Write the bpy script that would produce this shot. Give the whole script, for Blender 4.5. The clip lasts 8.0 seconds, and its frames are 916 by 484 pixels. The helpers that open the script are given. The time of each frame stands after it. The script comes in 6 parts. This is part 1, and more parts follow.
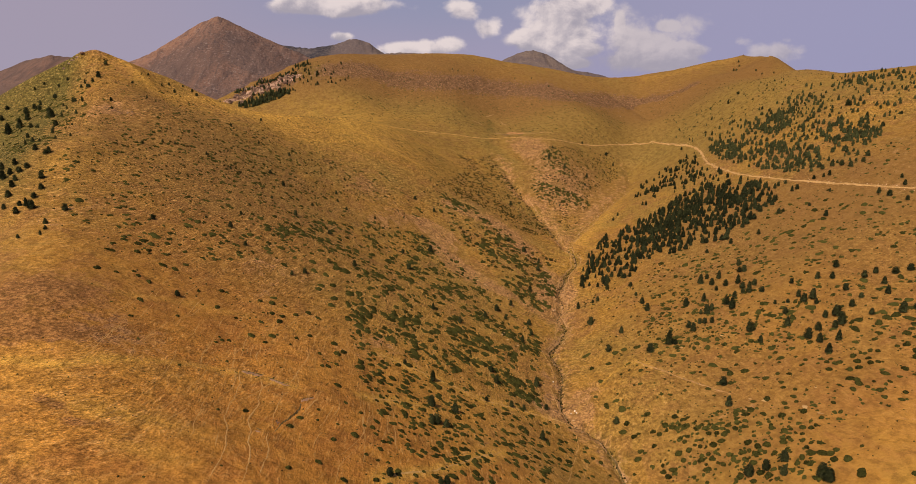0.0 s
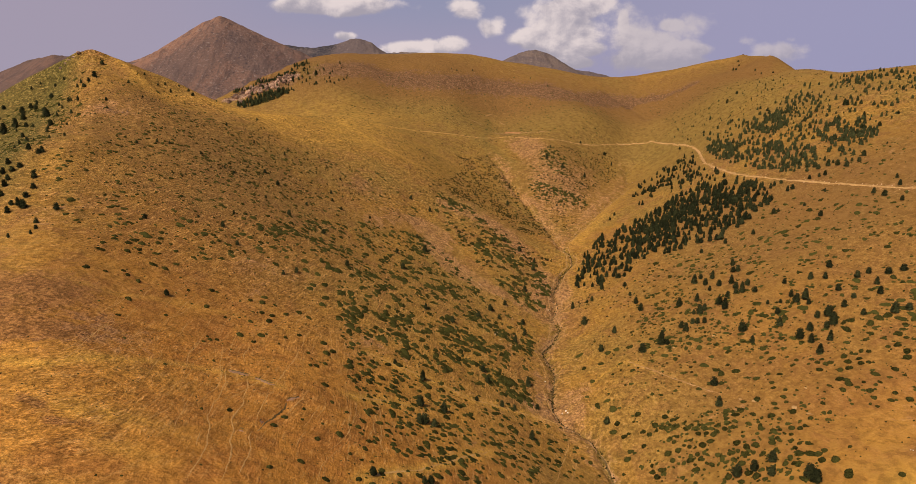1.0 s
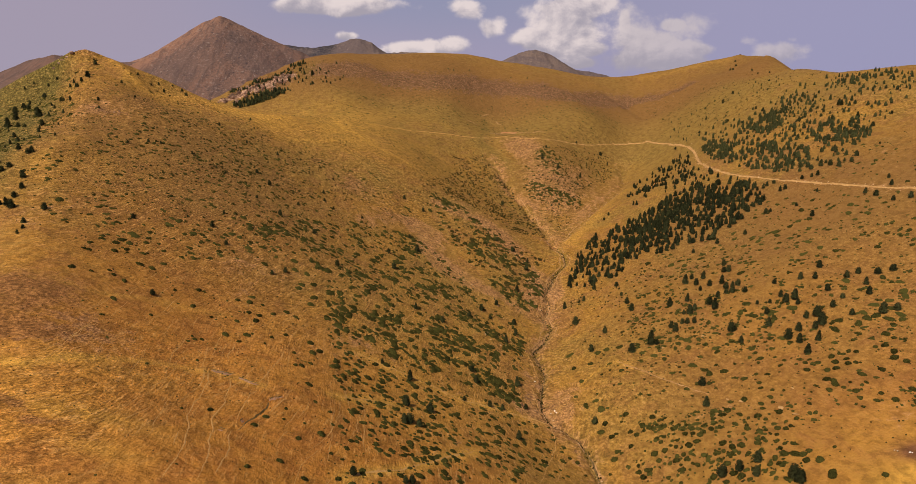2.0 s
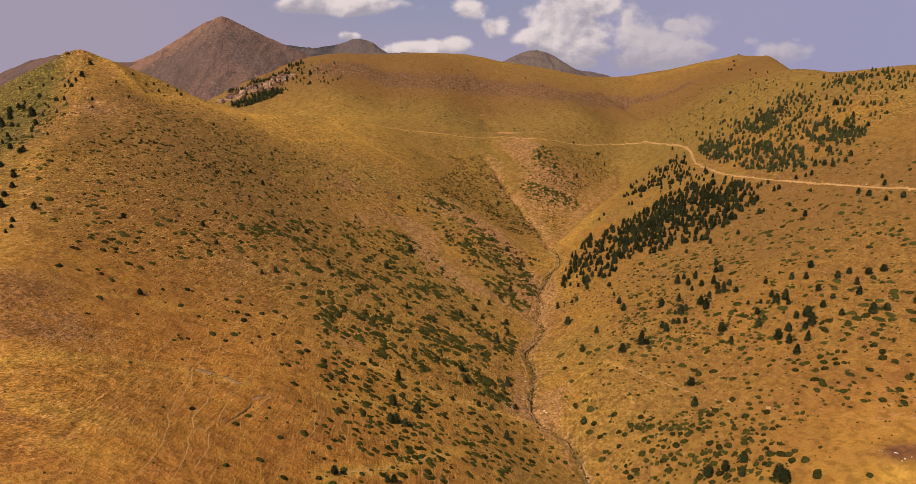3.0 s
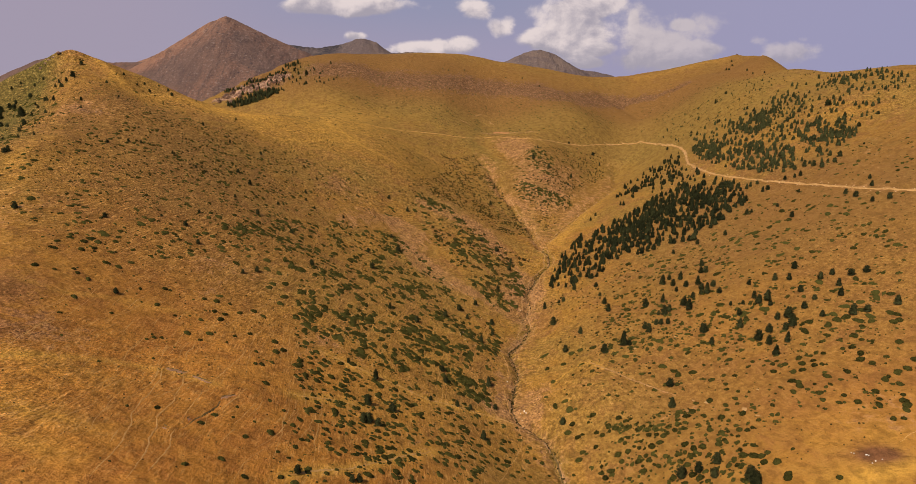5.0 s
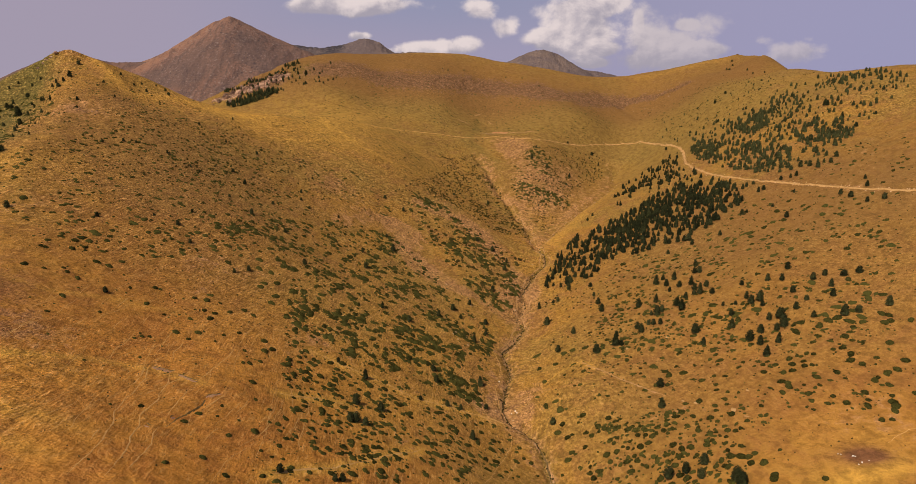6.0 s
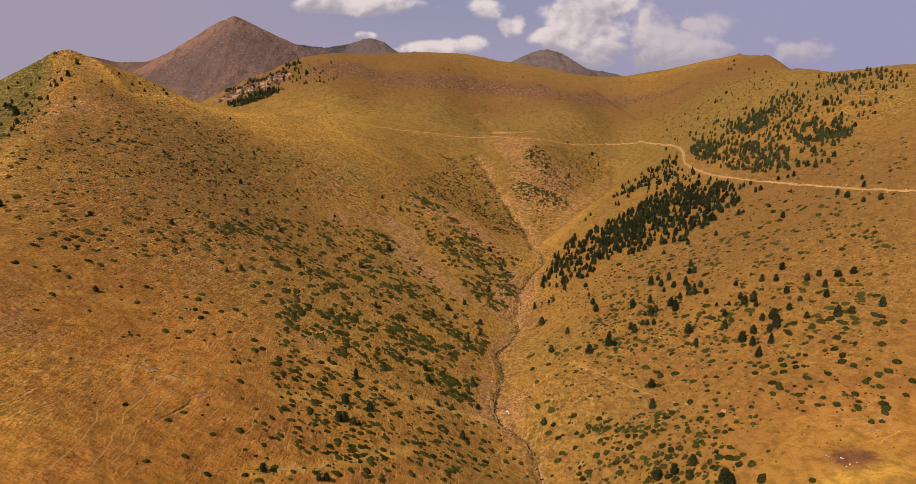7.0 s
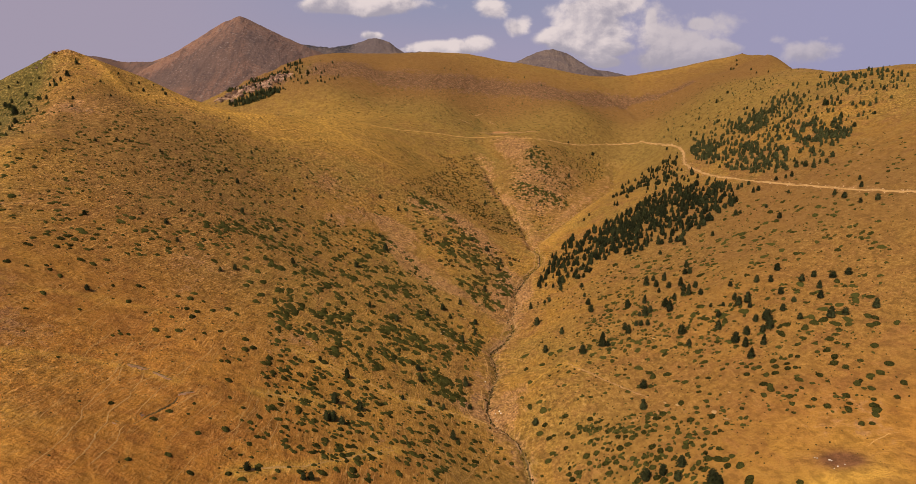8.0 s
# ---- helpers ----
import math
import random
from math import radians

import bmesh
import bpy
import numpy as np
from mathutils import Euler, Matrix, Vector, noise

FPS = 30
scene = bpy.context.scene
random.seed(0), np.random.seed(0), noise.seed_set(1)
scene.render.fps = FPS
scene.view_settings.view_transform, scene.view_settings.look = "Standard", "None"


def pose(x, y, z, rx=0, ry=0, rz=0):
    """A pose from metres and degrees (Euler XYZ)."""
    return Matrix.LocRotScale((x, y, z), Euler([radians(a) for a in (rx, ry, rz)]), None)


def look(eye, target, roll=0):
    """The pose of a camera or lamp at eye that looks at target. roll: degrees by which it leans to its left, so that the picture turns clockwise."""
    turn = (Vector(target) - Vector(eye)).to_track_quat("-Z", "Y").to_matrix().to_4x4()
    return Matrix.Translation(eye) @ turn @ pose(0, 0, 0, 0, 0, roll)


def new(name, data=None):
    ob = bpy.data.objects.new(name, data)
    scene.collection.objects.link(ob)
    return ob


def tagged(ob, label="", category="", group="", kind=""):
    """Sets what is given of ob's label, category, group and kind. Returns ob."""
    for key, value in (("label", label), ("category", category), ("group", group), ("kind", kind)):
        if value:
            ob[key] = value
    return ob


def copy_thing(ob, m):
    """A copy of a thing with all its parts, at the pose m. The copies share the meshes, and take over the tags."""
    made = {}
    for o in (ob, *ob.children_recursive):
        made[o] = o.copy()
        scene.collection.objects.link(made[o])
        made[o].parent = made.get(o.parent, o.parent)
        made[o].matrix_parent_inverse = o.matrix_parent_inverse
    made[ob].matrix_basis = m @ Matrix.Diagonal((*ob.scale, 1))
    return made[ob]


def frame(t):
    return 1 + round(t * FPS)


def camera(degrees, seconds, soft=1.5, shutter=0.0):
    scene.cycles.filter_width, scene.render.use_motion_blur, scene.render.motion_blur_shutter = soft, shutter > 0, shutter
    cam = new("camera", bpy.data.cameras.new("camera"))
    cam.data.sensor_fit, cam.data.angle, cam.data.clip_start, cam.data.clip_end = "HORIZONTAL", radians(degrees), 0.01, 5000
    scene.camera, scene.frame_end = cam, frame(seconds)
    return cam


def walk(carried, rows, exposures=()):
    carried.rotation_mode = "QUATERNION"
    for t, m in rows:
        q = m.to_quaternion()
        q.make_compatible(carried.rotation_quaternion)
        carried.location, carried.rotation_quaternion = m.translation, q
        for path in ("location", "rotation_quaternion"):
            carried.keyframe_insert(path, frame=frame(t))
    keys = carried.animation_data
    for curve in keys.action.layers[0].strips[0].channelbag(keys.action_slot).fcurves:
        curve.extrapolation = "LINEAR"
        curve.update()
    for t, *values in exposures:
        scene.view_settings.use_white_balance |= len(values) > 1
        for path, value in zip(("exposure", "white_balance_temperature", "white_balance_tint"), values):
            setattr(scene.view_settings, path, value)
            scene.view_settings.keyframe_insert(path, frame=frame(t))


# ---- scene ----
cam = camera(71.2, 8.0, soft=0.45)
walk(cam, [
    (0, pose(-0.00, 0.00, 169.91, 75.320, 0, -0.000)),
    (0.5, pose(2.92, 0.02, 169.98, 75.291, 0, 0.163)),
    (1, pose(6.00, -0.06, 170.06, 75.274, 0, 0.275)),
    (1.5, pose(9.17, -0.06, 170.06, 75.271, 0, 0.308)),
    (3, pose(18.96, -0.20, 169.90, 75.283, 0, 0.602)),
    (3.5, pose(22.22, -0.22, 169.96, 75.279, 0, 0.705)),
    (4, pose(25.50, -0.14, 170.04, 75.270, 0, 0.847)),
    (4.5, pose(28.62, -0.18, 170.07, 75.275, 0, 0.959)),
    (6, pose(38.50, -0.08, 169.96, 75.267, 0, 1.476)),
    (6.5, pose(41.86, 0.17, 170.01, 75.233, 0, 1.697)),
    (7, pose(45.26, 0.32, 170.02, 75.237, 0, 1.956)),
    (7.5, pose(48.59, 0.42, 170.06, 75.215, 0, 2.212)),
    (8, pose(52.00, 0.65, 169.97, 75.231, 0, 2.486)),
], exposures=[(0, -0.08), (8, -0.08)])

# ---------------------------------------------------------------- node helpers
def node(tree, kind, links=(), **values):
    """A node with its properties (lower case) set; links: (input, socket or value) pairs."""
    n = tree.nodes.new(kind)
    for key, value in values.items():
        setattr(n, key, value)
    for where, what in links:
        if isinstance(what, bpy.types.NodeSocket):
            tree.links.new(what, n.inputs[where])
        else:
            n.inputs[where].default_value = what
    return n


def calc(tree, operation, a, b=0.0, c=0.0):
    return node(tree, "ShaderNodeMath", ((0, a), (1, b), (2, c)), operation=operation).outputs[0]


def span(tree, value, lo, hi, to_lo=0.0, to_hi=1.0):
    """Smooth step of value from lo..hi to to_lo..to_hi."""
    return node(tree, "ShaderNodeMapRange", ((0, value), (1, lo), (2, hi), (3, to_lo), (4, to_hi)), interpolation_type="SMOOTHSTEP").outputs[0]


def blend(tree, factor, a, b, how="MIX"):
    n = node(tree, "ShaderNodeMix", ((0, factor), (6, a), (7, b)), data_type="RGBA", blend_type=how)
    return n.outputs[2]


def rgb(r, g, b):
    return (r, g, b, 1.0)


def grain(tree, where, scale, detail=4.0, rough=0.55, distort=0.0):
    return node(tree, "ShaderNodeTexNoise", (("Vector", where), ("Scale", scale), ("Detail", detail), ("Roughness", rough), ("Distortion", distort))).outputs[0]


# ---------------------------------------------------------------- sky and sun
SUN_UP, SUN_FROM = 54.0, -137.0      # degrees above the horizon; compass degrees from north

world = bpy.data.worlds.new("sky")
scene.world = world
world.use_nodes = True
wt = world.node_tree
wt.nodes.clear()
way = node(wt, "ShaderNodeTexCoord").outputs["Generated"]
part_xyz = node(wt, "ShaderNodeSeparateXYZ", ((0, way),))
wx, wy, wz = part_xyz.outputs
ahead = calc(wt, "MAXIMUM", wy, 0.05)
cu, cv = calc(wt, "DIVIDE", wx, ahead), calc(wt, "DIVIDE", wz, ahead)
sky = node(wt, "ShaderNodeTexSky", sky_type="NISHITA", sun_disc=False, sun_elevation=radians(SUN_UP), sun_rotation=radians(SUN_FROM),
           altitude=2200.0, air_density=1.0, dust_density=1.5, ozone_density=2.0)
dome = blend(wt, 1.0, sky.outputs[0], rgb(0.098, 0.090, 0.086), "MULTIPLY")
# the lavender haze low in the sky, bluer between the clouds
side = span(wt, cu, -0.75, 0.75)
middle = span(wt, calc(wt, "ABSOLUTE", calc(wt, "ADD", cu, 0.03)), 0.0, 0.5, 1.0, 0.0)
low = blend(wt, side, rgb(0.385, 0.335, 0.435), rgb(0.345, 0.332, 0.505))
low = blend(wt, calc(wt, "MULTIPLY", middle, span(wt, cv, 0.02, 0.11)), low, rgb(0.305, 0.312, 0.455))
sky_colour = blend(wt, span(wt, wz, 0.10, 0.45, 0.0, 1.0), low, dome)
# cumulus: broad heaps (east, up, half width, half height, weight), broken up by noise
HEAPS = [(-0.194, 0.098, 0.068, 0.011, 1.90), (-0.229, 0.106, 0.035, 0.013, 1.60), (-0.151, 0.102, 0.039, 0.010, 1.30), (-0.067, 0.037, 0.070, 0.013, 1.25),
         (-0.016, 0.042, 0.026, 0.013, 1.20), (-0.117, 0.035, 0.032, 0.008, 0.95), (-0.171, 0.054, 0.016, 0.007, 0.90), (0.005, 0.093, 0.025, 0.016, 0.72),
         (0.048, 0.067, 0.020, 0.014, 0.74), (0.167, 0.092, 0.048, 0.021, 1.50), (0.196, 0.105, 0.027, 0.016, 1.40), (0.144, 0.050, 0.055, 0.020, 1.35),
         (0.105, 0.053, 0.029, 0.015, 1.10), (0.187, 0.038, 0.033, 0.013, 1.25), (0.175, 0.016, 0.025, 0.008, 1.15), (0.240, 0.071, 0.012, 0.023, 0.95),
         (0.281, 0.042, 0.057, 0.028, 0.92), (0.310, 0.070, 0.021, 0.011, 1.00), (0.329, 0.031, 0.048, 0.021, 0.90), (0.257, 0.021, 0.042, 0.013, 1.05),
         (0.362, 0.034, 0.027, 0.013, 0.85), (0.422, 0.047, 0.021, 0.010, 0.66), (0.485, 0.031, 0.055, 0.019, 0.88), (0.492, 0.050, 0.017, 0.011, 0.66),
         (0.245, 0.055, 0.130, 0.055, 0.66), (0.165, 0.065, 0.062, 0.045, 1.15), (0.300, 0.020, 0.110, 0.026, 0.92)]
flat = node(wt, "ShaderNodeCombineXYZ", ((0, cu), (1, calc(wt, "MULTIPLY", cv, 1.25)), (2, 0.37))).outputs[0]
puff = grain(wt, flat, 13.0, 9.0, 0.58, 0.2)
lump = grain(wt, flat, 9.0, 3.0, 0.5)
heap, mass, rise = None, None, None
for eu, ev, wu, wv, weight in HEAPS:
    du = calc(wt, "DIVIDE", calc(wt, "SUBTRACT", cu, eu), wu)
    dv = calc(wt, "DIVIDE", calc(wt, "SUBTRACT", cv, ev), wv)
    r = calc(wt, "ADD", calc(wt, "MULTIPLY", du, du), calc(wt, "MULTIPLY", dv, dv))
    g = calc(wt, "MULTIPLY", calc(wt, "POWER", 2.718, calc(wt, "MULTIPLY", r, -0.7)), weight)
    up = calc(wt, "MULTIPLY", g, dv)
    heap = g if heap is None else calc(wt, "MAXIMUM", heap, g)
    mass = g if mass is None else calc(wt, "ADD", mass, g)
    rise = up if rise is None else calc(wt, "ADD", rise, up)
heap = calc(wt, "MULTIPLY", heap, span(wt, wy, 0.3, 0.5))
rise = calc(wt, "DIVIDE", rise, calc(wt, "MAXIMUM", mass, 0.05))          # -1 at the clouds' flat bases, 1 at their tops
cover = calc(wt, "ADD", heap, calc(wt, "MULTIPLY", calc(wt, "SUBTRACT", puff, 0.5), 1.7))
cloud = span(wt, cover, 0.40, 0.76)
over = node(wt, "ShaderNodeCombineXYZ", ((0, calc(wt, "ADD", cu, -0.008)), (1, calc(wt, "ADD", calc(wt, "MULTIPLY", cv, 1.25), 0.010)), (2, 0.37))).outputs[0]
thick = calc(wt, "SUBTRACT", puff, grain(wt, over, 13.0, 9.0, 0.58, 0.2))
lit = calc(wt, "ADD", calc(wt, "MULTIPLY", rise, 0.16), calc(wt, "ADD", calc(wt, "MULTIPLY", thick, 0.9), calc(wt, "MULTIPLY", calc(wt, "SUBTRACT", lump, 0.5), 0.5)))
lit = span(wt, lit, -0.17, 0.13)
lit = calc(wt, "MULTIPLY", lit, span(wt, cu, 0.19, 0.27, 1.0, 0.50))
cloud_colour = blend(wt, lit, rgb(0.41, 0.37, 0.43), rgb(0.84, 0.72, 0.70))
sky_colour = blend(wt, calc(wt, "MULTIPLY", cloud, span(wt, cu, 0.22, 0.45, 0.94, 0.72)), sky_colour, cloud_colour)
bg = node(wt, "ShaderNodeBackground", ((0, sky_colour), (1, 1.0)))
node(wt, "ShaderNodeOutputWorld", ((0, bg.outputs[0]),))

sun = new("sun", bpy.data.lights.new("sun", "SUN"))
sun.data.energy, sun.data.angle, sun.data.color = 5.15, radians(0.55), (1.0, 0.88, 0.72)
az, el = radians(SUN_FROM), radians(SUN_UP)
sun.matrix_world = look((math.sin(az) * math.cos(el) * 900, math.cos(az) * math.cos(el) * 900, math.sin(el) * 900), (0, 0, 0))

# ---------------------------------------------------------------- materials
def material(name, rough=0.9, spec=0.2):
    m = bpy.data.materials.new(name)
    m.use_nodes = True
    t = m.node_tree
    b = t.nodes["Principled BSDF"]
    b.inputs["Roughness"].default_value = rough
    b.inputs["Specular IOR Level"].default_value = spec
    return m, t, b


def relief(t, b, height, strength, distance):
    bump = node(t, "ShaderNodeBump", (("Height", height), ("Strength", strength), ("Distance", distance)))
    t.links.new(bump.outputs[0], b.inputs["Normal"])


def place(t):
    return node(t, "ShaderNodeTexCoord").outputs["Object"]


def stretched(t, where, sx, sy, sz):
    return node(t, "ShaderNodeVectorMath", ((0, where), (1, (sx, sy, sz))), operation="MULTIPLY").outputs[0]


def mask(t, name):
    return node(t, "ShaderNodeAttribute", attribute_name=name).outputs["Fac"]


def grass_material():
    m, t, b = material("dry_mountain_grass", 0.95, 0.06)
    p = place(t)
    wide = grain(t, p, 0.012, 4.0, 0.6, 0.4)
    mid = grain(t, p, 0.07, 5.0, 0.62, 0.6)
    clod = grain(t, p, 0.22, 5.0, 0.66, 0.3)
    xyz = node(t, "ShaderNodeSeparateXYZ", ((0, p),)).outputs
    level = calc(t, "ADD", mask(t, "level"), calc(t, "MULTIPLY", calc(t, "SUBTRACT", grain(t, p, 0.13, 3.0, 0.6), 0.5), 1.0))
    shelf = node(t, "ShaderNodeCombineXYZ", ((0, calc(t, "MULTIPLY", xyz[0], 0.17)), (1, calc(t, "MULTIPLY", xyz[1], 0.17)), (2, calc(t, "MULTIPLY", level, 3.1)))).outputs[0]
    tread = grain(t, shelf, 1.0, 3.0, 0.55)         # narrow treads that grazing wears along the contours
    broad_tread = grain(t, shelf, 0.33, 3.0, 0.6)
    grazed = mask(t, "ledges")
    combed = node(t, "ShaderNodeCombineXYZ", ((0, calc(t, "MULTIPLY", xyz[0], 0.75)), (1, calc(t, "MULTIPLY", xyz[1], 0.75)), (2, calc(t, "MULTIPLY", level, 3.4)))).outputs[0]
    lie = span(t, grazed, 0.3, 0.6)
    tuft = node(t, "ShaderNodeMix", ((0, lie), (2, grain(t, p, 0.62, 4.0, 0.70)), (3, grain(t, combed, 1.0, 4.0, 0.68)))).outputs[0]
    fine = node(t, "ShaderNodeMix", ((0, lie), (2, grain(t, p, 2.3, 3.0, 0.68)), (3, grain(t, combed, 2.6, 3.0, 0.66)))).outputs[0]
    patch = grain(t, p, 0.032, 5.0, 0.68, 1.1)
    straw, gold, olive, rust = rgb(0.330, 0.162, 0.030), rgb(0.55, 0.285, 0.050), rgb(0.225, 0.137, 0.034), rgb(0.275, 0.124, 0.042)
    c = blend(t, span(t, wide, 0.42, 0.58), straw, blend(t, 0.55, straw, olive))
    c = blend(t, calc(t, "MULTIPLY", span(t, patch, 0.50, 0.60), 0.55), c, rust)
    c = blend(t, calc(t, "MULTIPLY", span(t, patch, 0.46, 0.36), 0.55), c, olive)
    c = blend(t, calc(t, "MULTIPLY", span(t, mid, 0.52, 0.64), 0.5), c, rust)
    c = blend(t, calc(t, "MULTIPLY", span(t, mid, 0.44, 0.34), 0.28), c, rgb(0.42, 0.225, 0.058))
    c = blend(t, calc(t, "MULTIPLY", span(t, clod, 0.54, 0.64), 0.5), c, olive)
    c = blend(t, calc(t, "MULTIPLY", span(t, clod, 0.44, 0.34), 0.28), c, rgb(0.38, 0.21, 0.056))
    c = blend(t, mask(t, "orange"), c, blend(t, span(t, mid, 0.38, 0.62), rgb(0.475, 0.196, 0.034), rgb(0.385, 0.146, 0.031)))
    c = blend(t, calc(t, "MULTIPLY", mask(t, "gold"), span(t, clod, 0.25, 0.5, 0.6, 1.0)), c, gold)
    c = blend(t, mask(t, "olive"), c, olive)
    c = blend(t, mask(t, "umber"), c, blend(t, span(t, clod, 0.40, 0.60), rgb(0.235, 0.112, 0.034), rgb(0.175, 0.085, 0.028)))
    c = blend(t, mask(t, "green"), c, rgb(0.105, 0.088, 0.022))
    # worn treads: lit steps and shaded risers go into the colour, besides the bump
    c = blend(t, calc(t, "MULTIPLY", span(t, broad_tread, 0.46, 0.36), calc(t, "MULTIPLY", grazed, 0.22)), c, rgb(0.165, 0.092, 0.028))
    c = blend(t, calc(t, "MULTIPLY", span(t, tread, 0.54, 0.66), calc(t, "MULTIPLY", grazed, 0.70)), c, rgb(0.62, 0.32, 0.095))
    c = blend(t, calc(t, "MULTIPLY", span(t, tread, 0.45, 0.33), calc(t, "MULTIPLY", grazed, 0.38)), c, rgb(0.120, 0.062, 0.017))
    soil = blend(t, span(t, tuft, 0.38, 0.62), rgb(0.262, 0.124, 0.048), rgb(0.42, 0.212, 0.085))
    bare = span(t, calc(t, "ADD", mask(t, "bare"), calc(t, "MULTIPLY", calc(t, "SUBTRACT", clod, 0.5), 2.2)), 0.40, 0.78)
    c = blend(t, calc(t, "MULTIPLY", bare, span(t, mid, 0.36, 0.56, 0.45, 0.85)), c, soil)
    scree = blend(t, span(t, fine, 0.44, 0.60), rgb(0.110, 0.054, 0.026), rgb(0.235, 0.120, 0.058))
    stony = span(t, calc(t, "ADD", mask(t, "scree"), calc(t, "MULTIPLY", calc(t, "SUBTRACT", clod, 0.5), 1.6)), 0.42, 0.72)
    c = blend(t, calc(t, "MULTIPLY", stony, 0.85), c, scree)
    pebble = grain(t, p, 0.5, 2.0, 0.8)
    c = blend(t, calc(t, "MULTIPLY", span(t, pebble, 0.56, 0.66), calc(t, "MULTIPLY", stony, 0.7)), c, rgb(0.34, 0.185, 0.10))
    c = blend(t, calc(t, "MULTIPLY", span(t, pebble, 0.43, 0.34), calc(t, "MULTIPLY", stony, 0.7)), c, rgb(0.07, 0.036, 0.018))
    crag = blend(t, span(t, tuft, 0.42, 0.58), rgb(0.16, 0.085, 0.055), rgb(0.44, 0.26, 0.17))
    c = blend(t, span(t, calc(t, "ADD", mask(t, "ochre"), calc(t, "MULTIPLY", calc(t, "SUBTRACT", clod, 0.5), 1.4)), 0.40, 0.60), c, crag)
    heath = span(t, calc(t, "ADD", mask(t, "heath"), calc(t, "MULTIPLY", calc(t, "SUBTRACT", clod, 0.5), 2.0)), 0.30, 0.80)
    c = blend(t, calc(t, "MULTIPLY", heath, 0.65), c, blend(t, span(t, tuft, 0.40, 0.62), rgb(0.150, 0.064, 0.026), rgb(0.27, 0.118, 0.044)))
    c = blend(t, mask(t, "dung"), c, rgb(0.180, 0.072, 0.038))
    # pale tuft tops, and painted shade in the hollows between them
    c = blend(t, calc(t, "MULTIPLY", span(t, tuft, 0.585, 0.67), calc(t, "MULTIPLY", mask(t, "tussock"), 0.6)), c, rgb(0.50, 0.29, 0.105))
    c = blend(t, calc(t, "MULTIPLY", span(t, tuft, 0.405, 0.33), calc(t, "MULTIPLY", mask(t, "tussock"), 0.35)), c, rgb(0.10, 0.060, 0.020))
    # tussocks: shade in the gaps painted as darker colour, tops painted paler
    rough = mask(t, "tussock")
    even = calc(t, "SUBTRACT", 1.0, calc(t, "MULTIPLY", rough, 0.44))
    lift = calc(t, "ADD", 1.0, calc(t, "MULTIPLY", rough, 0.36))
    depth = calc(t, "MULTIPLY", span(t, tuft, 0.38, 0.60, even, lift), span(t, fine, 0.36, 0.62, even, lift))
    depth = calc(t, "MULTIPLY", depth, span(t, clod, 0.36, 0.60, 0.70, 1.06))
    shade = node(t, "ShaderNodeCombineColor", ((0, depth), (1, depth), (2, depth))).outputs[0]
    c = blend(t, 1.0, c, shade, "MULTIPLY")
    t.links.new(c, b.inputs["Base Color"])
    high = calc(t, "ADD", calc(t, "MULTIPLY", tuft, 0.9), calc(t, "MULTIPLY", fine, 0.16))
    high = calc(t, "ADD", high, calc(t, "MULTIPLY", clod, 1.2))
    high = calc(t, "ADD", high, calc(t, "MULTIPLY", calc(t, "ADD", tread, calc(t, "MULTIPLY", broad_tread, 0.8)), calc(t, "MULTIPLY", grazed, 0.62)))
    relief(t, b, high, 0.8, 1.15)
    return m


def dirt_material(name, a, c, stones=0.5):
    m, t, b = material(name, 0.95, 0.1)
    p = place(t)
    n1, n2 = grain(t, p, 0.25, 4.0, 0.6), grain(t, p, 2.4, 4.0, 0.7)
    col = blend(t, span(t, n1, 0.35, 0.65), rgb(*a), rgb(*c))
    col = blend(t, calc(t, "MULTIPLY", span(t, n2, 0.50, 0.68), stones), col, rgb(0.52, 0.38, 0.25))
    col = blend(t, calc(t, "MULTIPLY", span(t, n2, 0.46, 0.30), 0.6), col, rgb(0.17, 0.085, 0.035))
    t.links.new(col, b.inputs["Base Color"])
    relief(t, b, n2, 0.8, 0.35)
    return m


def leaf_material(name, dark, pale, island=0.5):
    m, t, b = material(name, 0.95, 0.02)
    geo = node(t, "ShaderNodeNewGeometry")
    info = node(t, "ShaderNodeObjectInfo")
    n = grain(t, geo.outputs["Position"], 2.4, 3.0, 0.65)
    r = calc(t, "ADD", calc(t, "MULTIPLY", geo.outputs["Random Per Island"], island), calc(t, "MULTIPLY", info.outputs["Random"], 0.45))
    r = calc(t, "ADD", r, calc(t, "MULTIPLY", calc(t, "SUBTRACT", n, 0.5), 1.8))
    relief(t, b, n, 0.9, 0.5)
    t.links.new(blend(t, span(t, r, 0.0, 1.1), rgb(*dark), rgb(*pale)), b.inputs["Base Color"])
    return m


def bark_material():
    m, t, b = material("pine_bark", 0.95, 0.1)
    p = place(t)
    n = grain(t, stretched(t, p, 3.0, 3.0, 0.6), 2.0, 5.0, 0.65)
    t.links.new(blend(t, span(t, n, 0.35, 0.65), rgb(0.07, 0.045, 0.03), rgb(0.19, 0.12, 0.08)), b.inputs["Base Color"])
    relief(t, b, n, 0.7, 0.05)
    return m


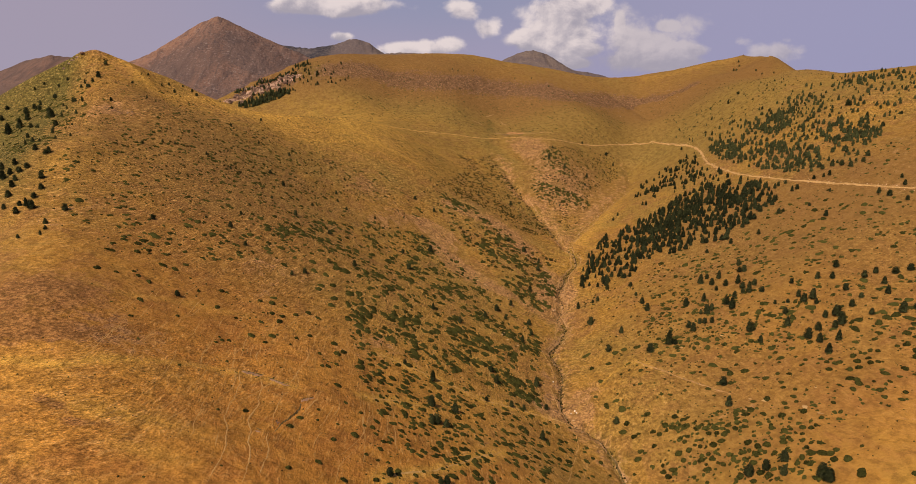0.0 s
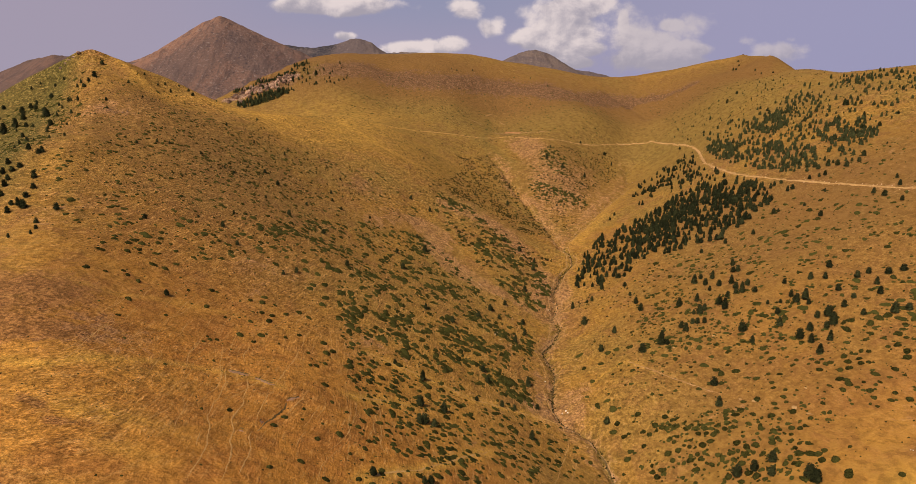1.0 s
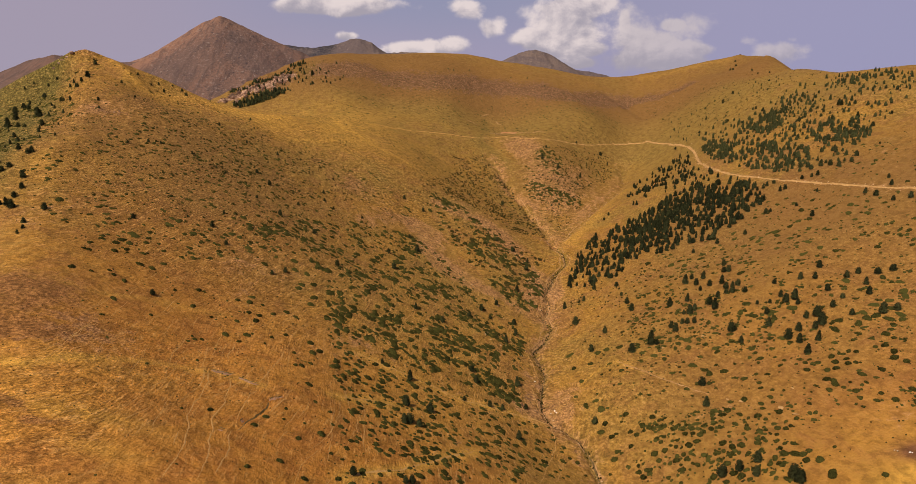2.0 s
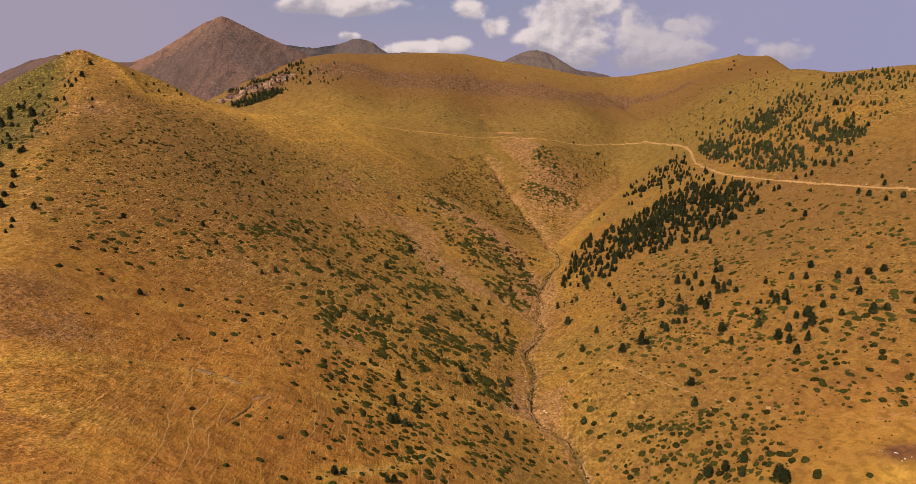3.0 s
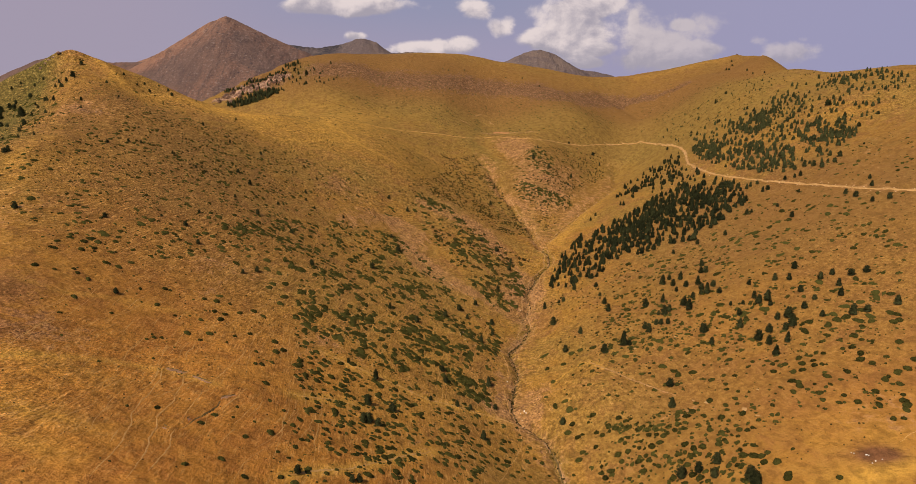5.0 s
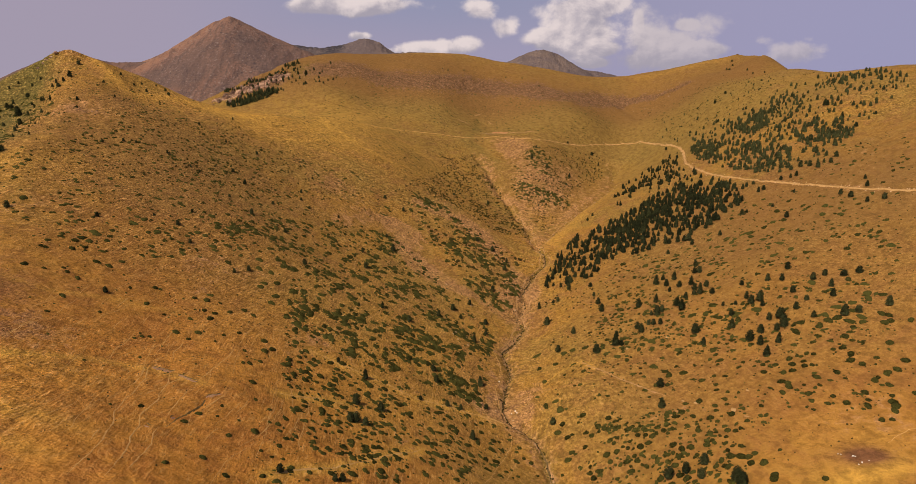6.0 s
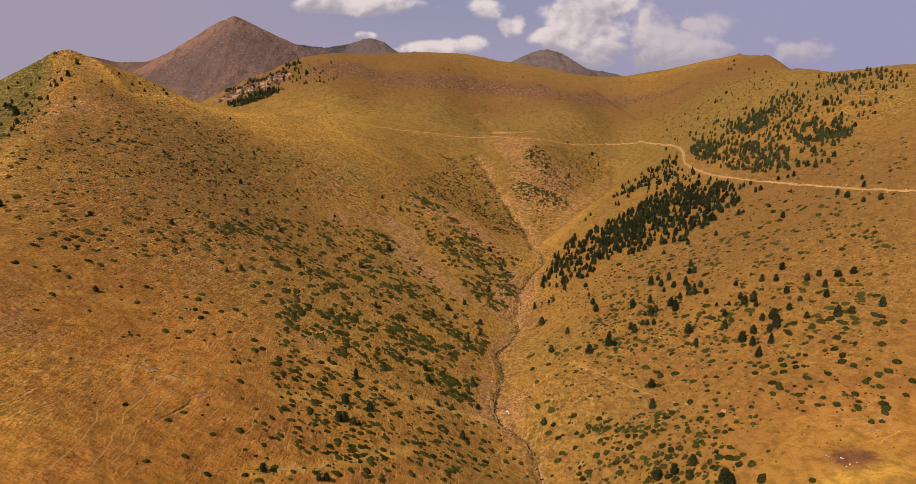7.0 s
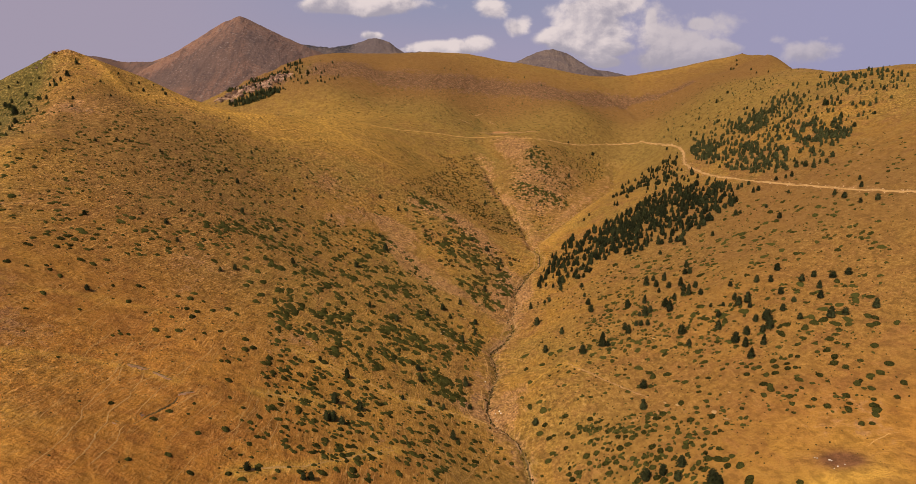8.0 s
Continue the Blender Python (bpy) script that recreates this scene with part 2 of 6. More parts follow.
def rock_material(name, dark, pale, scale=0.6):
    m, t, b = material(name, 0.9, 0.2)
    p = place(t)
    info = node(t, "ShaderNodeObjectInfo")
    n1, n2 = grain(t, p, scale, 6.0, 0.65, 0.5), grain(t, p, scale * 6, 4.0, 0.65)
    f = calc(t, "ADD", calc(t, "MULTIPLY", n1, 0.7), calc(t, "MULTIPLY", n2, 0.3))
    f = calc(t, "ADD", f, calc(t, "MULTIPLY", calc(t, "SUBTRACT", info.outputs["Random"], 0.5), 0.3))
    t.links.new(blend(t, span(t, f, 0.30, 0.70), rgb(*dark), rgb(*pale)), b.inputs["Base Color"])
    relief(t, b, f, 0.9, 0.3 / scale * 0.4)
    return m


def mountain_material(name, slope, scree, crag):
    m, t, b = material(name, 0.95, 0.05)
    p = place(t)
    n1 = grain(t, p, 0.004, 6.0, 0.62, 0.6)
    n2 = grain(t, p, 0.085, 6.0, 0.72)
    runs = grain(t, stretched(t, p, 1.0, 0.25, 0.18), 0.03, 5.0, 0.65, 0.4)
    c = blend(t, span(t, n1, 0.40, 0.62), rgb(*slope), rgb(*scree))
    # lighter red tint paints the sunlit left flank of the pyramid peak
    c = blend(t, mask(t, "red"), c, rgb(0.27, 0.140, 0.092))
    c = blend(t, calc(t, "MULTIPLY", span(t, runs, 0.47, 0.60), 0.6), c, rgb(*crag))
    c = blend(t, calc(t, "MULTIPLY", span(t, n2, 0.55, 0.66), mask(t, "crag")), c, rgb(0.25, 0.188, 0.162))
    c = blend(t, calc(t, "MULTIPLY", span(t, n2, 0.48, 0.34), calc(t, "MULTIPLY", mask(t, "crag"), 0.8)), c, rgb(0.055, 0.045, 0.05))
    c = blend(t, mask(t, "dark"), c, blend(t, span(t, n2, 0.44, 0.60), rgb(0.035, 0.032, 0.040), rgb(0.10, 0.080, 0.078)))
    t.links.new(c, b.inputs["Base Color"])
    relief(t, b, calc(t, "ADD", n2, calc(t, "MULTIPLY", runs, 1.2)), 0.8, 9.0)
    return m


GRASS = grass_material()
TRACK = dirt_material("gravel_track", (0.37, 0.195, 0.064), (0.50, 0.28, 0.104), 0.25)
RUST_EARTH = dirt_material("rust_earth", (0.36, 0.15, 0.055), (0.48, 0.22, 0.085), 0.2)
TRAIL = dirt_material("trodden_earth", (0.46, 0.235, 0.068), (0.58, 0.325, 0.105), 0.3)
BANK = dirt_material("stream_bank", (0.32, 0.165, 0.062), (0.44, 0.24, 0.10), 0.35)
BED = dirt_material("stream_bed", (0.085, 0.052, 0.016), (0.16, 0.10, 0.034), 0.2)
SCAR_EARTH = dirt_material("pinkish_earth", (0.30, 0.155, 0.088), (0.43, 0.235, 0.14), 0.25)
PINE = leaf_material("pine_needles", (0.016, 0.018, 0.008), (0.076, 0.078, 0.029))
JUNIPER = leaf_material("juniper_needles", (0.012, 0.011, 0.003), (0.076, 0.068, 0.016), 0.6)
DWARF_LEAF = leaf_material("dwarf_shrub_leaves", (0.020, 0.015, 0.005), (0.085, 0.062, 0.016))
BARK = bark_material()
PALE_ROCK = rock_material("pale_rock", (0.30, 0.18, 0.095), (0.60, 0.40, 0.225))
OCHRE_ROCK = rock_material("ochre_slab", (0.34, 0.185, 0.070), (0.56, 0.335, 0.13))
WHITE_STONE = rock_material("bleached_stone", (0.50, 0.42, 0.34), (0.80, 0.74, 0.66))
RIM_ROCK = rock_material("brown_scree_rock", (0.10, 0.055, 0.034), (0.32, 0.19, 0.115))
CRAG_ROCK = rock_material("ochre_crag", (0.11, 0.058, 0.038), (0.56, 0.34, 0.215), 0.30)

# ---------------------------------------------------------------- the land
# Cross-sections of the valley: distance north, then (east, height) pairs in metres
SECTIONS = {}
SECTIONS[60] = [(-200, 69), (-60, 65), (60, 20), (200, 39)]
SECTIONS[130] = [(-170, 74), (-110, 85), (-80, 82), (-50, 73), (-10, 48), (40, 13), (85, 2), (140, 18), (200, 39), (280, 59)]
SECTIONS[170] = [(-220, 67), (-140, 90), (-100, 85), (-65, 70), (-30, 55), (10, 36), (50, 7), (85, 1), (130, 17), (180, 37), (260, 57)]
SECTIONS[210] = [(-220, 73), (-150, 96), (-120, 87), (-90, 73), (-50, 60), (-15, 41), (20, 26), (50, 11), (80, 4), (120, 14), (160, 34), (210, 41), (290, 74)]
SECTIONS[255] = [(-240, 80), (-165, 103), (-130, 88), (-95, 70), (-60, 57), (-20, 37), (20, 19), (50, 3), (105, 13), (140, 26), (180, 42), (230, 56), (310, 92)]
SECTIONS[300] = [(-280, 79), (-200, 114), (-150, 99), (-110, 81), (-70, 62), (-30, 43), (10, 22), (40, 6), (90, 16), (130, 26), (180, 44), (230, 65), (330, 108)]
SECTIONS[350] = [(-320, 89), (-230, 133), (-180, 117), (-130, 96), (-80, 74), (-40, 52), (0, 31), (35, 15), (90, 15), (130, 31), (180, 54), (240, 74), (340, 118)]
SECTIONS[400] = [(-340, 109), (-250, 136), (-190, 127), (-140, 106), (-90, 79), (-40, 51), (10, 29), (45, 14), (95, 19), (140, 38), (190, 58), (250, 85), (360, 131)]
SECTIONS[460] = [(-400, 128), (-290, 147), (-220, 154), (-160, 124), (-110, 95), (-60, 70), (-10, 44), (40, 28), (120, 33), (160, 54), (220, 78), (280, 107), (370, 141)]
SECTIONS[530] = [(-440, 131), (-330, 174), (-230, 166), (-170, 139), (-110, 106), (-60, 84), (0, 58), (50, 39), (140, 41), (200, 70), (270, 105), (340, 137), (420, 158)]
SECTIONS[600] = [(-440, 123), (-340, 145), (-250, 141), (-180, 136), (-120, 121), (-60, 99), (0, 69), (50, 43), (160, 50), (220, 78), (290, 119), (360, 156), (460, 174)]
SECTIONS[680] = [(-440, 112), (-330, 113), (-230, 99), (-140, 126), (-60, 109), (0, 77), (110, 58), (210, 59), (270, 97), (340, 141), (400, 164), (500, 168)]
SECTIONS[760] = [(-400, 99), (-290, 110), (-180, 116), (-90, 121), (-10, 107), (120, 88), (260, 89), (330, 144), (520, 147)]
SECTIONS[840] = [(-420, 98), (-300, 138), (-220, 148), (-150, 156), (-80, 134), (0, 126), (130, 116), (190, 109), (290, 121), (350, 157), (520, 113)]
SECTIONS[920] = [(-400, 100), (-300, 147), (-230, 182), (-160, 192), (-90, 176), (-20, 168), (60, 139), (140, 143), (220, 124), (290, 132), (360, 167), (540, 90)]
SECTIONS[1000] = [(-350, 84), (560, 94)]
SECTIONS[1120] = [(-500, 33), (-250, 102), (-80, 164), (100, 159), (280, 130), (450, 153), (650, 95)]

# Lines of the land: (east, north, height)
MAIN_GULLY = [(85, 200, -4), (78, 235, -2), (74, 257, -1), (66, 281, 0), (58, 305, 2), (62, 340, 4), (62, 369, 5), (66, 398, 7), (72, 426, 8), (80, 455, 13), (87, 486, 18), (94, 544, 28)]
WEST_GULLY = [(84, 582, 30), (86, 649, 43), (60, 684, 58), (58, 730, 79), (66, 774, 96), (45, 830, 103)]
EAST_GULLY = [(110, 590, 31), (133, 643, 35), (165, 695, 44), (206, 759, 55), (222, 820, 82), (231, 885, 108), (240, 930, 126)]
HILL_CREST = [(-370, 512, 146), (-305, 510, 176), (-282, 518, 186), (-262, 520, 180), (-225, 502, 154), (-200, 530, 149), (-165, 560, 136), (-150, 590, 132), (-155, 620, 133)]
RIM_CREST = [(-262, 900, 167), (-215, 925, 188), (-185, 950, 196), (-140, 985, 198), (-70, 1012, 200), (20, 1020, 198), (100, 1025, 185), (170, 1020, 173), (240, 1010, 164), (300, 1005, 171), (360, 1000, 183), (423, 990, 197), (431, 955, 195), (434, 920, 193), (434, 820, 176), (425, 750, 171), (420, 690, 172), (450, 640, 179), (389, 569, 164)]
EAST_SHOULDER = [(402, 949, 177), (397, 848, 167), (342, 834, 153), (363, 710, 156), (322, 630, 135), (353, 528, 143), (313, 489, 122), (301, 915, 135)]
SLOPES = [(18, 403, 25), (-20, 519, 62), (35, 483, 34), (59, 449, 18), (121, 501, 31), (164, 431, 50), (206, 300, 57), (160, 845, 120), (55, 914, 137), (-98, 912, 174), (-302, 494, 160), (-244, 481, 165)]


EDGES = [(HILL_CREST[:6], 1.0), ([(-282, 518), (-258, 470), (-236, 428), (-214, 385), (-209, 345), (-190, 312)], 0.5),
         ([(345, 1000), (380, 997), (423, 990)], 0.4), ([(423, 990), (431, 955), (434, 920)], 0.3), ([(434, 920), (415, 870), (397, 848)], 0.3),
         ([(104, 537), (137, 590), (164, 645), (190, 686)], 0.45)]


def lattice(ix, iy, seed):
    n = (ix * 374761393 + iy * 668265263 + seed * 974711) & 0x7FFFFFFF
    n = ((n ^ (n >> 13)) * 1274126177) & 0x7FFFFFFF
    return ((n ^ (n >> 16)) & 0xFFFF) / 65535.0


def value_noise(x, y, seed=0):
    """Smooth noise from 0 to 1 over arrays of x and y, one cell a unit."""
    ix, iy = np.floor(x).astype(np.int64), np.floor(y).astype(np.int64)
    fx, fy = x - ix, y - iy
    fx, fy = fx * fx * fx * (fx * (fx * 6 - 15) + 10), fy * fy * fy * (fy * (fy * 6 - 15) + 10)
    a, b = lattice(ix, iy, seed), lattice(ix + 1, iy, seed)
    c, d = lattice(ix, iy + 1, seed), lattice(ix + 1, iy + 1, seed)
    return (a + (b - a) * fx) * (1 - fy) + (c + (d - c) * fx) * fy


def fbm(x, y, seed=0, octaves=4):
    """Sum of noises, about -1 to 1."""
    total, amp, norm = 0.0, 1.0, 0.0
    for k in range(octaves):
        total = total + amp * (value_noise(x * 2 ** k + 17.3 * k, y * 2 ** k - 9.1 * k, seed + k) * 2 - 1)
        norm, amp = norm + amp, amp * 0.5
    return total / norm


def smooth(v, lo, hi):
    u = np.clip((v - lo) / (hi - lo), 0, 1)
    return u * u * (3 - 2 * u)


def off_line(x, y, line):
    """Distance in plan from points to a polyline."""
    best = np.full(np.shape(x), 1e9)
    for (ax, ay), (bx, by) in zip([p[:2] for p in line], [p[:2] for p in line[1:]]):
        dx, dy = bx - ax, by - ay
        u = np.clip(((x - ax) * dx + (y - ay) * dy) / (dx * dx + dy * dy), 0, 1)
        best = np.minimum(best, np.hypot(x - ax - u * dx, y - ay - u * dy))
    return best


def bell(r2):
    return 0.5 * r2 * np.log(r2 + 1e-9)


def land_weights():
    rows = [(e / 100, n / 100, h) for n, pairs in SECTIONS.items() for e, h in pairs]
    for line in (MAIN_GULLY, WEST_GULLY, EAST_GULLY, HILL_CREST, RIM_CREST, EAST_SHOULDER, SLOPES):
        rows += [(e / 100, n / 100, h) for e, n, h in line]
    c = np.array(rows)
    k = bell(((c[:, None, :2] - c[None, :, :2]) ** 2).sum(-1)) + 2e-4 * np.eye(len(c))
    p = np.c_[np.ones(len(c)), c[:, :2]]
    a = np.block([[k, p], [p.T, np.zeros((3, 3))]])
    return c[:, :2], np.linalg.solve(a, np.r_[c[:, 2], 0, 0, 0])


KNOTS, BENDS = land_weights()


def broad(x, y):
    """The land's large form, by a thin plate over the sections and lines."""
    x, y = np.ravel(np.asarray(x, float)), np.ravel(np.asarray(y, float))
    z = np.zeros(len(x))
    for s in range(0, len(x), 20000):
        px, py = x[s:s + 20000] / 100, y[s:s + 20000] / 100
        r2 = (px[:, None] - KNOTS[None, :, 0]) ** 2 + (py[:, None] - KNOTS[None, :, 1]) ** 2
        z[s:s + 20000] = bell(r2) @ BENDS[:-3] + BENDS[-3] + BENDS[-2] * px + BENDS[-1] * py
    # the valley behind the hill keeps its floor
    hidden = smooth(-x, 200, 290) * smooth(y, 590, 680)
    z = np.maximum(z, 96 * hidden - 120 * (1 - hidden))
    far = np.maximum(smooth(y, 1090, 1350), np.maximum(smooth(-y, -110, 40), smooth(np.abs(x - 20), 560, 760)))
    rest = 40 + 25 * fbm(x / 400, y / 400, 5)
    return z * (1 - far) + rest * far


def contour_level(x, y):
    """The height that the stock's treads keep to: the land's, with the near spur's lines falling slightly northwards."""
    return broad(x, y) - 0.0006 * np.clip(290 - np.ravel(y), 0, 200) ** 2


def land(x, y):
    """Height of the ground, with gullies cut in and small relief."""
    x, y = np.ravel(np.asarray(x, float)), np.ravel(np.asarray(y, float))
    z = broad(x, y)
    near = 1 - smooth(y, 1000, 1300)
    z += near * (1.1 * fbm(x / 38, y / 38, 11, 3) + 0.35 * fbm(x / 7, y / 7, 23, 3))
    sway = 2.2 * fbm(x / 16, y / 16, 31, 2)
    for line, wide, deep in CUTS:
        d = off_line(x + sway, y + 0.6 * sway, line)
        z -= deep * np.exp(-(d / wide) ** 2)
    # crests and spurs come to an edge
    for line, sharp in EDGES:
        d = off_line(x, y, line)
        z += sharp * (7 * np.exp(-d / 16) - 5 * np.exp(-(d / 40) ** 2))
    rim = np.exp(-(off_line(x, y, [(-162, 882), (-67, 905), (33, 934), (85, 941), (128, 924), (178, 917), (231, 945)]) / 30) ** 2)
    z += rim * (2.6 * fbm(x / 14, y / 9, 47, 4) + 1.6 * fbm(x / 40, y / 25, 48, 2))
    # rock steps on the scarp below the rim's western end
    crag = np.exp(-(((x + 250) / 42) ** 2 + ((y - 880) / 34) ** 2))
    z += crag * 7 * fbm(x / 9, y / 9, 41, 4)
    z += 2.0 * np.exp(-((x + 296) / 10) ** 2 - ((y - 514) / 9) ** 2) * (0.5 + fbm(x / 3, y / 3, 44, 3))
    return z

ROAD = [(111.3, 771.4), (150.2, 786.0), (170.6, 795.7), (202.6, 814.1), (227.4, 824.4), (247.3, 815.3), (255.9, 789.5), (262.3, 750.3), (265.2, 718.7), (260.9, 688.4), (248.7, 645.6), (240.0, 613.8), (235.2, 579.3), (236.4, 540.1), (241.3, 510.4), (248.3, 481.6), (255.7, 458.0), (263.6, 438.7), (271.5, 422.3), (279.3, 407.8), (286.6, 394.3), (293.8, 382.2), (304.0, 364.0), (314.0, 345.0)]
STREAM = [(92.1, 532.7), (97.6, 516.0), (96.7, 499.7), (87.1, 487.4), (81.3, 469.6), (73.4, 448.4), (74.6, 431.4), (68.6, 414.9), (72.1, 398.5), (66.4, 382.7), (59.8, 371.0), (56.0, 363.0), (58.1, 350.3), (60.2, 338.9), (57.4, 323.5), (55.0, 311.0), (54.1, 299.5), (57.2, 289.9), (62.8, 283.0), (68.2, 276.1), (70.7, 267.8), (72.6, 260.3), (72.8, 253.6), (73.7, 245.2), (76.0, 225.0), (82.0, 200.0)]
WEST_DITCH = [(40.7, 724.2), (54.3, 699.3), (61.7, 676.2), (68.6, 654.8), (72.0, 645.0), (79.6, 624.0), (87.0, 594.1), (92.1, 532.7)]
EAST_DITCH = [(95.4, 540.5), (127.8, 594.0), (154.6, 648.0), (181.4, 689.3), (195.0, 716.6), (208.1, 773.2)]
TRAIL_LINES = [
    [(-81.1, 700.4), (-42.5, 728.3), (-6.2, 749.4), (14.3, 758.0), (44.5, 771.1), (63.0, 777.1), (84.1, 772.5), (111.3, 771.4)],
    [(-19.0, 458.1), (-10.8, 448.8), (0.7, 441.6), (11.9, 432.5), (22.8, 422.4), (36.8, 413.4), (47.1, 408.9), (59.7, 413.5)],
    [(-37.7, 274.0), (-28.3, 273.3), (-20.2, 273.8), (-2.6, 275.4), (11.8, 274.2), (26.3, 280.9), (41.6, 286.4), (57.0, 287.8)],
    [(-36.3, 221.5), (-24.5, 234.7), (-15.1, 239.4)],
    [(-23.0, 167.6), (-17.1, 175.7), (-6.9, 186.3), (5.6, 207.3), (18.1, 225.9)],
    [(-76.9, 206.4), (-73.7, 197.2), (-72.2, 189.0), (-70.7, 181.1), (-70.5, 175.6), (-68.7, 168.8), (-66.1, 163.8), (-64.7, 158.3), (-62.1, 151.9), (-61.3, 146.7), (-59.5, 132.0)],
    [(-69.9, 206.3), (-66.6, 198.7), (-65.3, 191.2), (-63.7, 184.2), (-64.2, 179.0), (-63.3, 173.3), (-60.9, 168.6), (-59.1, 160.5), (-56.1, 152.9), (-52.7, 136.0)],
    [(-60.1, 200.4), (-59.1, 193.0), (-58.6, 184.6), (-57.5, 177.8)],
    [(-56.6, 171.8), (-55.8, 166.2), (-54.1, 162.2), (-52.9, 157.3), (-50.4, 142.0)],
    [(-61.9, 248.5), (-60.9, 236.4), (-60.7, 225.7), (-60.2, 220.6), (-59.4, 211.9), (-59.7, 205.2)],
    [(-78.3, 237.8), (-77.4, 227.5), (-74.7, 218.7)],
    [(-48.7, 205.8), (-49.9, 199.2), (-50.6, 192.8), (-51.1, 185.7)],
    [(56.9, 286.4), (57.3, 276.6), (56.7, 267.3), (54.4, 259.6), (51.8, 250.9), (48.1, 237.8), (43.8, 222.6)],
    [(60.2, 259.8), (57.4, 250.0), (54.8, 241.3), (51.5, 230.8)],
    [(49.1, 363.8), (52.8, 351.3), (54.5, 344.0), (55.0, 334.0)],
    [(63.5, 363.6), (71.3, 352.2), (77.4, 340.7)],
    [(50.7, 320.2), (51.9, 306.5), (53.0, 296.9), (56.5, 292.0)],
    [(190.9, 211.9), (197.0, 216.0), (202.8, 218.8), (207.1, 218.4)],
    [(40.7, 302.9), (44.0, 294.7), (46.2, 284.6), (51.1, 280.7)],
]
WORN_LINE = [(75.8, 313.4), (83.2, 317.1), (89.7, 320.6), (95.7, 323.3), (102.6, 309.6), (109.1, 300.4), (115.4, 292.4), (122.0, 283.1), (128.8, 273.4)]
SCAR = [(255, 941), (283, 936), (312, 927), (332, 927)]
WASH = [(-53.1, 196.0), (-52.9, 190.8), (-53.5, 185.4), (-54.7, 181.5), (-55.1, 176.1), (-55.6, 172.1)]
RIM = [(-162, 882), (-116, 898), (-67, 905), (-17, 905), (33, 934), (85, 941), (128, 924), (178, 917), (231, 945)]
CUTS = [(STREAM, 1.7, 1.9), (STREAM, 6.0, 1.0), ([(222, 960), (240, 938), (254, 915), (263, 886)], 7.0, 3.5), (WEST_DITCH, 3.2, 4.6), (EAST_DITCH, 4.0, 3.4),
        (WASH, 0.8, 0.9)]


def linked_mesh(name, verts, quads, mat, masks=None):
    """A mesh from arrays of vertices and of quads."""
    me = bpy.data.meshes.new(name)
    me.vertices.add(len(verts))
    me.vertices.foreach_set("co", np.ascontiguousarray(verts, dtype=np.float32).ravel())
    me.loops.add(quads.size)
    me.loops.foreach_set("vertex_index", np.ascontiguousarray(quads, dtype=np.int32).ravel())
    me.polygons.add(len(quads))
    me.polygons.foreach_set("loop_start", np.arange(0, quads.size, quads.shape[1], dtype=np.int32))
    me.polygons.foreach_set("use_smooth", np.ones(len(quads), dtype=bool))
    me.update(calc_edges=True)
    me.validate()
    me.materials.append(mat)
    for key, values in (masks or {}).items():
        me.attributes.new(key, "FLOAT", "POINT").data.foreach_set("value", np.ascontiguousarray(values, dtype=np.float32))
    return me


def grid_quads(rows, cols):
    i = np.arange(rows * cols).reshape(rows, cols)
    return np.stack([i[:-1, :-1], i[:-1, 1:], i[1:, 1:], i[1:, :-1]], -1).reshape(-1, 4)


def round_patch(x, y, cx, cy, rx, ry, turn=0.0):
    a = radians(turn)
    dx, dy = x - cx, y - cy
    u, v = (dx * math.cos(a) + dy * math.sin(a)) / rx, (-dx * math.sin(a) + dy * math.cos(a)) / ry
    return np.exp(-(u * u + v * v))


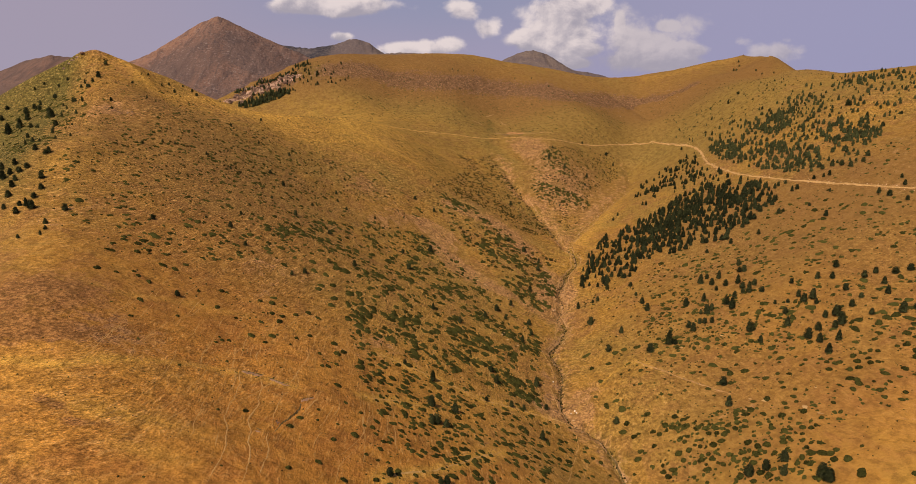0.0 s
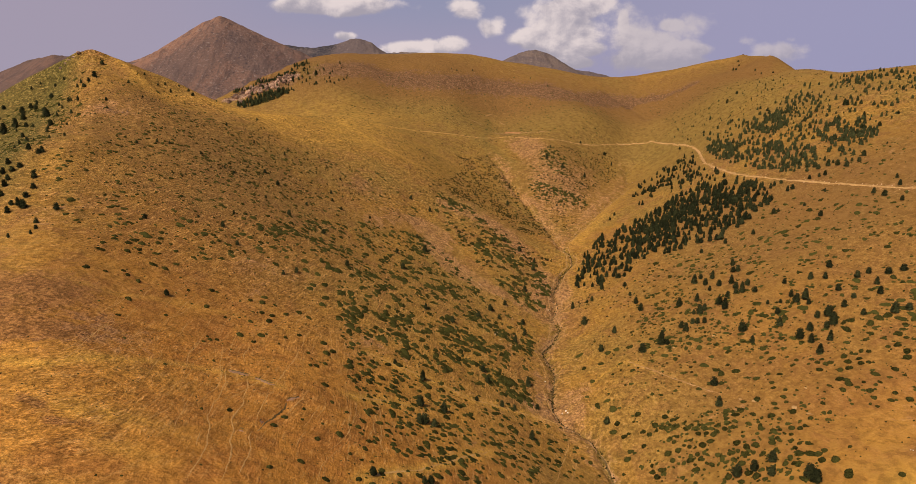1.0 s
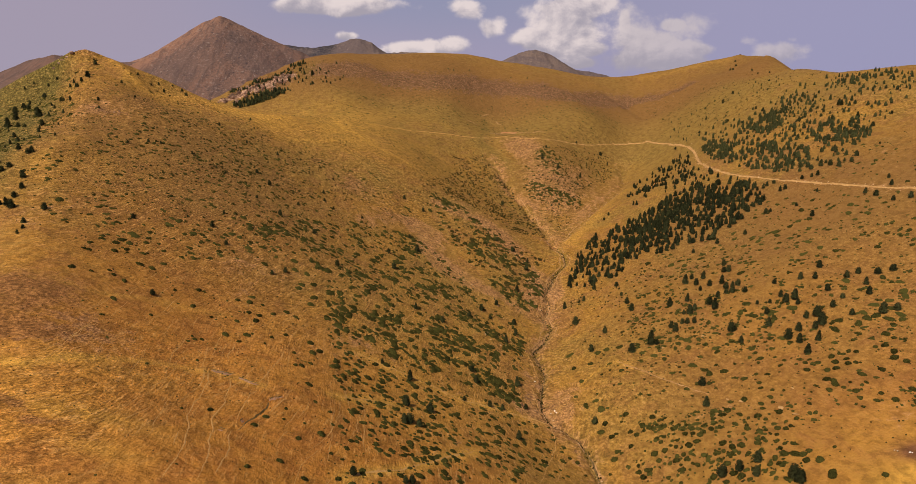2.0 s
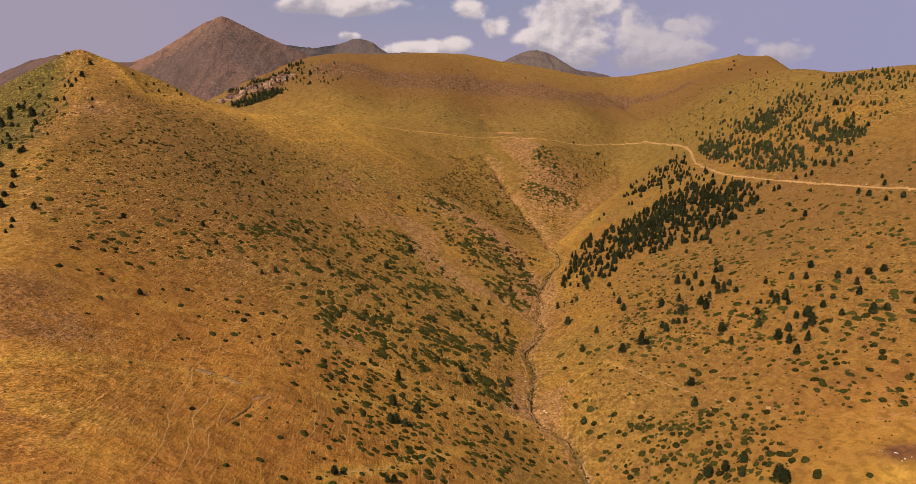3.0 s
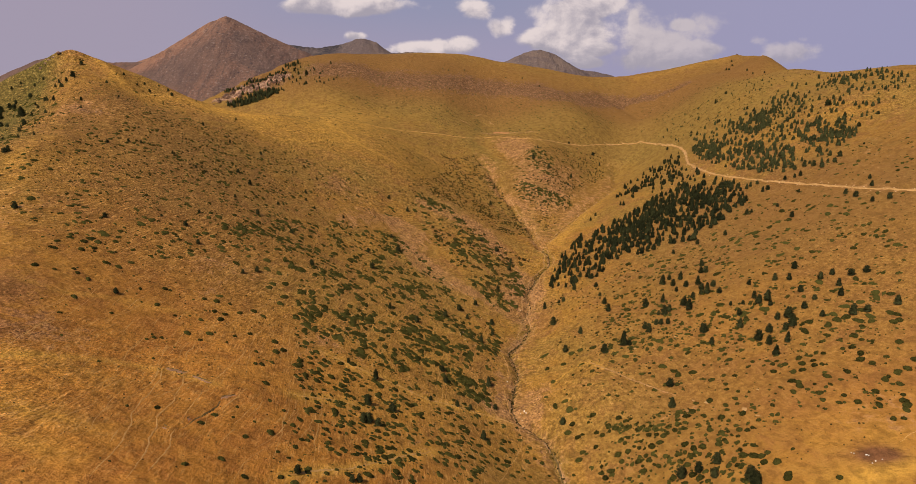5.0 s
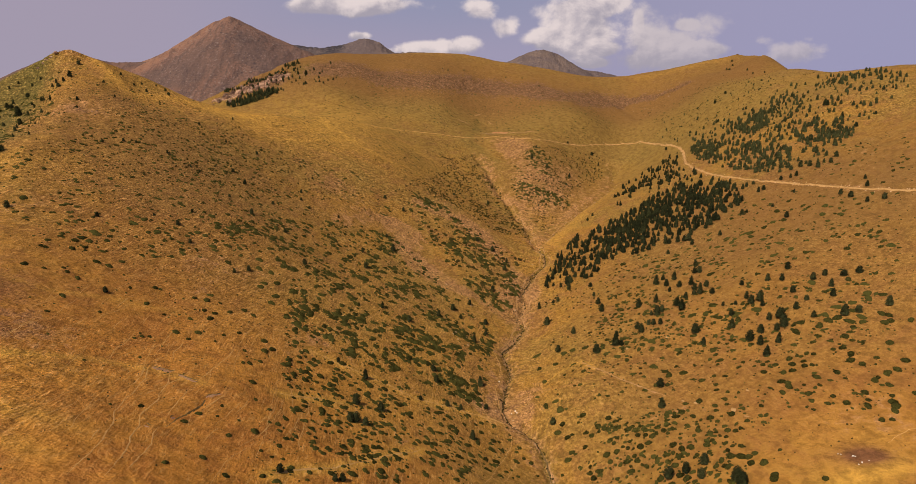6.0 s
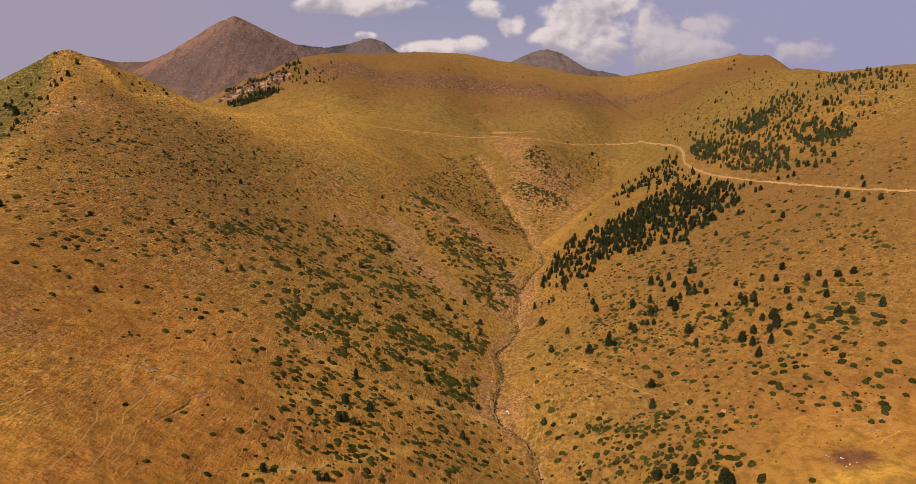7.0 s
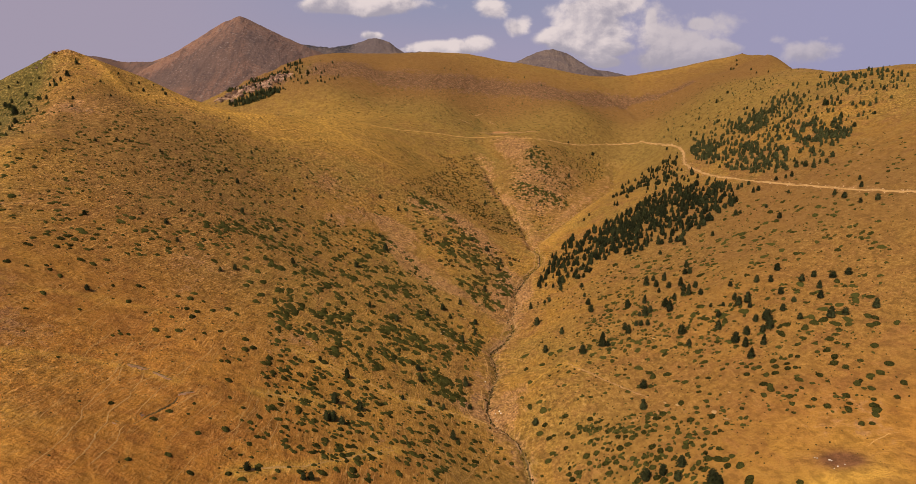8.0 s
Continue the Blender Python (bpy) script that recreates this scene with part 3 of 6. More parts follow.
def build_ground():
    near = [110.0]
    while near[-1] < 1120:
        near.append(near[-1] * 1.0043 + 0.06)
    ys = np.r_[np.linspace(-900, 80, 12), np.linspace(90, 106, 6), near, np.geomspace(1160, 4700, 40)]
    s = np.linspace(-1, 1, 640)
    half = np.where(ys < 100, 1000 - (ys + 900) * 0.7, 0)
    half = np.maximum(half, 0.80 * np.maximum(ys, 0) + 125)
    x, y = s[None, :] * half[:, None] + 22, np.repeat(ys[:, None], len(s), 1)
    xf, yf = x.ravel(), y.ravel()
    z = land(xf, yf)
    wob = 14 * fbm(xf / 45, yf / 45, 71, 3)
    xw, yw = xf + wob, yf + 0.8 * wob
    m = {}
    # sunny straw on the saddle shelf, the crests and the near spur
    # gold also paints the sunlit rims of the crests and of EAST_DITCH's east bank
    gold = 0.4 * round_patch(xw, yw, -125, 690, 52, 100, 20) + 0.42 * np.exp(-(off_line(xw, yw, [(-200, 545), (-155, 560), (-124, 600), (-100, 680), (-105, 750)]) / 34) ** 2) + 0.2 * round_patch(xw, yw, 40, 1015, 330, 10)  \
        + 0.4 * round_patch(xw, yw, -205, 345, 20, 34) + 0.35 * round_patch(xw, yw, -150, 545, 50, 30) + 0.3 * round_patch(xw, yw, -105, 165, 40, 22) + 0.45 * np.exp(-(off_line(xf - 9, yf + 4, EAST_DITCH[:4]) / 8) ** 2) \
        + 0.5 * np.exp(-(off_line(xf, yf, HILL_CREST[3:]) / 7) ** 2) + 0.7 * round_patch(xw, yw, 172, 193, 14, 5) + 0.6 * np.exp(-(off_line(xf, yf, [(283, 993), (330, 991), (374, 996), (408, 988)]) / 8) ** 2) \
        + 0.35 * round_patch(xw, yw, -102, 181, 22, 5, 10) + 0.45 * round_patch(xw, yw, -87, 152, 18, 6) + 0.5 * round_patch(xw, yw, -79, 138, 14, 4) + 0.95 * np.minimum(1, sum(np.exp(-(off_line(xf + 0.06 * wob, yf, TRAIL_LINES[k]) / 3.2) ** 2) for k in (2, 3, 4))) + 0.25 * round_patch(xw, yw, -60, 790, 80, 22)
    gold = gold + 0.3 * round_patch(xw, yw, -35, 645, 50, 50) + 0.22 * round_patch(xw, yw, -15, 330, 80, 100)
    spur_line = [(-150, 168), (-132, 170), (-116, 170), (-106, 183), (-90, 199), (-75, 205), (-58, 205)]
    gold = gold + 0.6 * np.exp(-(off_line(xf, yf + 0.12 * wob, spur_line) / 2.8) ** 2) + 0.12 * round_patch(xw, yw, -116, 161, 17, 7) + 0.15 * round_patch(xw, yw, -90, 153, 14, 5) \
        + 0.4 * np.exp(-(off_line(xf, yf + 0.1 * wob, [(-142, 230), (-130, 231), (-110, 250), (-92, 259)]) / 2.2) ** 2)
    for streak, strong in (([(-178, 784), (-105, 634), (-71, 609), (-33, 598)], 0.45), ([(-88, 687), (-48, 724), (3, 750)], 0.3), ([(-126, 538), (-103, 580), (-73, 624)], 0.3), ([(-37, 687), (-5, 679), (26, 677)], 0.35)):
        gold = gold + strong * np.exp(-(off_line(xf + 0.15 * wob, yf, streak) / 3.4) ** 2)
    gold = gold + 0.25 * round_patch(xw, yw, -5, 240, 60, 40) + 0.35 * round_patch(xw, yw, 186, 214, 32, 18) + 0.5 * round_patch(xw, yw, 176, 194, 20, 7)
    gold = gold + 0.7 * np.exp(-(off_line(xf, yf, WORN_LINE[:5]) / 1.5) ** 2)
    m["gold"] = np.clip(gold, 0, 1)
    m["olive"] = np.clip(0.1 * round_patch(xw, yw, -50, 350, 70, 110, 25) + 0.45 * round_patch(xw, yw, -165, 430, 60, 70) + 0.75 * round_patch(xw, yw, 40, 870, 300, 90)
                         + 0.2 * round_patch(xw, yw, 110, 300, 50, 80) + 0.6 * round_patch(xw, yw, 290, 780, 80, 110) + 0.1 * round_patch(xw, yw, -10, 620, 60, 60)
                         + 0.3 * smooth(yf, 540, 680) + 0.4 * round_patch(xw, yw, 340, 600, 60, 60) + 0.5 * round_patch(xw, yw, 260, 380, 90, 80) + 0.2 * round_patch(xw, yw, 125, 262, 45, 40), 0, 0.85)
    spine = np.interp(yf, [312, 345, 385, 428, 470, 518], [-196, -213, -220, -240, -260, -282])
    m["green"] = np.clip(0.85 * smooth(spine - xw, 2, 26) * smooth(yf, 280, 330) * (1 - smooth(yf, 515, 540)) + 0.3 * np.exp(-(off_line(xw, yw, [(45, 848), (41, 752), (44, 732), (56, 716)]) / 6) ** 2) + 0.5 * np.exp(-(off_line(xf, yf, STREAM) / 3.0) ** 2)
                         + 0.4 * round_patch(xw, yw, -190, 880, 20, 20), 0, 0.9)
    # brown ground; the last patch paints the shaded west face of the east ridge
    m["umber"] = np.clip(0.35 * smooth(yf, 850, 930) + 0.32 * smooth(xf + wob, 95, 130) * (1 - smooth(yf, 430, 540)) * smooth(yf, 205, 250) + 0.6 * round_patch(xw, yw, -60, 925, 130, 60) + 0.62 * round_patch(xw, yw, 40, 905, 300, 60) + 0.2 * round_patch(xw, yw, -170, 450, 55, 80) + 0.15 * round_patch(xw, yw, 5, 520, 50, 80, 30)
                         + 0.45 * round_patch(xw, yw, 330, 880, 90, 60) + 0.5 * round_patch(xw, yw, 120, 700, 60, 70) + 0.15 * round_patch(xw, yw, -100, 340, 50, 70) + 0.4 * round_patch(xw, yw, -225, 450, 45, 60) + 0.4 * round_patch(xw, yw, 250, 430, 90, 80) + 0.5 * round_patch(xw, yw, -140, 380, 80, 90) + 0.75 * round_patch(xw, yw, -205, 890, 75, 50) + 0.6 * round_patch(xw, yw, -135, 885, 60, 50) + 0.5 * round_patch(xw, yw, 405, 900, 26, 60), 0, 0.8)
    m["orange"] = np.clip(1.0 * round_patch(xw, yw, -70, 160, 90, 55) + 0.75 * round_patch(xw, yw, -80, 235, 70, 55) + 0.45 * round_patch(xw, yw, 0, 215, 55, 60) + 0.3 * round_patch(xw, yw, -40, 190, 40, 40)
                          + 0.5 * round_patch(xw, yw, 195, 225, 50, 38) + 0.28 * round_patch(xw, yw, 140, 280, 60, 70) + 0.4 * round_patch(xw, yw, -120, 310, 50, 50) + 0.3 * round_patch(xw, yw, 230, 350, 40, 60) + 0.95 * round_patch(xf, yf, 68, 800, 6, 12) + 0.12 * smooth(xf + wob, 95, 130) * (1 - smooth(yf, 330, 450)), 0, 1)
    m["heath"] = np.clip(0.95 * round_patch(xw, yw, -150, 212, 28, 22, 20) + 1.0 * round_patch(xw, yw, -137, 186, 22, 9, 15) + 1.1 * round_patch(xw, yw, -110, 150, 9, 3.2) + 0.8 * round_patch(xw, yw, -98, 144, 8, 3) + 0.5 * round_patch(xw, yw, -84, 141, 6, 2.5), 0, 1)
    m["level"] = contour_level(xf, yf)
    m["ledges"] = np.clip((0.95 * smooth(yf, 120, 150) * (1 - smooth(yf, 420, 620)) + 0.25) * (1 - 0.85 * smooth(xf, 55, 95)) * (1 - 0.6 * smooth(-xf, 95, 125) * (1 - smooth(yf, 250, 300))) * (1 - 0.45 * smooth(yf, 310, 380)) * (0.75 + 0.5 * fbm(xf / 50, yf / 50, 79, 3)), 0, 1) * (1 - 0.8 * np.exp(-(off_line(xf, yf, STREAM) / 12) ** 2))
    flank = np.exp(-(off_line(xw, yw, STREAM[4:]) / 11) ** 2)
    bare = 0.6 * flank + 0.62 * np.exp(-(off_line(xw, yw, [(-30, 485), (22, 430), (50, 418)]) / 12) ** 2) + 0.35 * round_patch(xw, yw, 88, 735, 20, 45, 10) \
        + 0.38 * np.exp(-(off_line(xw, yw, WEST_DITCH) / 8) ** 2) + 0.4 * np.exp(-(off_line(xw + 7, yw, WEST_DITCH[:5]) / 6) ** 2) + 0.45 * np.exp(-(off_line(xf + 7, yf - 4, EAST_DITCH) / 9) ** 2) + 0.45 * round_patch(xw, yw, 25, 540, 26, 70, 30) + 0.5 * round_patch(xw, yw, -92, 300, 14, 45, 15) + 0.7 * round_patch(xw, yw, -118, 195, 20, 22) \
        + 0.55 * round_patch(xw, yw, -50, 268, 12, 20) + 0.5 * round_patch(xw, yw, 190, 225, 26, 22) + 0.5 * round_patch(xw, yw, -228, 432, 18, 8) \
        + 0.5 * round_patch(xw, yw, 0, 275, 34, 8) + 0.35 * round_patch(xw, yw, 310, 450, 14, 60, -30) + 0.5 * round_patch(xw, yw, -185, 285, 14, 20) \
        + 0.45 * round_patch(xw, yw, 20, 235, 26, 8) + 0.35 * round_patch(xw, yw, 132, 705, 34, 60, -25) + 0.5 * round_patch(xw, yw, 130, 262, 20, 6) \
        + 0.35 * np.exp(-(off_line(xf, yf, ROAD) / 5) ** 2) + 0.2 * np.exp(-(off_line(xw, yw, RIM) / 34) ** 2) + 0.15 * round_patch(xw, yw, -60, 480, 60, 60) \
        + 0.45 * np.exp(-(off_line(xw, yw, [(-65, 439), (-46, 478), (-14, 476), (2, 451), (18, 430), (35, 414), (58, 408)]) / 10) ** 2) \
        + 0.55 * np.exp(-(off_line(xw, yw, [(-3, 542), (26, 535), (45, 511), (72, 490), (78, 452)]) / 9) ** 2) + 0.5 * round_patch(xw, yw, -77, 500, 22, 30, 20) \
        + 0.6 * round_patch(xw, yw, 74, 448, 14, 24) + 0.8 * round_patch(xw, yw, 75, 752, 11, 24) + 0.2 * round_patch(xw, yw, 98, 640, 22, 55, -10) \
        + 0.5 * round_patch(xw, yw, -228, 438, 20, 22) + 0.15 * round_patch(xw, yw, 30, 300, 40, 12) + 0.8 * round_patch(xw, yw, 65, 301, 7, 16, -20) + 0.3 * np.exp(-(off_line(xf + 0.1 * wob, yf, WORN_LINE[3:]) / 2.5) ** 2) + 0.6 * round_patch(xw, yw, 112, 670, 38, 66, -20) + 0.35 * round_patch(xw, yw, 78, 755, 18, 26) + 0.4 * round_patch(xw, yw, -72, 322, 20, 14) + 0.5 * round_patch(xw, yw, -36, 284, 14, 7, -20)
    m["bare"] = np.clip(bare, 0, 1)
    m["scree"] = np.clip(0.85 * np.exp(-(off_line(xw, yw, RIM) / 30) ** 2) + 0.8 * np.exp(-(off_line(xw, yw, SCAR) / 11) ** 2)
                         + 0.8 * round_patch(xw, yw, -240, 862, 40, 34) + 0.6 * round_patch(xw, yw, 66, 792, 12, 10) + 0.4 * flank + 0.6 * round_patch(xw, yw, -225, 432, 16, 6)
                         + 0.5 * round_patch(xw, yw, -195, 788, 14, 6), 0, 1)
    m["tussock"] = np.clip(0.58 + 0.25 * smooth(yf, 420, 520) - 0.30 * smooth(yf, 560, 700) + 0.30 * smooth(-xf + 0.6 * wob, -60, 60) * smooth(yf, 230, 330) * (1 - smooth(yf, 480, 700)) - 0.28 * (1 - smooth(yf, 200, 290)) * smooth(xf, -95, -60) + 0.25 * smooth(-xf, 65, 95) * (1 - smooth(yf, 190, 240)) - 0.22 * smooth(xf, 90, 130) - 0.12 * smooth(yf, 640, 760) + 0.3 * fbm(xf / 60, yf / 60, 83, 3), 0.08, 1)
    m["ochre"] = np.clip(0.85 * np.exp(-(off_line(xw, yw, [(-284, 836), (-262, 850), (-240, 862), (-215, 874)]) / 11) ** 2) + 0.2 * round_patch(xw, yw, 66, 796, 9, 8), 0, 1)
    m["dung"] = np.clip(1.4 * round_patch(xf + 0.25 * wob, yf + 0.2 * wob, 178, 204.5, 7.6, 5.0, -12), 0, 0.85)
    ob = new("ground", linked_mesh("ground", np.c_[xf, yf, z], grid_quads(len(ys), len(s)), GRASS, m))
    tagged(ob, "dry golden mountain grass with bare soil and grazing ledges", "ground", kind="structure")


def resampled(line, step):
    p = np.array([q[:2] for q in line], float)
    d = np.r_[0, np.cumsum(np.hypot(*np.diff(p, axis=0).T))]
    t = np.arange(0, d[-1], step)
    q = np.c_[np.interp(t, d, p[:, 0]), np.interp(t, d, p[:, 1])]
    for _ in range(3):
        q[1:-1] = (q[:-2] + 2 * q[1:-1] + q[2:]) / 4
    return q


def build_strip(name, line, wide, lift, mat, seed, label, category, ragged=0.35, taper=0.0, grit=0.29):
    """A strip of trodden or graded earth laid over the ground."""
    step = 0.5 if taper else 1.2
    q = resampled(line, step)
    q = q + (0.5 + wide * 0.3) * np.c_[fbm(q[:, 1] / 5, q[:, 0] / 5, seed, 3), fbm(q[:, 0] / 5, q[:, 1] / 5, seed + 40, 3)]
    t = np.gradient(q, axis=0)
    t /= np.hypot(*t.T)[:, None]
    side = np.c_[-t[:, 1], t[:, 0]]
    k = np.arange(len(q)) * grit * step
    across = np.linspace(-1, 1, 7)
    left, right = [wide * (1 + ragged * fbm(k + j * 50, k * 0 + seed, seed, 3)) for j in (0, 1)]
    ends = np.minimum(1, np.minimum(np.arange(len(q)), np.arange(len(q))[::-1]) * step / taper + 0.15) if taper else np.ones(len(q))
    left, right = left * ends, right * ends
    w = np.where(across[None, :] < 0, left[:, None], right[:, None]) * across[None, :]
    x, y = q[:, :1] + side[:, :1] * w, q[:, 1:] + side[:, 1:] * w
    z = land(x, y).reshape(x.shape)
    z = z + lift * (1 - across[None, :] ** (4 if grit < 1 else 10) * 1.6)
    ob = new(name, linked_mesh(name, np.c_[x.ravel(), y.ravel(), z.ravel()], grid_quads(len(q), 7)[:, ::-1].copy(), mat))
    return tagged(ob, label, category, kind="structure")


build_ground()
build_strip("road", ROAD[3:], 1.0, 0.25, TRACK, 3, "pale gravel farm track cut across the slope", "road", 0.8)
build_strip("road", ROAD[:4], 0.5, 0.2, TRACK, 4, "thin broken end of the pale gravel track", "road", 1.2, 12.0)
build_strip("stream_bank", STREAM, 1.1, 0.06, BANK, 6, "pale bare banks of the dry stream", "stream bank", 0.7)
build_strip("stream_bed", STREAM, 0.55, 0.18, BED, 5, "dry stony stream bed along the valley floor", "stream bed", 0.5)
for n, trail_line in enumerate(TRAIL_LINES):
    build_strip("path", trail_line, (0.5, 0.19, 0.42, 0.35, 0.42)[n] if n < 5 else 0.19, 0.16 if n == 0 else 0.07, TRAIL, 11 + n, "narrow trodden path through dry grass", "path", 0.7, 6.0)

build_strip("path", WORN_LINE[3:], 0.32, 0.06, BANK, 29, "faint worn line through dry grass", "path", 1.5, 6.0, 0.6)


def beside(line, off):
    """The line shifted sideways by off metres."""
    q = resampled(line, 4.0)
    t = np.gradient(q, axis=0)
    t /= np.hypot(*t.T)[:, None]
    off = off * (1 + 0.9 * fbm(q[:, 0] / 11, q[:, 1] / 11, 97, 3))[:, None]
    return [(float(a), float(b)) for a, b in q + off * np.c_[-t[:, 1], t[:, 0]]]


# the wider strip east of EAST_DITCH paints that bank's lit lip
for n, (scar_line, scar_off, scar_wide) in enumerate(((STREAM[:11], 3.2, 0.3), (STREAM[:12], -3.2, 0.3), (STREAM[2:7], 6.5, 0.22), (WEST_DITCH[3:], 2.6, 0.22), (WEST_DITCH[2:], -2.6, 0.25), (EAST_DITCH[:4], -4.5, 0.5), (EAST_DITCH[:3], 2.6, 0.3))):
    build_strip("bank_edge", beside(scar_line, scar_off), scar_wide, 0.14, BANK, 50 + n, "pale crumbling edge of the eroded gully", "bank edge", 1.0)
for n, head_line in enumerate(([(16, 826), (24, 829), (33, 828)], [(37, 856), (42, 862), (48, 868)], [(56, 852), (60, 846), (64, 842)], [(44, 793), (56, 796), (70, 795), (84, 797), (98, 795)], [(98, 795), (106, 801), (116, 798)])):
    build_strip("bank_edge", head_line, 0.9 if n == 3 else 0.6, 0.25, BANK, 70 + n, "pale crumbling edge of the eroded gully", "bank edge", 1.5, 5.0, 0.5)
build_strip("bare_mound", [(60, 803), (66, 806), (72, 803), (80, 799)], 3.6, 0.5, RUST_EARTH, 81, "mound of bare rust red earth at the gully head", "mound", 0.8)
# dark strip laid on the ground as the shade below the gully head's edge
build_strip("rut", [(46, 790.5), (58, 792.5), (70, 791.5), (80, 792.5)], 0.9, 0.3, BED, 82, "dark strip painted as shade along the gully head edge", "rut", 1.0)
build_strip("rut", WASH, 0.34, 0.14, BED, 31, "dark incised rut washed out of the slope", "rut", 0.7)
for n, (scar_line, scar_wide) in enumerate((([(-76.5, 206.6), (-74.1, 207.0), (-72.1, 207.2), (-70.4, 207.3), (-68.8, 208.0)], 0.8), ([(-67.0, 206.6), (-64.5, 205.9), (-61.9, 204.9), (-59.6, 205.1)], 0.5),
                                           ([(-53.1, 196.4), (-52.7, 198.1), (-51.6, 199.2), (-49.8, 202.2)], 0.55), ([(-56.2, 177.2), (-56.1, 178.7), (-55.5, 179.4)], 0.7), ([(-60.0, 169.3), (-58.9, 168.8), (-58.0, 169.2)], 0.7))):
    build_strip("bare_patch", scar_line, scar_wide, 0.07, SCAR_EARTH, 33 + n, "bare pinkish earth scraped open in the grass", "bare patch", 1.5, 1.5, 1.3)
    # thin dark strip along the patch's far side, painted shade with nothing undercut
    build_strip("rut", [(px - 0.3, py + 0.55 * scar_wide + 0.45) for px, py in scar_line], 0.22, 0.2, BED, 43 + n, "dark strip painted as shade along a bare earth patch", "rut", 1.5, 1.5, 1.3)


def build_stock_trails():
    """Thin trodden ledges that sheep and cattle wear along the contours of the west slope."""
    rs = np.random.RandomState(77)
    count, steps = 240, 60
    x, y = rs.uniform(-125, 48, count), rs.uniform(135, 470, count)
    keep = (off_line(x, y, STREAM) > 7) & (broad(x, y) > 6)
    x, y = x[keep], y[keep]
    fall = rs.normal(0, 0.10, len(x))
    track = []
    for k in range(steps):
        track.append(np.c_[x, y])
        gx, gy = contour_level(x + 2, y) - contour_level(x - 2, y), contour_level(x, y + 2) - contour_level(x, y - 2)
        g = np.hypot(gx, gy) + 1e-6
        gx, gy = gx / g, gy / g
        turn = fall + 0.28 * fbm(x / 6, y / 6, 91, 2)
        dx, dy = gy + gx * turn, -gx + gy * turn
        flip = np.where(dy < 0, -1.0, 1.0)
        x, y = x + 0.9 * dx * flip, y + 0.9 * dy * flip
    track = np.array(track)
    verts, quads = [], []
    for n in range(track.shape[1]):
        long = rs.randint(12, steps)
        q = track[:long, n]
        t = np.gradient(q, axis=0)
        t /= np.hypot(*t.T)[:, None]
        half = rs.uniform(0.04, 0.12) * np.sin(np.linspace(0.15, 3.0, long)) * (1 + 0.5 * fbm(np.arange(long) * 0.4, np.full(long, n * 3.0), 17, 2))
        side = np.c_[-t[:, 1], t[:, 0]] * half[:, None]
        base = len(verts)
        p = np.stack([q - side, q, q + side], 1).reshape(-1, 2)
        z = land(p[:, 0], p[:, 1]) + np.tile([0.03, 0.07, 0.03], long)
        verts += np.c_[p, z].tolist()
        quads += (grid_quads(long, 3) + base).tolist()
    ob = new("stock_trails", linked_mesh("stock_trails", np.array(verts), np.array(quads)[:, ::-1].copy(), TRAIL))
    tagged(ob, "thin pale sheep tracks worn along the slope", "trails", kind="stuff")


build_stock_trails()

# ---------------------------------------------------------------- far mountains
def ridge_height(x, y, spines, fall):
    """The highest of several ridge lines, each falling away on both sides."""
    z = np.full(np.shape(x), -1e3)
    for line in spines:
        for (ax, ay, az_), (bx, by, bz) in zip(line, line[1:]):
            dx, dy = bx - ax, by - ay
            u = np.clip(((x - ax) * dx + (y - ay) * dy) / (dx * dx + dy * dy), 0, 1)
            d = np.hypot(x - ax - u * dx, y - ay - u * dy)
            z = np.maximum(z, az_ + (bz - az_) * u - fall * d)
    return z


def build_mountain(spines, fall, box, mat, rough, crag, seed, label, red=0.0, dark=(0, 0)):
    x0, x1, y0, y1 = box
    cols, rows = 210, 120
    x, y = np.meshgrid(np.linspace(x0, x1, cols), np.linspace(y0, y1, rows))
    xf, yf = x.ravel(), y.ravel()
    top = ridge_height(xf, yf, spines, fall)
    ribs = np.abs(fbm(xf / 90, yf / 160, seed, 4))
    z = top - rough * (ribs * 1.2 + 0.5 * np.abs(fbm(xf / 25, yf / 40, seed + 9, 3))) + rough * 0.25
    z = np.maximum(z, -30)
    # red marks the peak's western flank, where sunlight is painted into the colour
    m = {"crag": np.clip(crag * (0.6 + 0.9 * fbm(xf / 160, yf / 160, seed + 3, 3)) + 0.5 * crag * (1 - smooth(z, 120, 300)), 0, 1), "red": np.clip(0.9 * smooth(-(xf + 1120) - 0.75 * (3300 - yf) + 60 * fbm(xf / 120, yf / 120, seed + 5, 3), -40, 90), 0, 1) * red}
    m["dark"] = np.clip(smooth(xf, dark[0] - 40, dark[0] + 40) * (1 - smooth(xf, dark[1] - 40, dark[1] + 40)) * (0.9 + 0.8 * fbm(xf / 60, yf / 60, seed + 6, 3)), 0, 1) * (dark[1] > dark[0])
    ob = new("mountain", linked_mesh("mountain", np.c_[xf, yf, z], grid_quads(rows, cols), mat, m))
    tagged(ob, label, "mountain", group="far mountains", kind="structure")


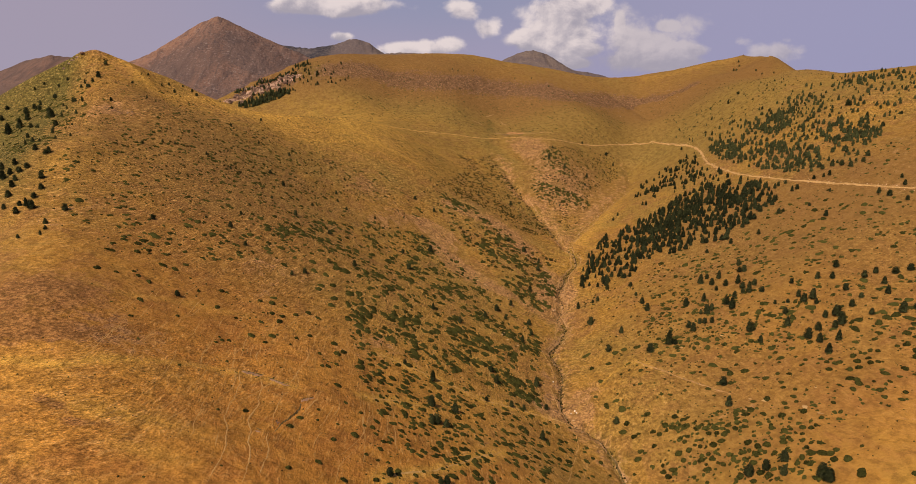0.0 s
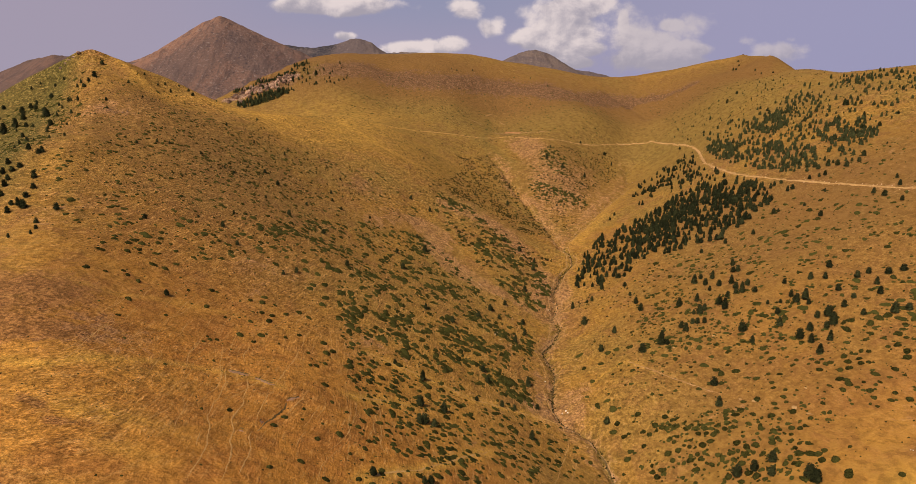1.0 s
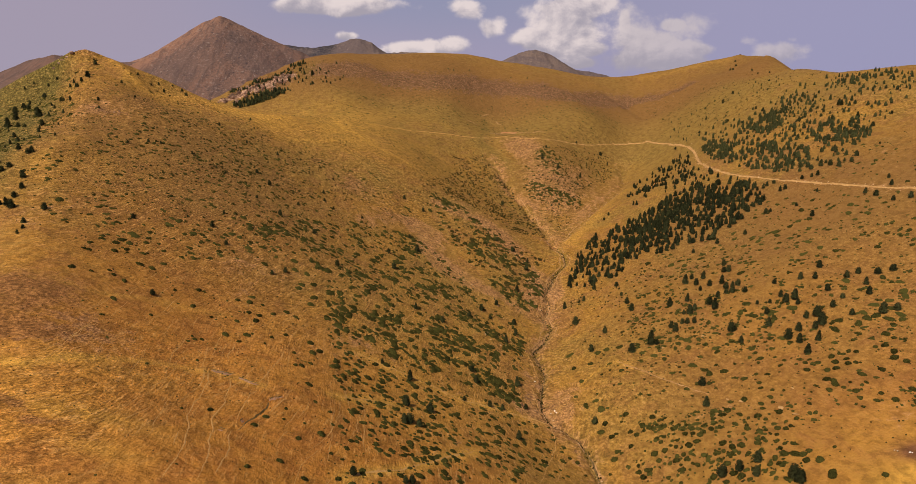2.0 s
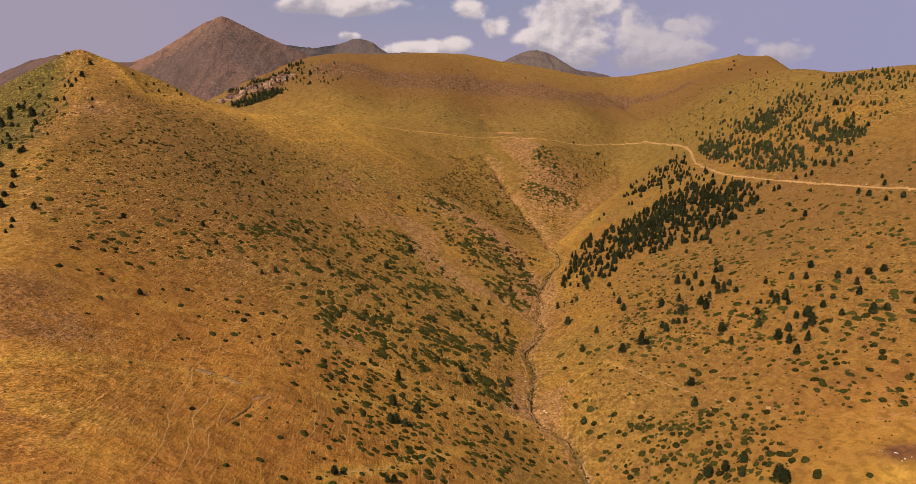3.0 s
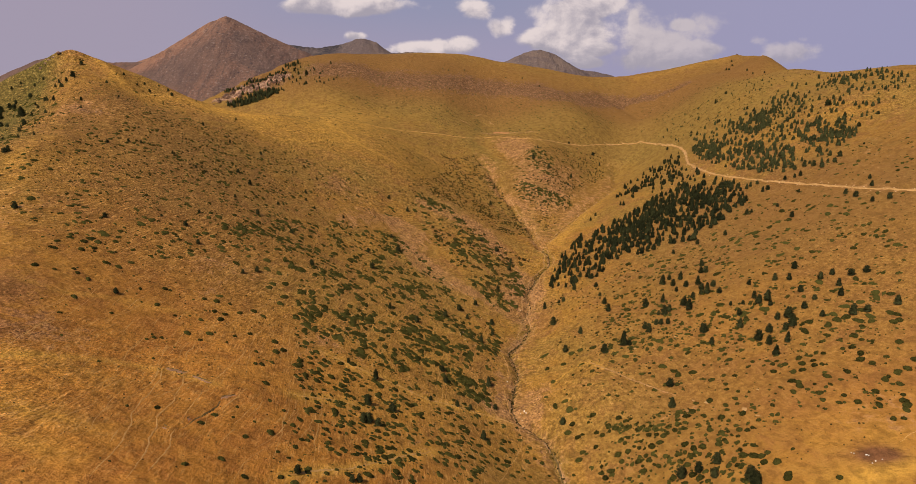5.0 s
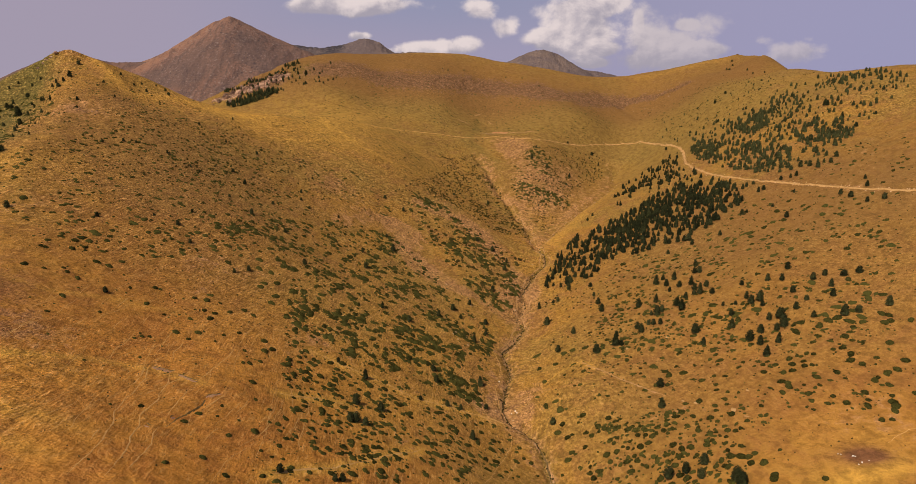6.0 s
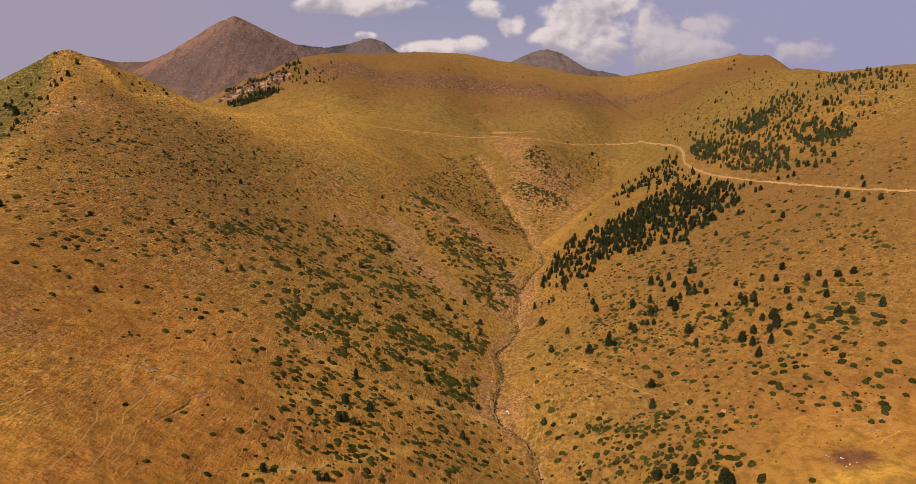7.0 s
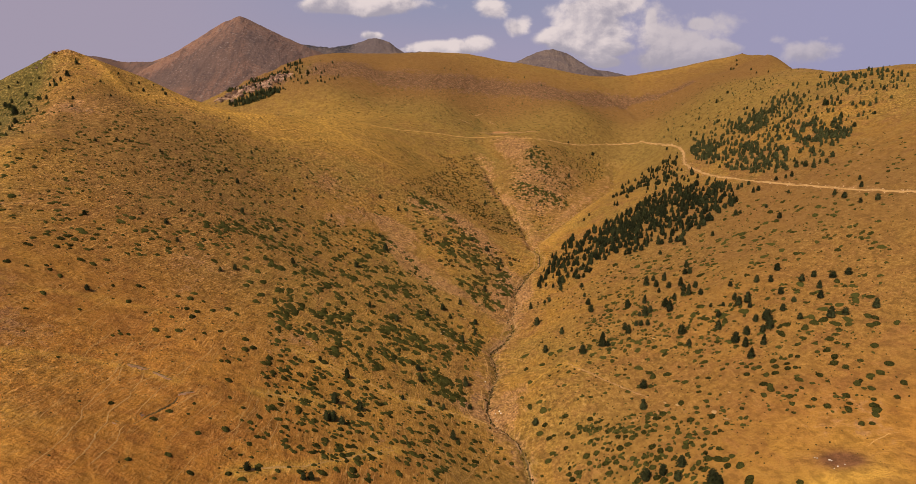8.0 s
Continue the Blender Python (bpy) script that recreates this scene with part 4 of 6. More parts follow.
RED_SCREE = mountain_material("red_brown_scree", (0.185, 0.104, 0.076), (0.140, 0.087, 0.071), (0.092, 0.061, 0.055))
GREY_SCREE = mountain_material("grey_brown_scree", (0.17, 0.12, 0.10), (0.13, 0.095, 0.09), (0.10, 0.075, 0.075))
build_mountain([[(-1880, 3300, 180), (-1677, 3300, 216), (-1535, 3300, 266), (-1408, 3300, 330), (-1265, 3300, 412), (-1173, 3300, 446), (-1103, 3300, 418), (-1018, 3300, 374), (-874, 3300, 311), (-744, 3300, 258), (-500, 3320, 170)],
                [(-1173, 3300, 446), (-1290, 3180, 350), (-1400, 3060, 265), (-1500, 2940, 190)], [(-1103, 3300, 418), (-960, 3120, 280), (-880, 2960, 170)]],
               0.62, (-2150, -250, 2480, 3700), RED_SCREE, 7, 0.95, 3, "red-brown pyramid peak with scree and grey crags", 1.0)
build_mountain([[(-2117, 2900, 138), (-2006, 2900, 185), (-1888, 2900, 229), (-1773, 2900, 251), (-1700, 2920, 245), (-1632, 3000, 222), (-1490, 3050, 226), (-1400, 3100, 220)]],
               0.5, (-2500, -1250, 2350, 3300), RED_SCREE, 5, 0.3, 13, "rounded brown mountain with thin grass and scree")
build_mountain([[(-1100, 3700, 330), (-984, 3700, 325), (-919, 3700, 319), (-822, 3700, 310), (-756, 3700, 325), (-658, 3700, 337), (-608, 3700, 354), (-559, 3700, 361), (-511, 3700, 349), (-464, 3700, 318), (-425, 3700, 288), (-367, 3700, 292), (-302, 3700, 289), (-172, 3700, 280), (23, 3700, 252)]],
               0.6, (-1300, 200, 3200, 4100), GREY_SCREE, 12, 1.0, 23, "grey rocky summit ridge with dark broken crags", dark=(-1080, -690))
build_mountain([[(23, 3500, 170), (226, 3500, 242), (311, 3500, 280), (393, 3500, 297), (464, 3500, 276), (533, 3500, 236), (611, 3500, 194), (701, 3500, 180), (791, 3500, 160), (950, 3500, 129)],
                [(393, 3500, 297), (480, 3380, 210), (560, 3260, 130)]],
               0.6, (-250, 1250, 2900, 3900), GREY_SCREE, 7, 0.6, 33, "rounded grey-brown peak with pale scree streaks")

# ---------------------------------------------------------------- pines and junipers
def mesh_from(name, verts, faces, mat, soft=False):
    me = bpy.data.meshes.new(name)
    me.from_pydata([tuple(v) for v in verts], [], faces)
    me.polygons.foreach_set("use_smooth", [soft] * len(me.polygons))
    me.materials.append(mat)
    me.update()
    return me


def sprays(rng, centres, ways, sizes, flat=0.35):
    """Tufts of needles: each a bent, tapering lozenge with a keel, set at a centre and pointing along its way."""
    verts, faces = [], []
    for c, w, s in zip(centres, ways, sizes):
        w = Vector(w).normalized()
        a = w.orthogonal().normalized()
        a.rotate(Matrix.Rotation(rng.uniform(0, 6.283), 3, w))
        b = w.cross(a)
        c = Vector(c)
        k = len(verts)
        verts += [c - w * s * 0.55, c + a * s * 0.42 + w * s * 0.05, c - a * s * 0.42 + w * s * rng.uniform(-0.1, 0.15), c + w * s * rng.uniform(0.45, 0.8) - b * s * 0.15, c + b * s * flat]
        faces += [(k, k + 1, k + 4), (k + 1, k + 3, k + 4), (k + 3, k + 2, k + 4), (k + 2, k, k + 4)]
    return verts, faces


def pine_crown(seed, count, slim, blunt):
    """A crown one unit high: whorls of tufts that shorten towards the tip, with gaps."""
    rng = random.Random(seed)
    centres, ways, sizes = [], [], []
    gaps = [(rng.uniform(0, 6.283), rng.uniform(0.1, 0.8)) for _ in range(5)]
    for i in range(count):
        h = 1 - (1 - rng.random()) ** (0.62 if blunt < 0.5 else 0.75)
        h = 0.06 + 0.92 * (1 - h)
        wide = slim * (((1 - h) ** (0.95 - 0.5 * blunt)) * (0.80 + 0.5 * blunt * h)) + 0.015
        wide *= min(1.0, 0.55 + h * 3.5)
        a = rng.uniform(0, 6.283)
        wide *= 0.88 + 0.12 * math.sin(3 * a + seed) + 0.08 * math.sin(7 * a + h * 30 + seed)
        if any(abs(h - gh) < 0.06 and math.cos(a - ga) > 0.7 for ga, gh in gaps):
            wide *= 0.55
        r = wide * math.sqrt(rng.uniform(0.35, 1.0))
        centres.append((r * math.cos(a), r * math.sin(a), h))
        ways.append((math.cos(a), math.sin(a), rng.uniform(-0.35, 0.55) + 0.8 * h))
        sizes.append(rng.uniform(0.06, 0.12) * (1.15 - 0.5 * h))
    v, f = sprays(rng, centres, ways, sizes)
    k = len(v)
    for j in range(5):
        h = 0.10 + 0.16 * j
        r = slim * 0.74 * (1 - h) ** (0.9 - 0.4 * blunt)
        for a in range(8):
            q = a * 0.785 + 0.4 * j
            v.append((r * rng.uniform(0.7, 1.15) * math.cos(q), r * rng.uniform(0.7, 1.15) * math.sin(q), h))
    v.append((0, 0, 0.95))
    for j in range(4):
        for a in range(8):
            f.append((k + j * 8 + a, k + j * 8 + (a + 1) % 8, k + j * 8 + 8 + (a + 1) % 8, k + j * 8 + 8 + a))
    f += [(k + 32 + a, k + 32 + (a + 1) % 8, k + 40) for a in range(8)]
    return v, f


def pine_trunk(seed):
    """A tapered, slightly bent trunk one unit high with a flare at its foot and a few limbs."""
    rng = random.Random(seed)
    v, f = [], []
    bend = rng.uniform(-0.03, 0.03)
    rings = [(-0.06, 0.040), (0.02, 0.030), (0.12, 0.024), (0.35, 0.018), (0.65, 0.011), (0.9, 0.004)]
    for h, r in rings:
        for a in range(7):
            q = a * 0.8976
            v.append((r * math.cos(q) + bend * math.sin(h * 3), r * math.sin(q), h))
    for j in range(len(rings) - 1):
        for a in range(7):
            f.append((j * 7 + a, j * 7 + (a + 1) % 7, j * 7 + 7 + (a + 1) % 7, j * 7 + 7 + a))
    for n in range(9):
        h, q, long = rng.uniform(0.1, 0.7), rng.uniform(0, 6.283), rng.uniform(0.1, 0.2)
        k = len(v)
        e = Vector((math.cos(q), math.sin(q), 0.25))
        s = Vector((-math.sin(q), math.cos(q), 0)) * 0.008
        u = Vector((0, 0, 0.009))
        o = Vector((bend * math.sin(h * 3), 0, h))
        v += [o + s, o - s, o + u, o + e * long]
        f += [(k, k + 1, k + 3), (k + 1, k + 2, k + 3), (k + 2, k, k + 3)]
    return v, f


def shrub_shape(seed, count, high):
    """A low juniper mat about two units wide: overlapping lobes covered in short tufts."""
    rng = random.Random(seed)
    lobes = [(0, 0, 0.82, high)] + [(rng.uniform(-0.45, 0.45), rng.uniform(-0.45, 0.45), rng.uniform(0.35, 0.55), high * rng.uniform(0.7, 1.0)) for _ in range(rng.randint(3, 5))]
    centres, ways, sizes = [], [], []
    v, f = [], []
    for lx, ly, lr, lh in lobes:
        k = len(v)
        for j, (g, hh) in enumerate(((1.0, -0.35), (0.92, 0.35), (0.6, 0.72), (0.0, 0.88))):
            for a in range(9 if g else 1):
                q = a * 0.698 + j * 0.3
                jit = rng.uniform(0.85, 1.12)
                v.append((lx + lr * g * jit * math.cos(q), ly + lr * g * jit * math.sin(q), lh * hh * rng.uniform(0.9, 1.08) if hh > 0 else -0.35))
        for j in range(2):
            for a in range(9):
                f.append((k + j * 9 + a, k + j * 9 + (a + 1) % 9, k + j * 9 + 9 + (a + 1) % 9, k + j * 9 + 9 + a))
        f += [(k + 18 + a, k + 18 + (a + 1) % 9, k + 27) for a in range(9)]
        for _ in range(int(count * lr)):
            q, e = rng.uniform(0, 6.283), math.asin(rng.uniform(0.02, 1.0))
            r = rng.uniform(0.86, 1.06)
            centres.append((lx + lr * r * math.cos(q) * math.cos(e), ly + lr * r * math.sin(q) * math.cos(e), lh * r * math.sin(e)))
            ways.append((math.cos(q) * math.cos(e), math.sin(q) * math.cos(e), 0.35 + math.sin(e)))
            sizes.append(rng.uniform(0.06, 0.13))
    v2, f2 = sprays(rng, centres, ways, sizes)
    k = len(v)
    return v + v2, f + [tuple(i + k for i in q) for q in f2]


def joined(name, shapes, mat, spots, soft=False):
    """Many plants in one mesh: spots are (variant, matrix)."""
    vs, ls, starts, total, nloop = [], [], [], 0, 0
    ready = []
    for v, f in shapes:
        ready.append((np.array([tuple(p) for p in v]), np.array([i for q in f for i in q]), np.array([len(q) for q in f])))
    sizes = []
    for which, m in spots:
        v, l, n = ready[which]
        mm = np.array(m)
        vs.append(v @ mm[:3, :3].T + mm[:3, 3])
        ls.append(l + total)
        sizes.append(n)
        total += len(v)
    verts, loops, counts = np.concatenate(vs), np.concatenate(ls), np.concatenate(sizes)
    me = bpy.data.meshes.new(name)
    me.vertices.add(len(verts))
    me.vertices.foreach_set("co", verts.astype(np.float32).ravel())
    me.loops.add(len(loops))
    me.loops.foreach_set("vertex_index", loops.astype(np.int32))
    me.polygons.add(len(counts))
    me.polygons.foreach_set("loop_start", np.r_[0, np.cumsum(counts)[:-1]].astype(np.int32))
    me.polygons.foreach_set("use_smooth", np.full(len(counts), soft))
    me.update(calc_edges=True)
    me.validate()
    me.materials.append(mat)
    return new(name, me)


def spot(x, y, z, size, turn, squash=(1, 1, 1), lean=0.0):
    return Matrix.LocRotScale((x, y, z), Euler((lean, lean * 0.5, turn)), (size * squash[0], size * squash[1], size * squash[2]))


def inside(x, y, poly):
    hit, j = np.zeros(len(x), bool), len(poly) - 1
    for i in range(len(poly)):
        (xi, yi), (xj, yj) = poly[i], poly[j]
        hit ^= ((yi > y) != (yj > y)) & (x < (xj - xi) * (y - yi) / (yj - yi + 1e-9) + xi)
        j = i
    return hit


def lies(x, y):
    """Turns that lay a mat flush with the slope at each point."""
    x, y = np.asarray(x, float), np.asarray(y, float)
    gx, gy = (land(x + 1.5, y) - land(x - 1.5, y)) / 3, (land(x, y + 1.5) - land(x, y - 1.5)) / 3
    return [Vector((0, 0, 1)).rotation_difference(Vector((-a, -b, 1)).normalized()).to_matrix().to_4x4() for a, b in zip(gx, gy)]


# Single pines: (east, north, height)
PINES_EAST_SLOPE = [(213.9, 346.7, 5.8), (200.4, 340.1, 5.1), (206.1, 335.9, 5), (218.4, 327.9, 4.4), (224.8, 329.1, 4.7), (231.5, 323, 4.7), (238.2, 322, 4.4), (222, 316.8, 5.5), (218.8, 308.4, 4.8), (215.7, 291.3, 6.4), (221.5, 290.3, 4.1), (234.4, 289.1, 5.3), (205.8, 322, 4.3), (201, 307.6, 4.7), (207.9, 311.8, 3.3), (190.5, 324.9, 7.9), (186.3, 325.5, 6.4), (185.8, 330.5, 4.9), (190, 320.1, 3.6), (188.4, 308, 4.1), (175, 321.7, 4.8), (172.1, 312.3, 5.8), (179.7, 329.1, 2.7), (174.1, 331.5, 3), (187.9, 342.9, 3.5), (173.3, 345.8, 4.4), (173.1, 355.5, 4.2), (167.9, 350.2, 7.3), (167, 356.7, 4.8), (167.3, 364, 6.2)]
PINES_EAST_SLOPE_B = [(177.3, 387.6, 5.2), (175.9, 376.3, 5), (173.6, 377.8, 4.4), (162, 379.1, 5.7), (161.7, 367.5, 4.9), (156.1, 374.4, 5), (157, 384.9, 4.4), (152.1, 381.5, 7.4), (155.8, 365.9, 3.9), (155, 348.5, 6.6), (156, 343, 7.1), (160.8, 351.9, 4.7), (165.4, 351.9, 3.5), (146, 359.3, 6.4), (146.6, 348.5, 5.6), (143.7, 347.3, 6.2), (141, 348.8, 4), (137.1, 362.7, 6.1), (142.8, 336.6, 3.9), (139.6, 338.8, 4.3), (137.2, 340.1, 3.7), (131.1, 339.6, 4.6), (120, 327.6, 3.8), (117.9, 374.9, 5.6), (118, 386.5, 6), (182, 301.7, 5.2), (192.9, 306.4, 6.4), (191.5, 299.1, 7.2), (188.2, 298.4, 4.3), (204.3, 296.7, 3.8)]
PINES_EAST_SLOPE_C = [(275.8, 386.4, 4.1), (273.1, 399, 4.5), (271.4, 407.2, 4.6), (282.9, 381.7, 4.8), (238.9, 406.3, 5.9), (222.2, 434.2, 5.8), (225.3, 434.1, 3.9), (202.6, 418.7, 5.6), (170.4, 421.8, 4.8), (185.7, 421.6, 5.2), (255.4, 434, 3.2), (239.2, 427.5, 3.9), (155.7, 318.1, 6.4), (156.2, 306.7, 5.1), (175.7, 298.8, 6.8), (178.4, 293, 5.4), (185.1, 289, 5.9), (177.2, 282.6, 5.8), (117.2, 329.4, 9.2), (106.2, 327.2, 6.4), (132, 334.8, 6), (128.5, 282.3, 4.8), (124.9, 266.4, 5.9), (116.8, 225.1, 6.2), (122.9, 224.3, 5.3), (127, 218.6, 4.8), (137.1, 210.7, 6.7), (137.9, 207.9, 6.2), (130.3, 225.1, 5.1)]
PINES_WEST_SLOPE = [(-182.5, 291.4, 4.3), (-182.6, 276.1, 3.9), (-178.8, 269.6, 2.7), (-151.9, 310.9, 3.8), (-122, 333.8, 4.2), (-110.3, 320.9, 3.7), (-122.5, 353.7, 3.4), (-101.1, 389.3, 4.7), (-116.3, 250.9, 4.1), (-79.9, 319.1, 4.2), (-84.8, 311.9, 3.8), (-80.2, 387.9, 4.6), (-117.6, 398, 3.1), (-134.4, 333.6, 2.1), (-97.9, 422.6, 3.6), (-35.6, 521.8, 4.7), (-19.7, 514.5, 5), (-60, 452.2, 3.4), (-78.8, 443.9, 3.3), (-86.5, 451.8, 3.4), (-26.7, 460.4, 4.2), (-20.1, 445.6, 7.8), (-37.8, 420.7, 4.6), (-32.1, 398.4, 4.4), (-59.7, 354.2, 4.5), (52.1, 622, 6.6), (19.3, 598.6, 3.9), (41, 508.9, 5.4), (53.3, 502.2, 5.8), (64.8, 492.8, 6.1)]
PINES_WEST_SLOPE_B = [(62.6, 479, 6), (52.3, 441, 6.3), (35.7, 408.5, 5.2), (25, 390.9, 6), (16.9, 371.9, 4.1), (46.3, 390.1, 5), (46.5, 377.4, 3.6), (39, 359.6, 5.3), (30.4, 383, 3.9), (84.6, 423.4, 7.3), (86.2, 388.8, 6.7), (104.1, 644.3, 3.7), (141, 567, 4.2), (146.5, 574.5, 4.3), (106.1, 444.9, 5.7), (105.7, 430.1, 7), (118.3, 433.4, 5.2), (121.4, 431.5, 5.2), (117.9, 415.7, 5.3), (117.6, 400.1, 4.1), (1.1, 348.1, 4.5), (-14.3, 348.2, 5.1), (96.7, 418.5, 4.7), (94, 420.6, 4.3)]
PINES_LOWER_SLOPE = [(98.7, 360.4, 5.1), (87.8, 344.8, 4.9), (19.8, 299.9, 5.1), (42.5, 315.4, 6.5), (32.6, 284.8, 3.4), (26.1, 281.4, 3.8), (-11.7, 271.3, 5.6), (-11.1, 245.3, 5.6), (-1.2, 248.3, 5.7), (-10.2, 227.2, 5.1), (-8.4, 229, 4.7), (-4.6, 229, 4.1), (38.5, 259.4, 5.6), (45.3, 295.9, 3.5), (-20.8, 171.3, 3.4), (13.6, 275.3, 2.7), (-5.5, 178, 3.2), (-3.5, 179.7, 3.5), (17.6, 309.2, 4.1), (77.7, 281.4, 4.5), (-24.8, 274.8, 2.9)]
PINES_HILL = [(-208.5, 318.1, 5.7), (-203.2, 308.2, 4.3), (-257.3, 414.8, 5.2), (-273.3, 436.7, 8.4), (-267.3, 454.6, 5.2), (-266.8, 490.3, 6.8), (-267.3, 482.8, 4.9), (-265.9, 474.4, 4.4), (-269.7, 508.4, 5.1), (-244.7, 495.6, 3.6), (-242.7, 518.2, 3.2), (-231.9, 515.7, 3.2), (-229.4, 522.9, 3.2), (-222.4, 515.5, 4.1), (-223.5, 534.6, 2.3), (-216.3, 534.6, 3.3), (-208.1, 522.5, 4.1), (-198.8, 547, 2.4), (-235.8, 445.1, 3.7), (-229.9, 433.8, 3.2), (-222.6, 469.2, 2.5), (-171, 488.3, 3.8), (-161.2, 531.1, 3.1), (-188.2, 410.4, 3.3), (-195.8, 399.5, 2.9), (-163.9, 417.7, 3.3), (-182, 414.2, 2.6), (-148.2, 479.1, 3.3), (-128.1, 486.9, 3.7), (-141.3, 412.3, 2.5)]
PINES_HILL_B = [(-147.4, 413.6, 2.9), (-118.6, 429.8, 4.7), (-129.4, 438.9, 4.5), (-218.9, 343.4, 4.7), (-301.3, 497, 3.3), (-295, 498.6, 3.3), (-226.6, 377.7, 2.9), (-320.6, 498.4, 3.4), (-314.6, 501, 2.9), (-256.3, 413.3, 5), (-271, 434.5, 7.3), (-279.4, 424.2, 5.3), (-294.1, 435, 11), (-297.7, 428.4, 11), (-296.7, 448.4, 8.6), (-311.4, 470.1, 7.6), (-308.3, 475.8, 6.3), (-302.3, 471.6, 4.9), (-333, 482.1, 5.1), (-326.4, 465.2, 6.3), (-231.6, 333.9, 5.5), (-222.4, 329, 4.1), (-238.2, 333.1, 6.6), (-228.8, 325.1, 5.4), (-224.4, 325.7, 4.7), (-230.8, 322.1, 6.4), (-219.4, 311.5, 5.2), (-221.5, 317.4, 4.3), (-216.3, 303.3, 5.4), (-201.9, 300.1, 4.1)]
PINES_HILL_C = [(-227.6, 346, 4.6), (-220, 342, 4.2), (-201.5, 293.3, 6.3), (-197.4, 290.7, 5.7), (-204.8, 293.6, 4), (-211.7, 292.6, 4.1), (-202.7, 287.1, 4.5), (-177.2, 263.3, 2.8), (-185.7, 261.6, 2.6)]
PINES_HEAD = [(152.1, 788.1, 5.1), (110.3, 750.9, 4.8), (103.5, 728.9, 10), (119.9, 716.8, 8.1), (145.1, 716.4, 8.2), (187.3, 771.7, 6.3), (181.3, 786.4, 5.8), (139.2, 694.9, 4.5), (106.9, 963.6, 3.8), (129.8, 942.9, 3.8), (-0.1, 946.7, 3.8), (-8, 945.4, 3), (82.9, 963.8, 3.1), (22.4, 959.2, 3), (-162.1, 845.9, 4.8), (-156.6, 843.1, 4.1), (-164.9, 855.2, 4.2), (-184.5, 866.3, 9.2), (-180.1, 845.4, 6.9), (-88.2, 493.7, 2.9), (-89.6, 463.9, 3.9)]
PINES_EAST_RIM = [(317.7, 769.1, 7.2), (333.5, 781.2, 4.7), (406.5, 958.1, 4.1), (399.7, 951.4, 4.9), (397.1, 954, 4.9), (398.3, 885.4, 3.8), (397.9, 866, 3.7), (408.4, 855.9, 3.7), (409.4, 969.7, 4.1), (302.2, 710.8, 4.3), (281.3, 735.1, 4.3), (269.3, 750, 4.4), (257.5, 740, 5), (330.6, 734.4, 3.2), (324.5, 695.9, 4.8), (324.1, 678, 6.5), (288.9, 413.6, 4.7), (284.9, 403.8, 5), (270.8, 406.4, 5), (288.3, 454.7, 5), (314, 466.7, 2.6), (295.1, 461.3, 7.3), (331.8, 506.5, 6.1), (350.1, 514.4, 3.9), (334.6, 532.4, 7.8), (278.7, 463.5, 7.2), (275.1, 469.3, 7.7), (280.3, 456, 6.3), (263.3, 457.8, 4.1), (258.5, 461.5, 5)]
PINES_EAST_RIM_B = [(266.6, 456.5, 5.4), (245.4, 457.7, 5.7), (244.6, 473.9, 4.2), (273.2, 399.6, 4.2), (255.2, 433.5, 2.8), (338.7, 568.7, 8.3), (339.7, 566.1, 6.2), (324, 513.9, 4.7)]
PINE_LISTS = [PINES_EAST_SLOPE, PINES_EAST_SLOPE_B, PINES_EAST_SLOPE_C, PINES_WEST_SLOPE, PINES_WEST_SLOPE_B, PINES_LOWER_SLOPE, PINES_HILL, PINES_HILL_B, PINES_HILL_C, PINES_HEAD, PINES_EAST_RIM, PINES_EAST_RIM_B]


PINE_FORMS = [(0.38, 0.6), (0.42, 0.75), (0.40, 0.9), (0.46, 0.95), (0.36, 0.45), (0.50, 1.0)]
CROWNS = [pine_crown(40 + n, 330, slim, blunt) for n, (slim, blunt) in enumerate(PINE_FORMS)]
SMALL_CROWNS = [pine_crown(70 + n, 62, slim, blunt) for n, (slim, blunt) in enumerate(PINE_FORMS)]


def build_pines():
    kinds = []
    for n, (v, f) in enumerate(CROWNS):
        tree = new("pine_tree")
        trunk = new("trunk", mesh_from("trunk", *pine_trunk(90 + n), BARK))
        crown = new("crown", mesh_from("crown", v, f, PINE))
        trunk.parent, crown.parent = tree, tree
        word = "slender conical" if PINE_FORMS[n][1] < 0.5 else "broad rounded"
        tagged(tree, f"dark green {word} mountain pine on dry grass", "tree", group="pines on the slopes")
        kinds.append(tree)
    rng = random.Random(8)
    rows = [row for part_list in PINE_LISTS for row in part_list]
    ground_z = land(np.array([r[0] for r in rows]), np.array([r[1] for r in rows]))
    first = {}
    for (x, y, h), z in zip(rows, ground_z):
        h *= 0.82 if y > 400 or x < -60 else 1.0
        n = rng.choice((0, 1, 2, 4)) if h > 5.0 else rng.choice((1, 2, 3, 3, 5))
        wide = rng.uniform(0.80, 1.05) * (1.1 if y < 330 else 1.0)
        m = spot(x, y, float(z) - 0.05 * h, h * 1.08, rng.uniform(0, 6.283), (wide, wide * rng.uniform(0.9, 1.1), rng.uniform(0.72, 0.92)), rng.uniform(-0.05, 0.05))
        if n in first:
            copy_thing(kinds[n], m)
        else:
            first[n] = m
    for n, m in first.items():
        kinds[n].matrix_basis = m


build_pines()

